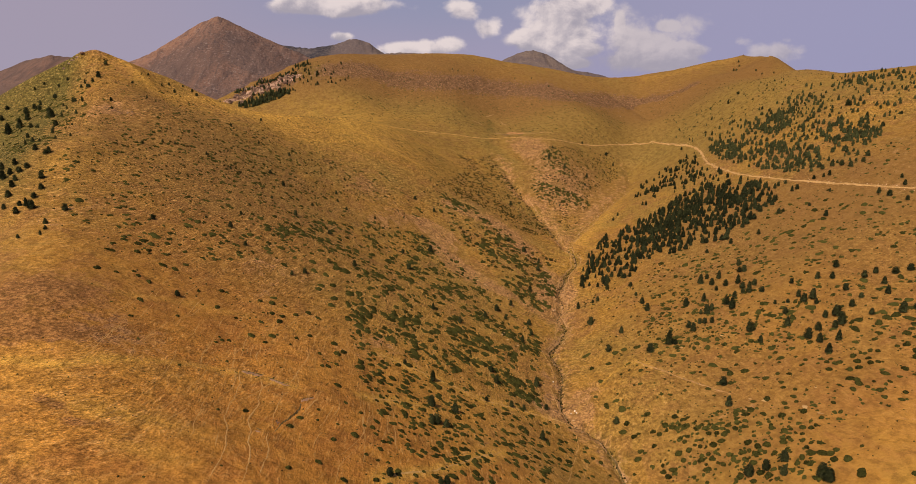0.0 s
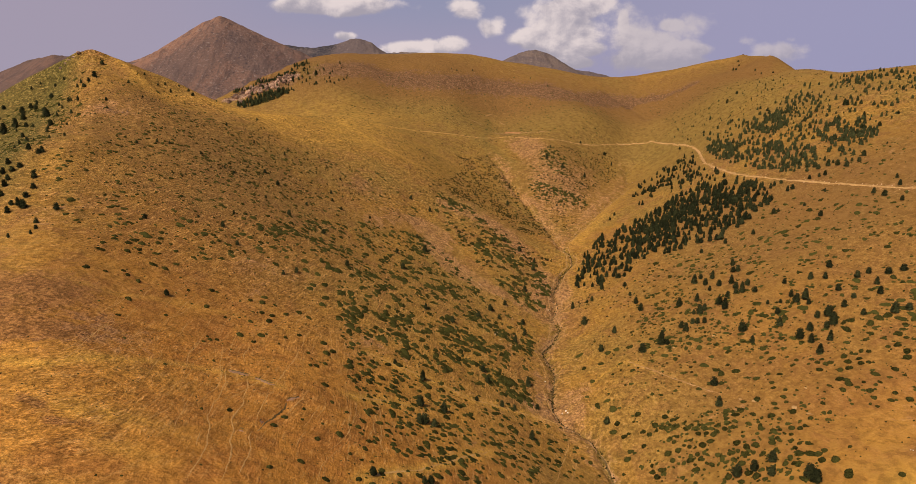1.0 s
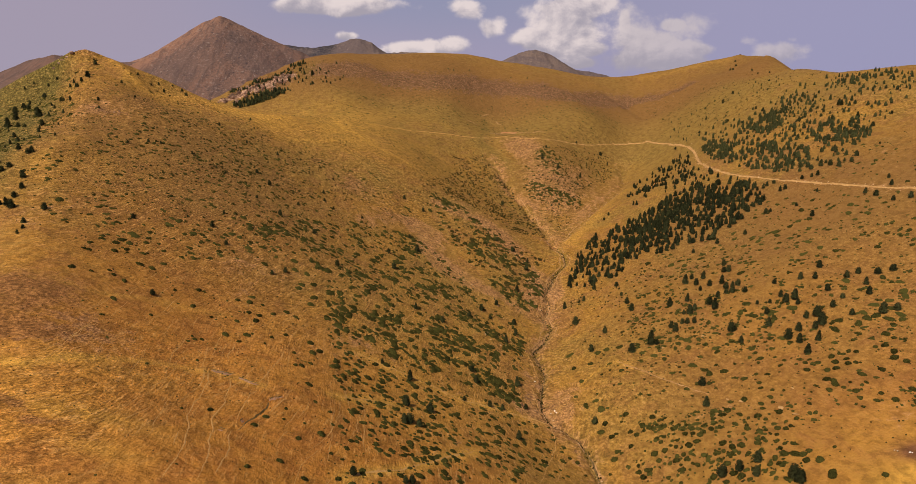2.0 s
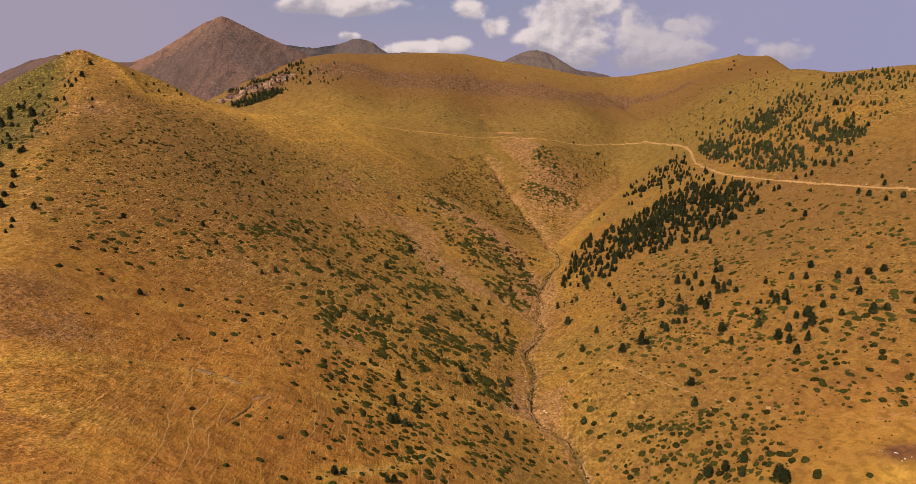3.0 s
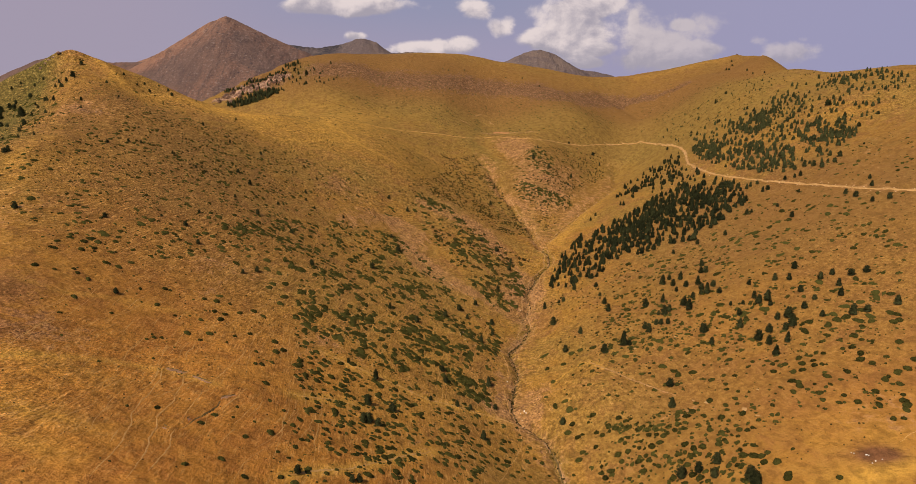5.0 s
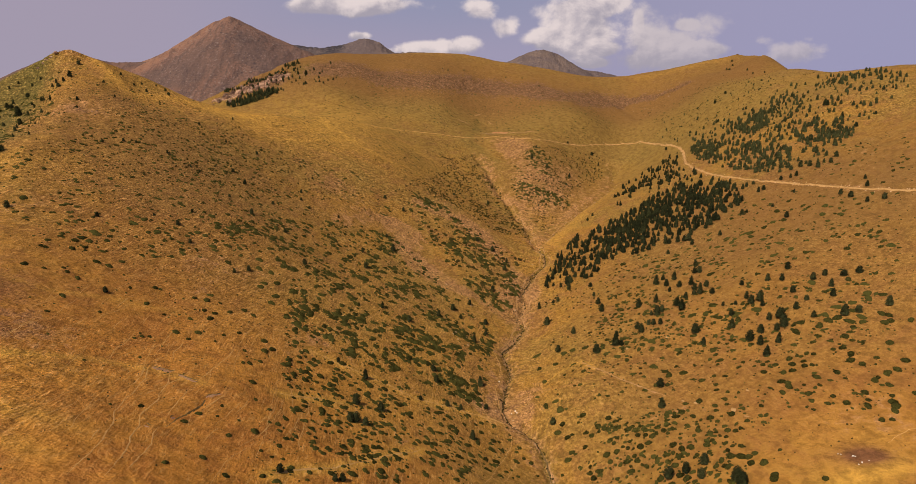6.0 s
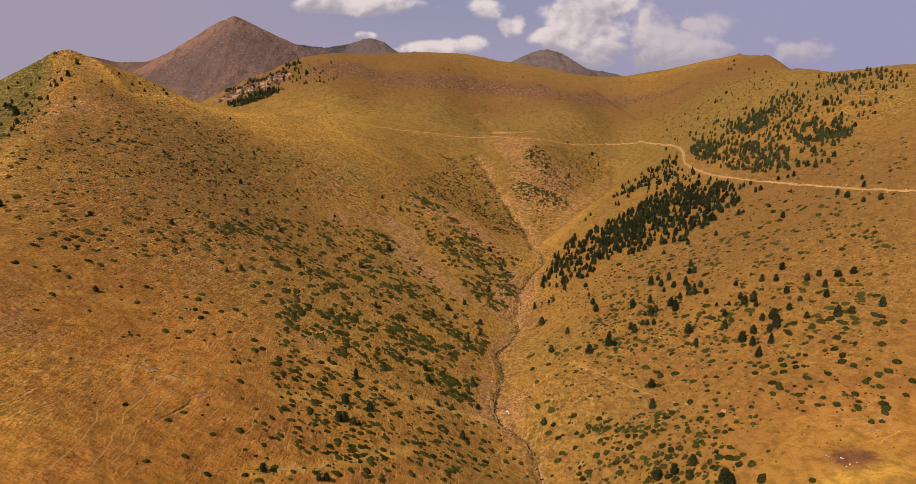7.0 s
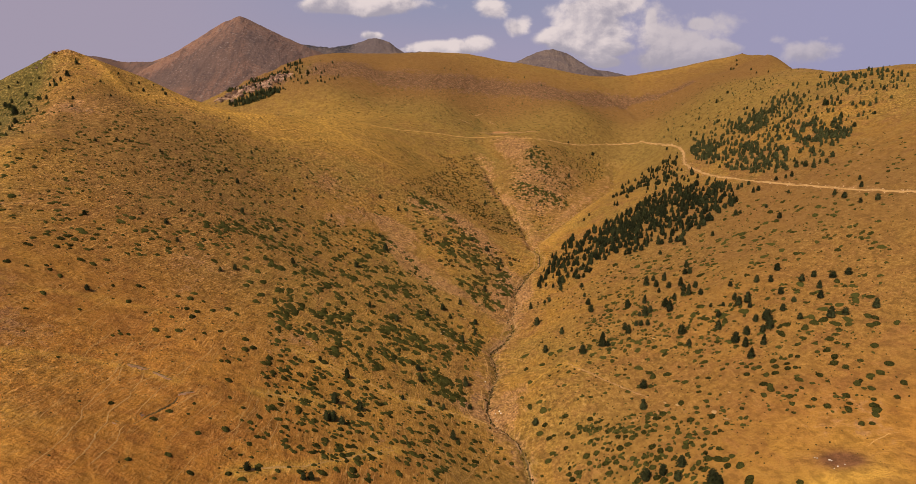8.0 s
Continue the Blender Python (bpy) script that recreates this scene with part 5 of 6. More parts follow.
GROVE = [(130.6, 451.5), (148.7, 518.4), (175.3, 534.7), (192.0, 550.3), (212.5, 541.8), (235.7, 481.5), (229.1, 451.3), (213.2, 445.3), (199.8, 431.5), (188.6, 427.9), (162.7, 438.1), (144.4, 434.0)]
GROVE_LOW = [(88.5, 456.9), (107.7, 505.6), (123.9, 529.6), (147.3, 530.8), (127.3, 433.1), (109.7, 434.2), (94.1, 449.5)]
GROVE_TOP = [(187.7, 648.6), (212.7, 658.0), (236.1, 695.8), (254.1, 721.6), (258.4, 702.2), (238.9, 633.6), (231.4, 589.9), (231.2, 528.1), (239.5, 496.1), (243.0, 452.0), (243.1, 444.3), (178.3, 610.1)]
UPPER = [(270.3, 709.4), (290.1, 689.3), (323.2, 684.9), (351.1, 704.4), (379.9, 700.3), (401.1, 691.8), (398.5, 554.3), (385.9, 536.8), (331.5, 503.7), (317.6, 491.4), (280.1, 452.5), (252.4, 494.6), (246.7, 546.3), (251.8, 631.3)]
DENSE = [[(267.3, 696.5), (279.4, 672.8), (252.6, 565.6), (243.8, 555.6), (249.3, 616.9)], [(251.3, 552.8), (278.0, 573.7), (289.7, 516.8), (275.7, 494.3), (255.0, 488.0), (248.2, 523.1)],
         [(298.3, 539.9), (316.5, 558.2), (322.2, 536.8), (327.3, 502.7), (321.1, 488.0), (304.7, 501.4), (292.1, 522.1)], [(289.5, 636.0), (319.8, 653.2), (308.9, 606.9), (292.7, 579.0), (280.9, 602.9)]]
WOOD_CREST = [(398, 705), (423, 676), (410, 579), (391, 543), (373, 548), (353, 570), (366, 632)]
WOOD_HIGH = [(348, 692), (367, 692), (341, 602), (361, 534), (351, 512), (332, 510), (333, 552), (313, 577), (318, 623)]
WOOD_MIDDLE = [(284, 740), (313, 693), (335, 658), (314, 563), (322, 534), (329, 505), (314, 477), (299, 492), (295, 527), (272, 565), (261, 610), (277, 717)]
WOOD_FOOT = [(267, 696), (270, 635), (276, 553), (287, 510), (269, 475), (252, 500), (246, 538), (246, 604)]
WOOD_EAST = [(299, 598), (333, 530), (316, 479), (275, 446), (256, 480), (256, 533)]
WOOD_FRINGE = [(262, 849), (300, 812), (346, 791), (385, 774), (356, 692), (304, 691), (268, 706)]
SCARP_SHOULDER = [(-205, 905), (-150, 900), (-140, 850), (-185, 835), (-205, 850)]
GROVE_EDGE = [(179, 645), (204, 706), (233, 713), (253, 728), (258, 700), (230, 605), (211, 626), (182, 577), (165, 566)]
GROVE_FOOT = [(138, 524), (152, 538), (176, 517), (162, 463)]
SCARP_FOOT = [(-275, 815), (-262, 826), (-245, 836), (-228, 846), (-214, 842), (-226, 826), (-248, 815), (-265, 808)]
SCARP_TOP = [(-292, 856), (-276, 870), (-250, 878), (-222, 892), (-205, 905), (-198, 897), (-225, 876), (-255, 866), (-285, 846)]
SCARP = [(-262, 838), (-268, 868), (-232, 880), (-200, 898), (-188, 850), (-214, 832), (-242, 818)]


def scatter(seed, poly, count, gap=0.0, clump=0.0):
    """Random points inside an outline in plan, at least gap apart; clump: how strongly they gather."""
    rs = np.random.RandomState(seed)
    xs, ys = [p[0] for p in poly], [p[1] for p in poly]
    x, y = rs.uniform(min(xs), max(xs), count * 14), rs.uniform(min(ys), max(ys), count * 14)
    ok = inside(x, y, poly) & (rs.uniform(0, 1, len(x)) < 1 - clump + clump * 2.2 * np.clip(fbm(x / 13, y / 13, seed, 3) + 0.05, 0, 1))
    kept, cells = [], {}
    for px, py in zip(x[ok], y[ok]):
        if gap:
            cx, cy = int(px // gap), int(py // gap)
            near = [q for i in (-1, 0, 1) for j in (-1, 0, 1) for q in cells.get((cx + i, cy + j), ())]
            if any((px - a) ** 2 + (py - b) ** 2 < gap * gap for a, b in near):
                continue
            cells.setdefault((cx, cy), []).append((px, py))
        kept.append((float(px), float(py)))
        if len(kept) >= count:
            break
    return kept


def build_wood(name, label, zones, seed):
    rng = random.Random(seed)
    pts = []
    for poly, count, gap, lo, hi in zones:
        pts += [(x, y, rng.uniform(lo, hi)) for x, y in scatter(seed * 31 + count, poly, count, gap, 0.35)]
    z = land(np.array([p[0] for p in pts]), np.array([p[1] for p in pts]))
    spots = []
    for (x, y, h), zz in zip(pts, z):
        w = rng.uniform(0.78, 1.05)
        spots.append((rng.randrange(6), spot(x, y, float(zz) - 0.06 * h, h, rng.uniform(0, 6.283), (w, w, rng.uniform(0.72, 0.95)), rng.uniform(-0.05, 0.05))))
    tagged(joined(name, SMALL_CROWNS, PINE, spots), label, "wood", kind="stuff")


build_wood("pine_grove", "dense stand of dark green mountain pines", [(GROVE, 440, 2.3, 4.0, 7.5), (GROVE_LOW, 130, 2.1, 4.0, 7.5), (GROVE_TOP, 110, 3.0, 3.0, 7.0), (GROVE_EDGE, 60, 3.0, 2.5, 6.0), (GROVE_FOOT, 34, 2.8, 3.0, 7.0)], 5)
build_wood("pine_wood", "open wood of dark mountain pines above the track", [(UPPER, 110, 4.0, 2.0, 5.5), (WOOD_CREST, 105, 4.0, 2.5, 6.0), (WOOD_HIGH, 90, 3.6, 2.5, 6.2), (WOOD_MIDDLE, 170, 2.8, 3.0, 6.8), (WOOD_EAST, 70, 3.0, 3.0, 6.8), (WOOD_FRINGE, 50, 4.0, 1.8, 4.2), (WOOD_FOOT, 150, 2.5, 3.0, 6.8)] + [(d, 46, 2.4, 4.0, 7.0) for d in DENSE], 6)
build_wood("scarp_pines", "dark pines on the rocky scarp", [(SCARP, 46, 2.5, 4.0, 7.5), (SCARP_FOOT, 85, 2.2, 4.5, 8.0), (SCARP_TOP, 85, 2.0, 3.5, 6.5), (SCARP_SHOULDER, 26, 5.0, 2.0, 4.5)], 7)
HILL_FLANK = [(-290, 400), (-330, 480), (-280, 500), (-240, 420), (-225, 350), (-260, 330)]
build_wood("hill_pines", "stunted dark pines on the green flank of the near hill", [(HILL_FLANK, 34, 5.0, 2.0, 5.5)], 9)

# Junipers that stand out: (east, north, width)
JUNIPERS_EAST_FOOT = [(130.2, 300.6, 5.8), (141.2, 288.7, 5.4), (134.7, 290, 6.8), (134.1, 293.9, 4.9), (144.4, 306.1, 3.7), (127.2, 318.8, 3.8), (115.4, 316.8, 4.6), (119.3, 311.5, 3.7), (133.4, 316.1, 4.3), (134.8, 323.2, 5.3), (121.3, 281.6, 4), (131.9, 281.9, 4.3), (146.5, 277.9, 4.8), (150.5, 271.3, 3.4), (156.3, 276.2, 3.7), (152.3, 279, 3.5), (149.3, 267.2, 3.4), (152.7, 263.3, 3.1), (158.7, 289.9, 3.9), (155.2, 293.2, 3.6), (158.7, 299.8, 5.1), (166.7, 282.4, 3.5), (163.6, 279.6, 3.5), (160.3, 246.9, 3.5), (170.9, 270.1, 5.6), (172.8, 275.7, 4.3), (176.8, 272.4, 5.1), (177.3, 265.2, 5.8), (180.7, 264.5, 4.8), (183.5, 274, 6.8), (182.7, 269.2, 5.3), (186.3, 265.6, 4.8)]
JUNIPERS_EAST_FOOT_B = [(188.9, 264.5, 3.7), (187.3, 268.9, 3.8), (188.4, 273.2, 3.5), (186.5, 255.3, 9), (195, 255.7, 8.7), (204.1, 269.5, 6.8), (205, 264.5, 4.9), (203.2, 260.9, 5.4), (200.2, 283.3, 3.7), (193, 271.7, 3.8), (200.6, 270.5, 3.6), (208.7, 276.4, 5.6), (209.8, 272.6, 3.3), (198.6, 241.4, 6.7), (195.7, 233.7, 6.3), (197.5, 236.7, 3.5), (189.3, 237, 5.5), (182.5, 238, 3.7), (186.2, 241.5, 3.5), (178.8, 246, 4.8), (178.2, 241.7, 2.5), (185, 249.7, 3.3), (179.7, 252.2, 2.8), (174.3, 253.5, 7.9), (173.2, 258.4, 7.2), (170.6, 251, 4.6), (205.8, 257.1, 4.5), (205.3, 246.7, 4.4), (207.3, 247.7, 3.4), (211.9, 249.4, 6.1), (208.8, 242.6, 7.8), (196.4, 225.4, 3.7)]
JUNIPERS_EAST_FOOT_C = [(204.6, 234.1, 3.8), (128.8, 257.4, 6.2), (125.6, 260.4, 4.8), (132, 259.6, 6.3), (135.1, 254.5, 3.7), (137.2, 250.5, 2.7), (141, 250.1, 5.9), (142.6, 246.3, 3.2), (140.5, 263.3, 5.4), (134.9, 264.2, 3.3), (145.2, 257, 4.3), (149.4, 255.3, 3), (148.9, 247.9, 4.9), (152.3, 240.4, 3.6), (148.6, 237.5, 3.4), (144.1, 238.9, 5), (146.4, 236.9, 3.6), (137.7, 240.7, 4.1), (139.8, 240, 2.4), (134.2, 244.5, 4.4), (137, 235.8, 3.3), (142.2, 235.2, 3.1), (140.6, 231.9, 4.2), (134.2, 234.3, 7.1), (142.4, 228.8, 3.3), (139.9, 227.3, 3.5), (128.6, 236.2, 5), (125.2, 236.7, 5.2), (123, 240.8, 4.8), (121.7, 236.4, 3.5), (123, 248.9, 2.9), (121.9, 251.1, 3.9)]
JUNIPERS_EAST_FOOT_D = [(116.7, 249.7, 4.9), (113.3, 257.9, 3), (111.5, 253.5, 4.4), (114.4, 252, 3.7), (108.8, 258.6, 4.2), (102, 270.2, 4.6), (104, 266.4, 3.5), (97, 268.1, 5.1), (99.3, 265, 4.5), (93.6, 264.6, 5), (101.5, 254.1, 3.4), (104.5, 250.1, 2.7), (106.2, 248.6, 3.2), (101.8, 249.1, 4.1), (97.5, 249.6, 6.3), (98.2, 245.2, 4.3), (104.5, 241.7, 5), (111.2, 246.6, 6), (114.3, 246.9, 4.8), (111, 235.3, 4.2), (107.8, 243.1, 3.6), (90.1, 247.3, 3.2), (93.3, 242.9, 5.3), (90.4, 240.5, 4.3), (120.7, 229.6, 5.8), (114.2, 226, 5.8), (122.6, 220.8, 6.8), (120.7, 223.6, 5.7), (147.8, 213.5, 6.8), (148.4, 206, 4.9), (147.5, 204.5, 5.3), (147.1, 219.9, 4.1)]
JUNIPERS_EAST_FOOT_E = [(144.2, 215.9, 4.5), (142.7, 220.9, 5.7), (139.8, 223, 5.1), (136.1, 223.1, 4.6), (133.4, 221, 4.6), (136, 219.2, 4.1), (161.6, 197.8, 3.7), (155.2, 217.8, 2.3)]
JUNIPERS_EAST_SLOPE = [(216.9, 406.3, 7.3), (215.5, 401.2, 8), (218.7, 390.7, 6.4), (203.7, 396.5, 5), (204.5, 402.6, 5.4), (231.5, 408, 7), (225.6, 406.1, 4.8), (238.8, 419.3, 6.1), (236.6, 404.6, 7.4), (259, 400.3, 6), (253.9, 392.8, 5.1), (252.7, 383.3, 4), (224.8, 367.4, 7.9), (228.9, 358.5, 5.1), (223.4, 378.5, 5.2), (241.7, 362.8, 3.8), (214.3, 365.7, 9), (206.4, 362.4, 4), (207.7, 383.8, 4.5), (190.5, 376.4, 4.7), (196.5, 404.1, 6.8), (160.6, 409.2, 7.1), (158.6, 404, 6.3), (144.9, 405.6, 7.7), (142.9, 431.2, 7.4), (154.4, 416.7, 5.4), (171.4, 410.1, 4.7), (174.4, 414.6, 6.5), (180, 368, 5.3), (216.7, 325.3, 6.9), (235.1, 310.9, 7.7), (231.5, 318.8, 7.8)]
JUNIPERS_EAST_SLOPE_B = [(236.9, 298.6, 5.4), (232.3, 302.9, 5.5), (230.6, 298.8, 5.4), (223.1, 299, 8.9), (215.7, 298.4, 8.8), (228.9, 284.9, 7.3), (228.5, 277.7, 7.2), (230.2, 282, 5.8), (220.7, 286.3, 7.2), (219.3, 282.7, 7.2), (215.2, 285.6, 6.3), (212.4, 291, 6.4), (208.9, 295.4, 5.8), (208.4, 291.1, 6.3), (203.8, 289.8, 8.6), (245.9, 348.3, 4.4), (256.9, 337.2, 4), (260.7, 335, 5), (260.7, 341.5, 4), (170.2, 335.5, 5.2), (165, 330.1, 6), (169.2, 323.4, 9), (158.9, 333.5, 6.7), (177.7, 322.1, 6.6), (177, 316.8, 6.5), (186.7, 319, 6), (198.4, 296.4, 5.8), (194.3, 291.5, 6.3)]
JUNIPERS_WEST_FOOT = [(-8.8, 266.8, 5.3), (-2.7, 269.5, 6.1), (-34.4, 253.5, 6.9), (-37.3, 245.5, 4.5), (-32.7, 245.5, 4.9), (-29, 255.5, 5.1), (-34.2, 266.8, 4.1), (-39.7, 263, 4.3), (-42.6, 256.3, 4.6), (-41.5, 253.1, 4.1), (-23.9, 251.4, 3.9), (-27.6, 270.6, 6.1), (-23.2, 274.6, 4.9), (-17.2, 244.9, 3.1), (-20.2, 245, 4.7), (-21.3, 226.1, 4.2), (-28.2, 217.2, 3.5), (-14.3, 236, 4.4), (-13.9, 222, 3.7), (-15.6, 226.5, 2.5), (-3, 246.6, 4.1), (-0.1, 242.6, 4.5), (-0.8, 223.8, 3.8), (1.9, 227.1, 4.3), (-4.3, 224.3, 3.6), (-2.7, 218.5, 2.9), (-6.9, 210.5, 5), (-8.4, 203.5, 4.3), (-11.8, 214.6, 3.6), (-7.7, 197.2, 2.1), (1.6, 211.7, 5.4), (-2.2, 209.9, 3)]
JUNIPERS_WEST_FOOT_B = [(1.3, 203.5, 5.9), (8.5, 227.6, 6), (9, 216.4, 5.1), (9.4, 254.5, 4.2), (4.5, 259.4, 5), (11.1, 253, 3.5), (17.4, 269.2, 3.7), (6.3, 196.6, 4.8), (-1.8, 185.7, 4.4), (-7.3, 181.2, 3.9), (-13.4, 177, 2.6), (-29.8, 198.7, 3.2), (-23.4, 193.3, 2.8), (-20.3, 202.3, 2.9), (-17.8, 201.7, 2.5), (-16.1, 210, 2.2), (22.5, 236.9, 5.6), (27.9, 245.5, 5.8), (18.9, 234.2, 4.8), (24, 258.3, 5.3), (29.2, 261.2, 6.1), (36.3, 282, 3.9), (42.5, 279.9, 5.2), (48.9, 281.8, 3.4), (42.6, 270, 3.8), (35.9, 251, 5.2), (40.8, 257.9, 4.4), (44.1, 245.9, 4.7), (48.7, 248.1, 4.8), (27.3, 229.5, 4.8), (32.6, 235.5, 5.6), (37.8, 242.8, 5.1)]
JUNIPERS_WEST_FOOT_C = [(24.2, 228.6, 3.7), (47.2, 257.7, 4.9), (62, 259.3, 3), (65.2, 257, 3.7), (67.4, 248, 2.7), (75.8, 294.2, 4.3), (80.5, 294.1, 4.1), (82, 287.4, 5.3), (77.2, 315.9, 4.3), (72.3, 304.3, 3), (96.7, 310, 3.6), (93, 297.8, 2.7), (82.1, 278.5, 4.7), (79.4, 274.6, 5.2), (83.3, 269.2, 4.6), (91.5, 267.6, 3.8), (90, 259.8, 3.7), (84, 259.7, 4.3), (81.7, 256.1, 5), (78.4, 248.8, 2.7), (91.7, 278.4, 4.7), (76.5, 350.8, 8.1), (84.9, 330.9, 4.4), (102.1, 337, 5.4), (95.5, 339.8, 5.4), (90.6, 340.2, 5.4), (76.2, 334.1, 4.5)]
JUNIPERS_WEST_SPUR = [(-84.4, 243, 4.8), (-77.7, 248.4, 4.4), (-78.3, 240.4, 2.9), (-91.2, 229.2, 2.8), (-89.4, 231.5, 2.4), (-92.2, 225.8, 2), (-92.8, 231.2, 2), (-76.1, 250.5, 1.8), (-68.8, 252.9, 2.8), (-69.3, 245, 1.8), (-64.9, 260.2, 3.3), (-55, 262.6, 4.7), (-50.2, 258.9, 7), (-52.3, 236.6, 3.9), (-50.2, 242.4, 2.7), (-54.3, 234.9, 2.6), (-52.2, 254.6, 5.8), (-57.8, 246.5, 2.7), (-45.5, 220.1, 4.7), (-40.5, 208.1, 2.5), (-34.8, 205.6, 2.5), (-32.3, 197.8, 1.9), (-51.2, 185.5, 3.1), (-52.5, 178.3, 3.2), (-66, 179, 2.5), (-72.3, 173.4, 1.6), (-92.2, 194.3, 1.8), (-46.1, 187.8, 1.8), (-47.2, 194.8, 1.9), (-40.1, 190.6, 1.8), (-34.3, 188.3, 4.5), (-39.4, 179.9, 3.2)]
JUNIPERS_WEST_SPUR_B = [(-29.1, 178.8, 2.6), (-40.3, 162.7, 3.1), (-46.2, 152.5, 2.4), (-32.6, 159.3, 3.2), (-24.3, 165.7, 2.8), (-59.4, 141, 1.2), (-72.5, 129, 1), (-77.6, 127.7, 1)]
JUNIPERS_WEST_SLOPE = [(-122.7, 233.2, 3.9), (-144.1, 244.5, 3.7), (-138.3, 247.3, 2.9), (-134.6, 253.9, 2.7), (-132.2, 252.2, 2.7), (-127.8, 251.5, 3.4), (-130.2, 270.2, 5.1), (-125.5, 271.2, 4.9), (-124.2, 279.7, 3.1), (-112.5, 263, 2.5), (-105.9, 271.3, 3.5), (-103.8, 272, 2.3), (-102.6, 256.7, 3.9), (-90.7, 276.3, 3.3), (-86.6, 284.3, 3.8), (-86, 278.5, 4.5), (-80.9, 281, 3), (-83.3, 268.9, 4.2), (-79, 269.6, 3.7), (-74.6, 275.9, 4), (-70.5, 283.2, 4.1), (-65.9, 282, 3.8), (-84.9, 257.9, 2.9), (-78.8, 263.8, 4.1), (-94, 253.9, 2.4), (-109.5, 234.1, 2), (-118.9, 217.8, 2.2), (-148.4, 264.2, 3.9), (-149.7, 263.7, 3.1), (-141.7, 271.9, 3.9), (-139.5, 278, 3.7), (-141.5, 285, 6.2)]
JUNIPERS_WEST_SLOPE_B = [(-143.4, 294.6, 6.4), (-145.3, 296, 5.6), (-145.1, 285.6, 4.1), (-145.3, 280.7, 4.8), (-137.1, 291.8, 3.3), (-140.8, 303.6, 3.7), (-129.1, 291.2, 3), (-126, 318.6, 5.2), (-122.5, 320.9, 3.5), (-128.6, 314.5, 3.1), (-112.1, 334.6, 5.9), (-113.9, 330.6, 3.8), (-108, 334.4, 4.4), (-113.8, 359.2, 5.6), (-137.5, 317.8, 6.4), (-135.9, 325.6, 4.4), (-101.1, 327.1, 4.9), (-99.4, 324, 3.7), (-95.8, 333.9, 5.2), (-102.2, 333.9, 3.5), (-98.2, 348, 3.9), (-90.3, 336.1, 3.8), (-79, 333.6, 7.8), (-70.8, 326.9, 5.7), (-65.9, 320.2, 4.4), (-70.7, 314.8, 4.1), (-71.4, 310.4, 4.9), (-63.3, 308.5, 5.4), (-63.3, 301, 7.9), (-76.7, 325.4, 5.1), (-90.2, 318.1, 5.6), (-182.5, 303.1, 8.3)]
JUNIPERS_EDGE = [(221.1, 253.3, 9.0), (215.7, 249.7, 5.3), (220.3, 241.5, 4.4), (214.4, 235.4, 3.9), (204.9, 231.3, 5.9), (226.2, 277.9, 7.2), (235.4, 274.6, 5.8), (221.7, 265.6, 5.1), (175.0, 256.1, 10.8), (220.6, 292.8, 5.4), (191.0, 273.9, 4.1), (150.1, 259.3, 3.9), (144.6, 219.3, 4.6), (144.6, 253.8, 3.4), (205.5, 233.6, 4.6), (203.4, 229.1, 4.8), (199.9, 224.8, 4), (206.5, 236.5, 3.6)]
JUNIPER_LISTS = [JUNIPERS_EDGE, JUNIPERS_EAST_FOOT, JUNIPERS_EAST_FOOT_B, JUNIPERS_EAST_FOOT_C, JUNIPERS_EAST_FOOT_D, JUNIPERS_EAST_FOOT_E, JUNIPERS_EAST_SLOPE, JUNIPERS_EAST_SLOPE_B, JUNIPERS_WEST_FOOT, JUNIPERS_WEST_FOOT_B, JUNIPERS_WEST_FOOT_C, JUNIPERS_WEST_SPUR, JUNIPERS_WEST_SPUR_B, JUNIPERS_WEST_SLOPE, JUNIPERS_WEST_SLOPE_B]


MATS = [shrub_shape(200 + n, 62, high) for n, high in enumerate((0.46, 0.38, 0.52, 0.36, 0.50, 0.42))]


def small_mat(seed):
    """A low round juniper mat about two units wide, its dome set with short tufts."""
    rng = random.Random(seed)
    v, f = [], []
    lobe, lean = rng.uniform(0, 6.283), rng.uniform(0.06, 0.2)
    for r, h in ((1.0, -0.4), (0.98, 0.08), (0.80, 0.21), (0.46, 0.29)):
        for a in range(10):
            q = a * 0.6283
            j = rng.uniform(0.88, 1.12) * (1 + lean * math.cos(2 * q + lobe) + 0.10 * math.cos(3 * q - 2 * lobe))
            v.append((r * j * math.cos(q), r * j * math.sin(q), h * rng.uniform(0.75, 1.25)))
    v.append((0, 0, 0.31))
    for k in range(3):
        f += [(k * 10 + a, k * 10 + (a + 1) % 10, k * 10 + 10 + (a + 1) % 10, k * 10 + 10 + a) for a in range(10)]
    f += [(30 + a, 30 + (a + 1) % 10, 40) for a in range(10)]
    centres, ways, sizes = [], [], []
    for _ in range(9):
        q, e = rng.uniform(0, 6.283), math.asin(rng.uniform(0.02, 0.9))
        centres.append((0.97 * math.cos(q) * math.cos(e), 0.97 * math.sin(q) * math.cos(e), 0.31 * math.sin(e)))
        ways.append((math.cos(q) * math.cos(e), math.sin(q) * math.cos(e), 0.4 + math.sin(e)))
        sizes.append(rng.uniform(0.12, 0.26))
    v2, f2 = sprays(rng, centres, ways, sizes)
    return v + v2, f + [tuple(i + len(v) for i in q) for q in f2]


SMALL_MATS = [small_mat(300 + n) for n in range(6)]


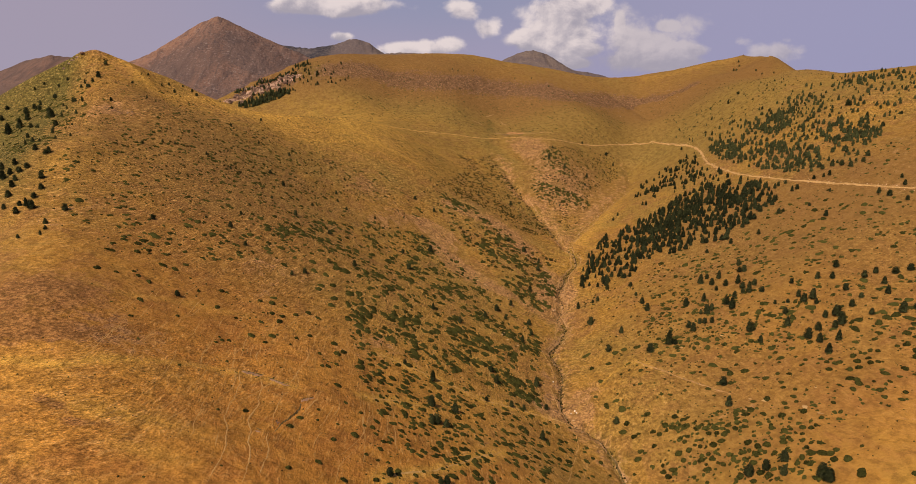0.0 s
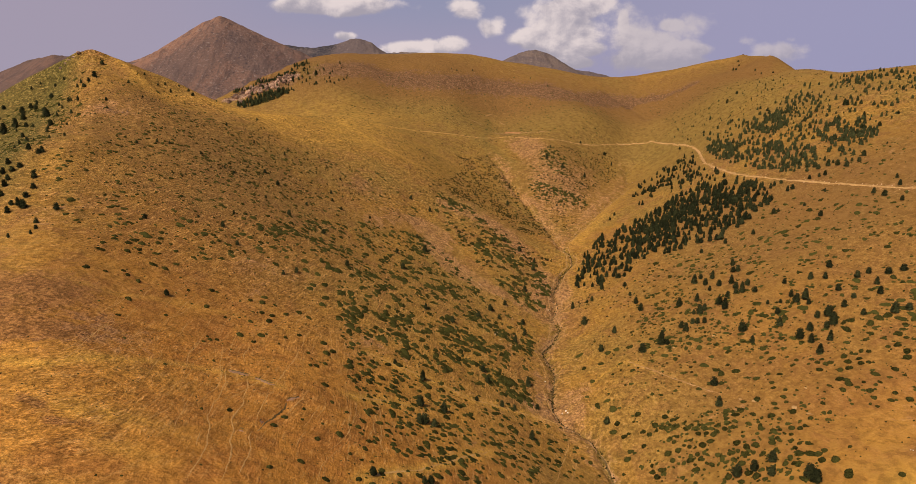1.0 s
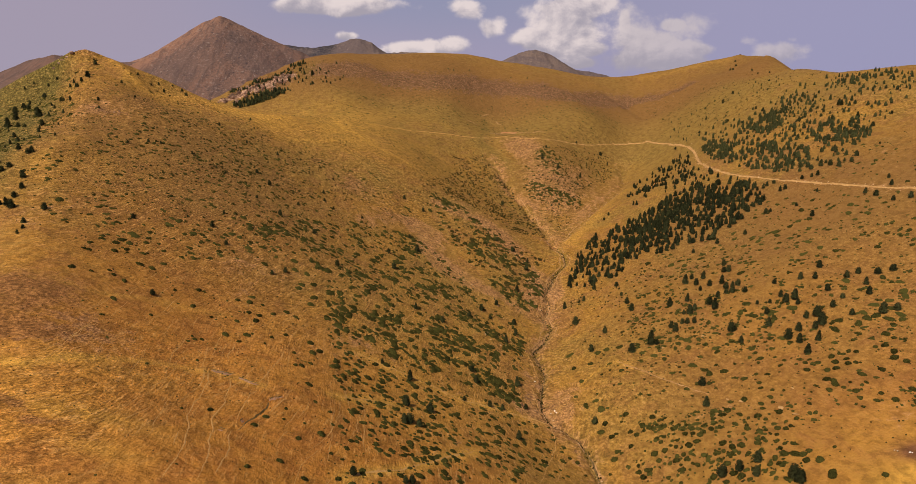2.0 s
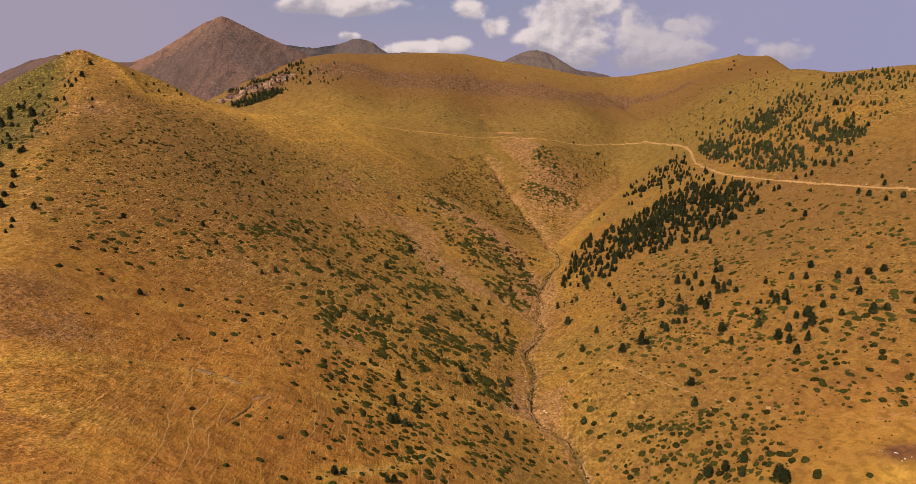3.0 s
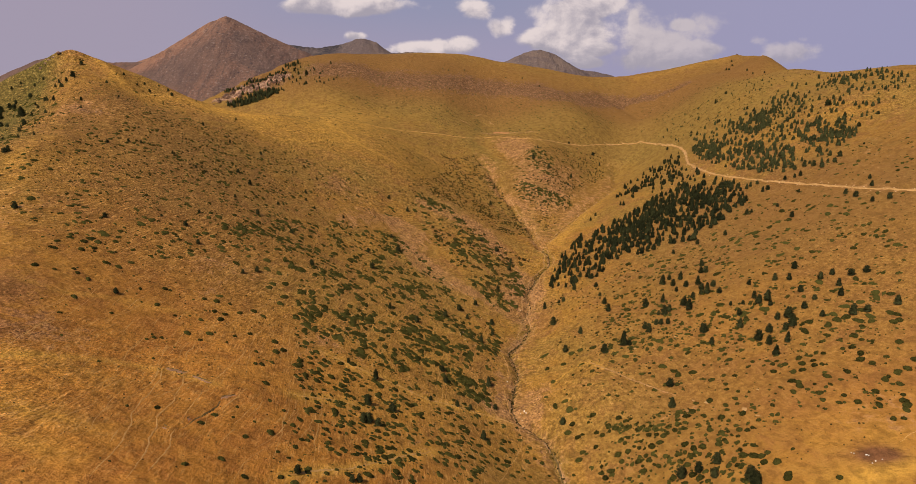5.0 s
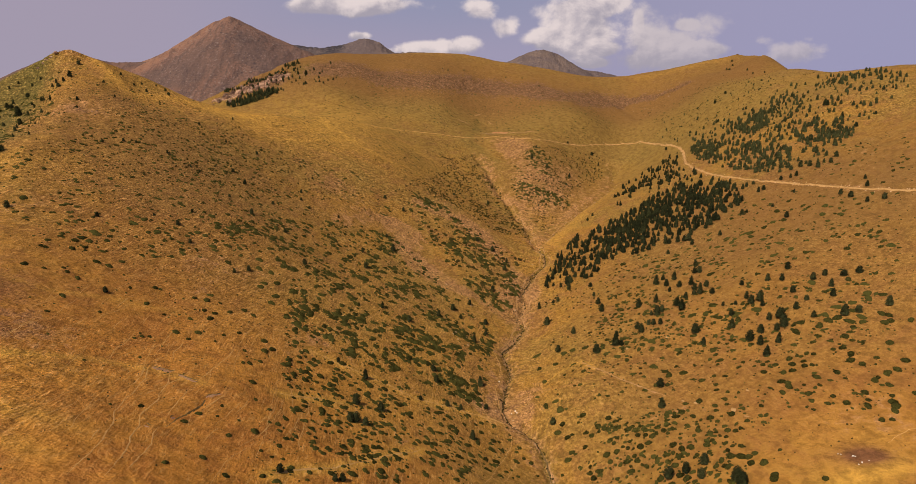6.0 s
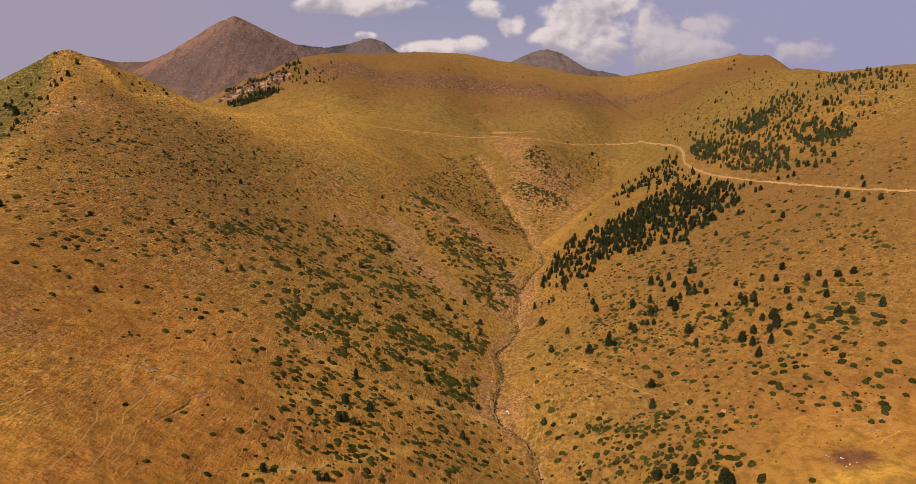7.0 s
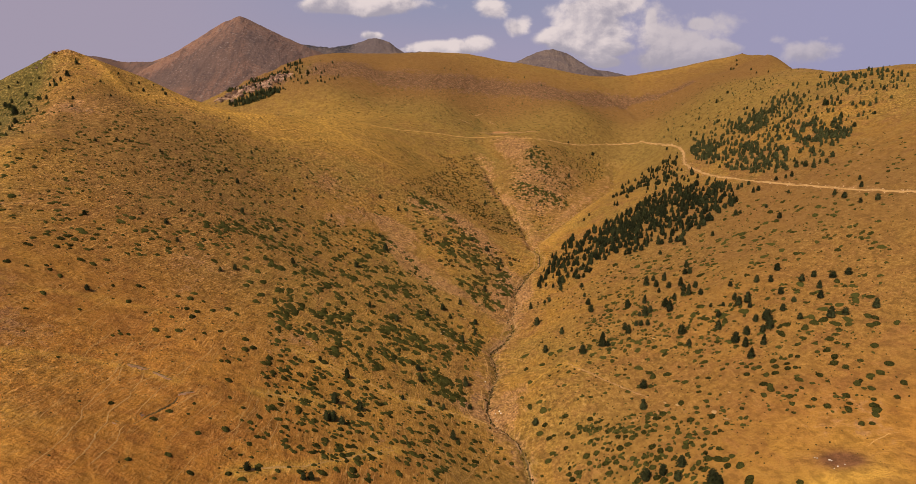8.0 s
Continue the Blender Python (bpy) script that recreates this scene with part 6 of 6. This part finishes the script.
def mat_spot(rng, x, y, z, turn, width):
    squash = Matrix.Diagonal((width / 2 * rng.uniform(0.85, 1.15), width / 2 * rng.uniform(0.7, 1.0), width / 2 * min(1.5, 2.3 / width ** 0.5), 1))
    return Matrix.Translation((x, y, z - 0.06 * width)) @ turn @ Matrix.Rotation(rng.uniform(0, 6.283), 4, "Z") @ squash


def build_junipers():
    rng = random.Random(21)
    rows = sorted((row for part_list in JUNIPER_LISTS for row in part_list), key=lambda r: r[1])
    x, y = np.array([r[0] for r in rows]), np.array([r[1] for r in rows])
    z, turns = land(x, y), lies(x, y)
    kinds = [new("juniper_shrub", mesh_from("juniper_shrub", v, f, JUNIPER, True)) for v, f in MATS]
    for ob in kinds:
        tagged(ob, "low spreading olive green juniper mat in dry grass", "shrub", group="junipers on the slopes")
    first, rest = {}, []
    for (px, py, w), pz, turn in zip(rows, z, turns):
        n, m = rng.randrange(6), mat_spot(rng, px, py, float(pz), turn, min(w * (0.98 if px < 60 else 0.86), 4.6))
        if len(first) and sum(first.values()) >= 290:
            rest.append((n, m))
        elif first.get(n):
            copy_thing(kinds[n], m @ Matrix.Diagonal((*kinds[n].scale, 1)).inverted())
            first[n] += 1
        else:
            first[n] = 1
            kinds[n].matrix_basis = m
    return rest


# outlines in plan, how many, widths, gathering
THICKETS = [
    ([(-61, 325), (-58, 346), (-41, 366), (-21, 388), (6, 405), (26, 406), (46, 390), (52, 375), (42, 296), (21, 295), (2, 293), (-15, 281), (-35, 291), (-50, 275)], 1180, 0.8, 4.8, 0.85),
    ([(-83, 415), (-56, 455), (-22, 466), (4, 446), (33, 404), (26, 406), (6, 405), (-21, 388), (-41, 366), (-64, 337), (-110, 350)], 880, 0.7, 4.2, 0.8),
    ([(-21, 554), (8, 557), (39, 520), (59, 499), (70, 482), (76, 457), (66, 426), (51, 416), (37, 433), (11, 467), (-11, 502)], 520, 1.0, 5.4, 0.85),
    ([(87, 729), (119, 757), (163, 788), (198, 790), (187, 744), (150, 698), (131, 644), (95, 649), (75, 673)], 300, 0.8, 2.6, 0.8),
    ([(96, 743), (109, 757), (124, 747), (133, 724), (122, 702), (106, 704), (96, 717)], 150, 1.0, 4.0, 0.5),
    ([(75, 676), (88, 682), (112, 671), (134, 670), (138, 654), (110, 646), (83, 653)], 230, 1.0, 4.0, 0.5),
    ([(-192, 298), (-219, 330), (-210, 360), (-209, 428), (-204, 488), (-157, 493), (-115, 510), (-92, 455), (-82, 330), (-150, 262)], 1150, 0.7, 3.0, 0.6),
    ([(-152, 380), (-150, 470), (-120, 535), (-40, 545), (-20, 500), (-60, 460), (-85, 415), (-110, 350)], 240, 0.8, 3.2, 0.6),
    ([(-257, 409), (-276, 488), (-273, 513), (-226, 521), (-176, 524), (-151, 534), (-164, 460), (-203, 433), (-215, 380)], 420, 0.6, 2.0, 0.4),
    ([(-48, 270), (-20, 276), (21, 282), (59, 287), (63, 255), (58, 236), (-22, 164)], 420, 0.7, 3.4, 0.6),
    ([(110, 354), (116, 382), (154, 406), (202, 429), (227, 392), (254, 386), (267, 337), (221, 261), (118, 324)], 560, 0.7, 3.0, 0.6),
    ([(112, 362), (230, 275), (203, 230), (177, 236), (156, 234), (136, 209), (87, 239), (80, 300)], 520, 0.6, 2.6, 0.6),
    ([(112, 362), (137, 385), (183, 326), (177, 292), (140, 305), (107, 328)], 230, 0.9, 3.2, 0.7),
    ([(95, 272), (131, 262), (148, 225), (139, 206), (99, 232)], 200, 0.9, 3.0, 0.7),
    ([(-52, 285), (-29, 308), (14, 302), (54, 268), (40, 218), (6, 188), (-31, 214)], 330, 0.8, 3.4, 0.7),
    ([(235, 467), (292, 380), (261, 327), (243, 366), (200, 402)], 110, 1.0, 3.6, 0.4),
    ([(129, 446), (163, 438), (193, 426), (229, 451), (235, 432), (210, 404), (166, 393), (124, 379), (116, 382)], 130, 0.9, 3.0, 0.4),
    ([(-60, 640), (-20, 560), (40, 560), (70, 600), (75, 640), (50, 690), (0, 700)], 330, 0.8, 2.6, 0.7),
    ([(-140, 760), (60, 800), (160, 800), (230, 860), (180, 930), (-100, 900)], 620, 0.8, 2.6, 0.7),
    ([(-150, 250), (-120, 200), (-70, 190), (-40, 235), (-55, 270), (-90, 300)], 70, 0.4, 1.6, 0.3),
    ([(250, 440), (285, 395), (330, 420), (345, 480), (300, 480)], 90, 0.8, 3.0, 0.3),
    ([(245, 560), (320, 640), (380, 700), (390, 560), (330, 505), (285, 470)], 240, 0.7, 2.4, 0.4),
    ([(260, 720), (290, 690), (370, 720), (380, 860), (300, 880), (250, 840)], 300, 0.8, 2.4, 0.6),
    ([(-290, 400), (-330, 480), (-280, 500), (-240, 420), (-225, 350), (-260, 330)], 420, 0.8, 3.4, 0.5),
]


# dwarf shrubs and dark tussocks, knee high and less: outlines in plan, how many, widths, gathering
DWARF = [
    ([(-225, 300), (-262, 420), (-285, 500), (-160, 530), (-60, 560), (40, 530), (75, 455), (50, 300), (-40, 262), (-150, 255)], 2400, 0.35, 1.2, 0.6),
    ([(-160, 560), (-150, 860), (-20, 890), (120, 880), (230, 900), (230, 820), (110, 765), (60, 640), (20, 570)], 2600, 0.4, 1.5, 0.8),
    ([(-1, 710), (43, 727), (63, 681), (72, 647), (92, 590), (90, 555), (56, 545), (12, 570), (-30, 540), (6, 659)], 1500, 0.7, 2.6, 0.75),
    ([(95, 690), (120, 760), (200, 800), (185, 740), (150, 690), (130, 640), (104, 570), (90, 630)], 700, 0.6, 2.4, 0.7),
    ([(110, 380), (190, 430), (300, 470), (340, 440), (250, 270), (190, 200), (90, 230), (85, 320)], 1300, 0.3, 1.2, 0.5),
    ([(-150, 250), (-130, 160), (-60, 140), (-10, 175), (60, 240), (60, 285), (-40, 262)], 500, 0.25, 0.8, 0.5),
    ([(255, 900), (300, 700), (390, 720), (440, 650), (480, 700), (380, 900), (320, 950)], 500, 0.5, 1.8, 0.6),
    ([(-205, 408), (-154, 520), (-74, 538), (-50, 505), (-118, 407), (-173, 356)], 500, 0.8, 2.0, 0.6),
    ([(98, 473), (126, 508), (152, 401), (142, 332), (123, 296), (88, 313), (82, 387)], 420, 0.5, 2.0, 0.6),
    ([(-3, 501), (38, 531), (68, 510), (83, 505), (68, 485), (44, 492), (30, 460), (52, 478), (64, 448), (50, 427)], 130, 1.6, 4.6, 0.5),
]


def dwarf_shape(seed):
    rng = random.Random(seed)
    v, f = [], []
    for r, h in ((1.0, -0.3), (0.85, 0.38)):
        for a in range(7):
            j = rng.uniform(0.72, 1.2)
            v.append((r * j * math.cos(a * 0.8976), r * j * math.sin(a * 0.8976), h * rng.uniform(0.8, 1.25)))
    v.append((rng.uniform(-0.2, 0.2), rng.uniform(-0.2, 0.2), 0.62))
    f += [(a, (a + 1) % 7, 7 + (a + 1) % 7, 7 + a) for a in range(7)]
    f += [(7 + a, 7 + (a + 1) % 7, 14) for a in range(7)]
    return v, f


def build_dwarf_scrub():
    rng = random.Random(51)
    rows = []
    for n, (poly, count, lo, hi, clump) in enumerate(DWARF):
        rows += [(px, py, lo + (hi - lo) * rng.random() ** 1.6) for px, py in scatter(700 + n, poly, count, 0.0, clump)]
    x, y = np.array([r[0] for r in rows]), np.array([r[1] for r in rows])
    dry = (off_line(x, y, ROAD) > 3) & (off_line(x, y, STREAM) > 2)
    z, turns = land(x, y), lies(x, y)
    spots = [(rng.randrange(6), mat_spot(rng, px, py, float(pz), turn, w)) for (px, py, w), pz, turn, ok in zip(rows, z, turns, dry) if ok]
    tagged(joined("dwarf_scrub", [dwarf_shape(640 + n) for n in range(6)], DWARF_LEAF, spots), "scattered knee-high brown green dwarf shrubs in dry grass", "scrub", kind="stuff")


def build_stream_sedge():
    """Dark rushes and low growth that line the stream's channel."""
    rng, rs = random.Random(57), np.random.RandomState(57)
    q = resampled(STREAM, 0.5)
    pick = q[rs.randint(0, len(q), 420)] + rs.normal(0, 0.8, (420, 2))
    z, turns = land(pick[:, 0], pick[:, 1]), lies(pick[:, 0], pick[:, 1])
    spots = [(rng.randrange(6), mat_spot(rng, float(px), float(py), float(pz) + 0.1, turn, rng.uniform(0.35, 1.3))) for (px, py), pz, turn in zip(pick, z, turns)]
    tagged(joined("stream_sedge", [dwarf_shape(660 + n) for n in range(6)], DWARF_LEAF, spots), "dark low rushes lining the narrow stream", "rushes", kind="stuff")


def build_thickets(rest):
    rng = random.Random(33)
    rows = []
    for n, (poly, count, lo, hi, clump) in enumerate(THICKETS):
        rows += [(px, py, (lo + (hi - lo) * rng.random() ** 1.7) * 0.98) for px, py in scatter(500 + n, poly, count, 0.0, clump)]
    for px, py, w in [r for r in rows if r[2] > 2.3]:
        for _ in range(rng.randint(1, 2)):
            a, s = rng.uniform(0, 6.283), w * rng.uniform(0.35, 0.7)
            rows.append((px + 0.45 * w * math.cos(a), py + 0.45 * w * math.sin(a), s))
    x, y = np.array([r[0] for r in rows]), np.array([r[1] for r in rows])
    dry = (off_line(x, y, ROAD) > 4) & (off_line(x, y, STREAM) > 3)
    z, turns = land(x, y), lies(x, y)
    spots = [(rng.randrange(6), mat_spot(rng, px, py, float(pz), turn, w)) for (px, py, w), pz, turn, ok in zip(rows, z, turns, dry) if ok]
    tagged(joined("juniper_scrub", SMALL_MATS, JUNIPER, spots + rest, True), "scattered low olive green juniper scrub", "scrub", kind="stuff")


build_thickets(build_junipers())
build_dwarf_scrub()
build_stream_sedge()

# ---------------------------------------------------------------- rocks
def rock_shape(seed, sharp=0.35, flat=0.7):
    """A broken block about one unit across: an icosphere cut by random planes."""
    rng = random.Random(seed)
    bm = bmesh.new()
    bmesh.ops.create_icosphere(bm, subdivisions=2, radius=0.55)
    for _ in range(14):
        n = Vector((rng.uniform(-1, 1), rng.uniform(-1, 1), rng.uniform(-0.6, 1))).normalized()
        d = rng.uniform(0.20, 0.40)
        for v in bm.verts:
            over = v.co.dot(n) - d
            if over > 0:
                v.co -= n * over
    for v in bm.verts:
        v.co *= 1 + sharp * 0.2 * (noise.noise(v.co * 4 + Vector((seed, 0, 0))))
        v.co.z *= flat
    verts, faces = [tuple(v.co) for v in bm.verts], [tuple(v.index for v in f.verts) for f in bm.faces]
    bm.free()
    return verts, faces


ROCKS = [rock_shape(400 + n, 0.5, fl) for n, fl in enumerate((0.6, 0.75, 0.5, 0.85, 0.65))]
SLAB_SPOTS = [(150.5, 249.5, 3.4), (160.1, 260.3, 2.6), (142.7, 322.2, 3.2), (121.4, 322.4, 2.8), (139.3, 262.5, 3.6), (153.4, 242.8, 2.6), (134.6, 266.4, 2.4)]
STONE_SPOTS = [(171.1, 208.4, 0.8), (171.9, 207.9, 0.7), (175.0, 206.0, 0.9), (175.4, 205.5, 0.7), (173.9, 200.7, 0.7), (175.6, 201.5, 0.8), (178.2, 202.1, 0.8), (53.0, 325.3, 1.2), (58.5, 297.5, 0.9), (60.6, 298.4, 1.3), (61.1, 296.7, 0.9)]
BANK_SPOTS = [(70.9, 440.6, 2.0), (74.0, 434.8, 1.6), (74.1, 456.3, 1.8), (67.9, 427.3, 1.5), (91.4, 526.9, 2.0), (86.4, 499.5, 1.6), (36.7, 407.4, 1.4), (13.8, 428.2, 1.3), (19.2, 425.0, 1.5), (35.2, 417.7, 1.6), (39.7, 391.4, 1.2), (26.3, 355.6, 1.4), (29.4, 351.7, 1.2), (27.9, 359.8, 1.2), (35.4, 350.0, 1.4), (34.0, 359.2, 1.2), (51.1, 359.6, 1.2), (47.5, 349.9, 1.1)]
CREST_SPOTS = [(-290.1, 514.6, 3.6), (-293.1, 512.9, 4.2), (-296.2, 511.6, 3.8), (-298.3, 509.1, 3.2), (-287.7, 516.1, 2.4), (-301.5, 507.0, 2.8), (-230.1, 433.8, 1.8), (-219.4, 432.5, 1.6), (-236.6, 427.0, 1.4), (-217.7, 435.8, 1.5), (423.0, 988.0, 3.0), (436.0, 930.0, 3.4), (439.0, 926.0, 2.6)]
SCARP_SPOTS = [(-280, 834, 8), (-267, 843, 9), (-278, 859, 7), (-252, 841, 8), (-255, 859, 9), (-242, 862, 8), (-234, 871, 7), (-224, 860, 7), (-287, 826, 7), (-272, 822, 8), (-232, 851, 6), (-269, 862, 8), (-262, 850, 9), (-246, 850, 7), (-276, 846, 8), (-262, 832, 7), (-226, 868, 5), (-216, 872, 5), (-258, 870, 7), (-284, 843, 8)]


def crag_shape(seed):
    """A jagged outcrop about one unit across: cracked ribs and ledges, flat-shaded."""
    bm = bmesh.new()
    bmesh.ops.create_icosphere(bm, subdivisions=3, radius=0.5)
    shift = Vector((seed * 3.7, seed * 1.3, 0))
    for v in bm.verts:
        p = v.co.copy()
        ribs = abs(noise.noise(Vector((p.x * 5, p.y * 5, p.z * 2)) + shift))
        block = noise.cell(Vector((p.x * 6, p.y * 6, p.z * 9)) + shift)
        v.co = p * (0.95 + 0.55 * noise.noise(p * 2.4 + shift) - 0.45 * ribs + 0.16 * block)
        v.co.z = v.co.z * 0.85 + 0.05 * math.floor(v.co.z * 9) / 9
    verts, faces = [tuple(v.co) for v in bm.verts], [tuple(v.index for v in f.verts) for f in bm.faces]
    bm.free()
    return verts, faces


CRAGS = [crag_shape(450 + n) for n in range(5)]


def build_rocks(name, spots, mat, label, group, seed, sink=0.2, squash=1.0, forms=None):
    rng = random.Random(seed)
    shapes = [mesh_from(name, v, f, mat) for v, f in forms or ROCKS]
    z = land(np.array([r[0] for r in spots]), np.array([r[1] for r in spots]))
    for (x, y, size), zz in zip(spots, z):
        ob = new(name, rng.choice(shapes))
        ob.matrix_basis = spot(x, y, float(zz) + size * (0.25 - sink) * squash, size, rng.uniform(0, 6.283), (rng.uniform(0.9, 1.3), rng.uniform(0.75, 1.0), squash * rng.uniform(0.85, 1.2)), rng.uniform(-0.2, 0.2))
        tagged(ob, label, "rock", group=group)


build_rocks("rock_slab", SLAB_SPOTS, OCHRE_ROCK, "flat sandy ochre rock slab sunk in grass", "ochre slabs", 51, 0.26, 0.3)
build_rocks("stone", STONE_SPOTS, WHITE_STONE, "small bleached white stone lying on bare ground", "pale stones", 52, 0.15, 1.0)
build_rocks("boulder", BANK_SPOTS, PALE_ROCK, "pale weathered boulder beside the eroded gully", "gully boulders", 53)
build_rocks("crest_rock", CREST_SPOTS, CRAG_ROCK, "brown weathered rock on the grassy ridge", "ridge rocks", 54)
build_rocks("crag", SCARP_SPOTS, CRAG_ROCK, "ochre and pink rock outcrop on the steep scarp", "scarp crags", 55, 0.26, 1.0, CRAGS)


def build_rubble(name, lines, count, lo, hi, spread, mat, label, seed):
    """Loose stones strewn along lines, in one mesh."""
    rs = np.random.RandomState(seed)
    rng = random.Random(seed)
    q = np.concatenate([resampled(line, 1.5) for line in lines])
    pick = q[rs.randint(0, len(q), count)] + rs.normal(0, spread, (count, 2))
    z = land(pick[:, 0], pick[:, 1])
    spots = []
    for (x, y), zz in zip(pick, z):
        size = lo + (hi - lo) * rng.random() ** 2.5
        spots.append((rng.randrange(5), spot(float(x), float(y), float(zz) + 0.1 * size, size, rng.uniform(0, 6.283), (1, rng.uniform(0.7, 1), rng.uniform(0.6, 1.1)), rng.uniform(-0.3, 0.3))))
    tagged(joined(name, ROCKS, mat, spots), label, "stones", kind="stuff")


build_rubble("stream_stones", [STREAM], 330, 0.25, 1.1, 2.2, PALE_ROCK, "loose pale stones along the stream bed", 61)
build_rubble("gully_stones", [WEST_DITCH, EAST_DITCH], 330, 0.3, 1.7, 3.0, PALE_ROCK, "loose pale stones in the upper gullies", 62)
build_rubble("road_spoil", [ROAD[3:]], 650, 0.25, 1.2, 1.5, PALE_ROCK, "pale broken stone along the track's edges", 63)
build_rubble("rim_scree", [RIM, [(262, 905), (310, 945)]], 700, 0.4, 2.0, 13.0, RIM_ROCK, "brown scree stones below the grassy rim", 64)
build_rubble("scarp_stones", [[(-290, 836), (-272, 846), (-250, 858), (-232, 868), (-212, 874)]], 420, 0.8, 3.6, 7.0, CRAG_ROCK, "broken ochre stone on the steep scarp", 65)
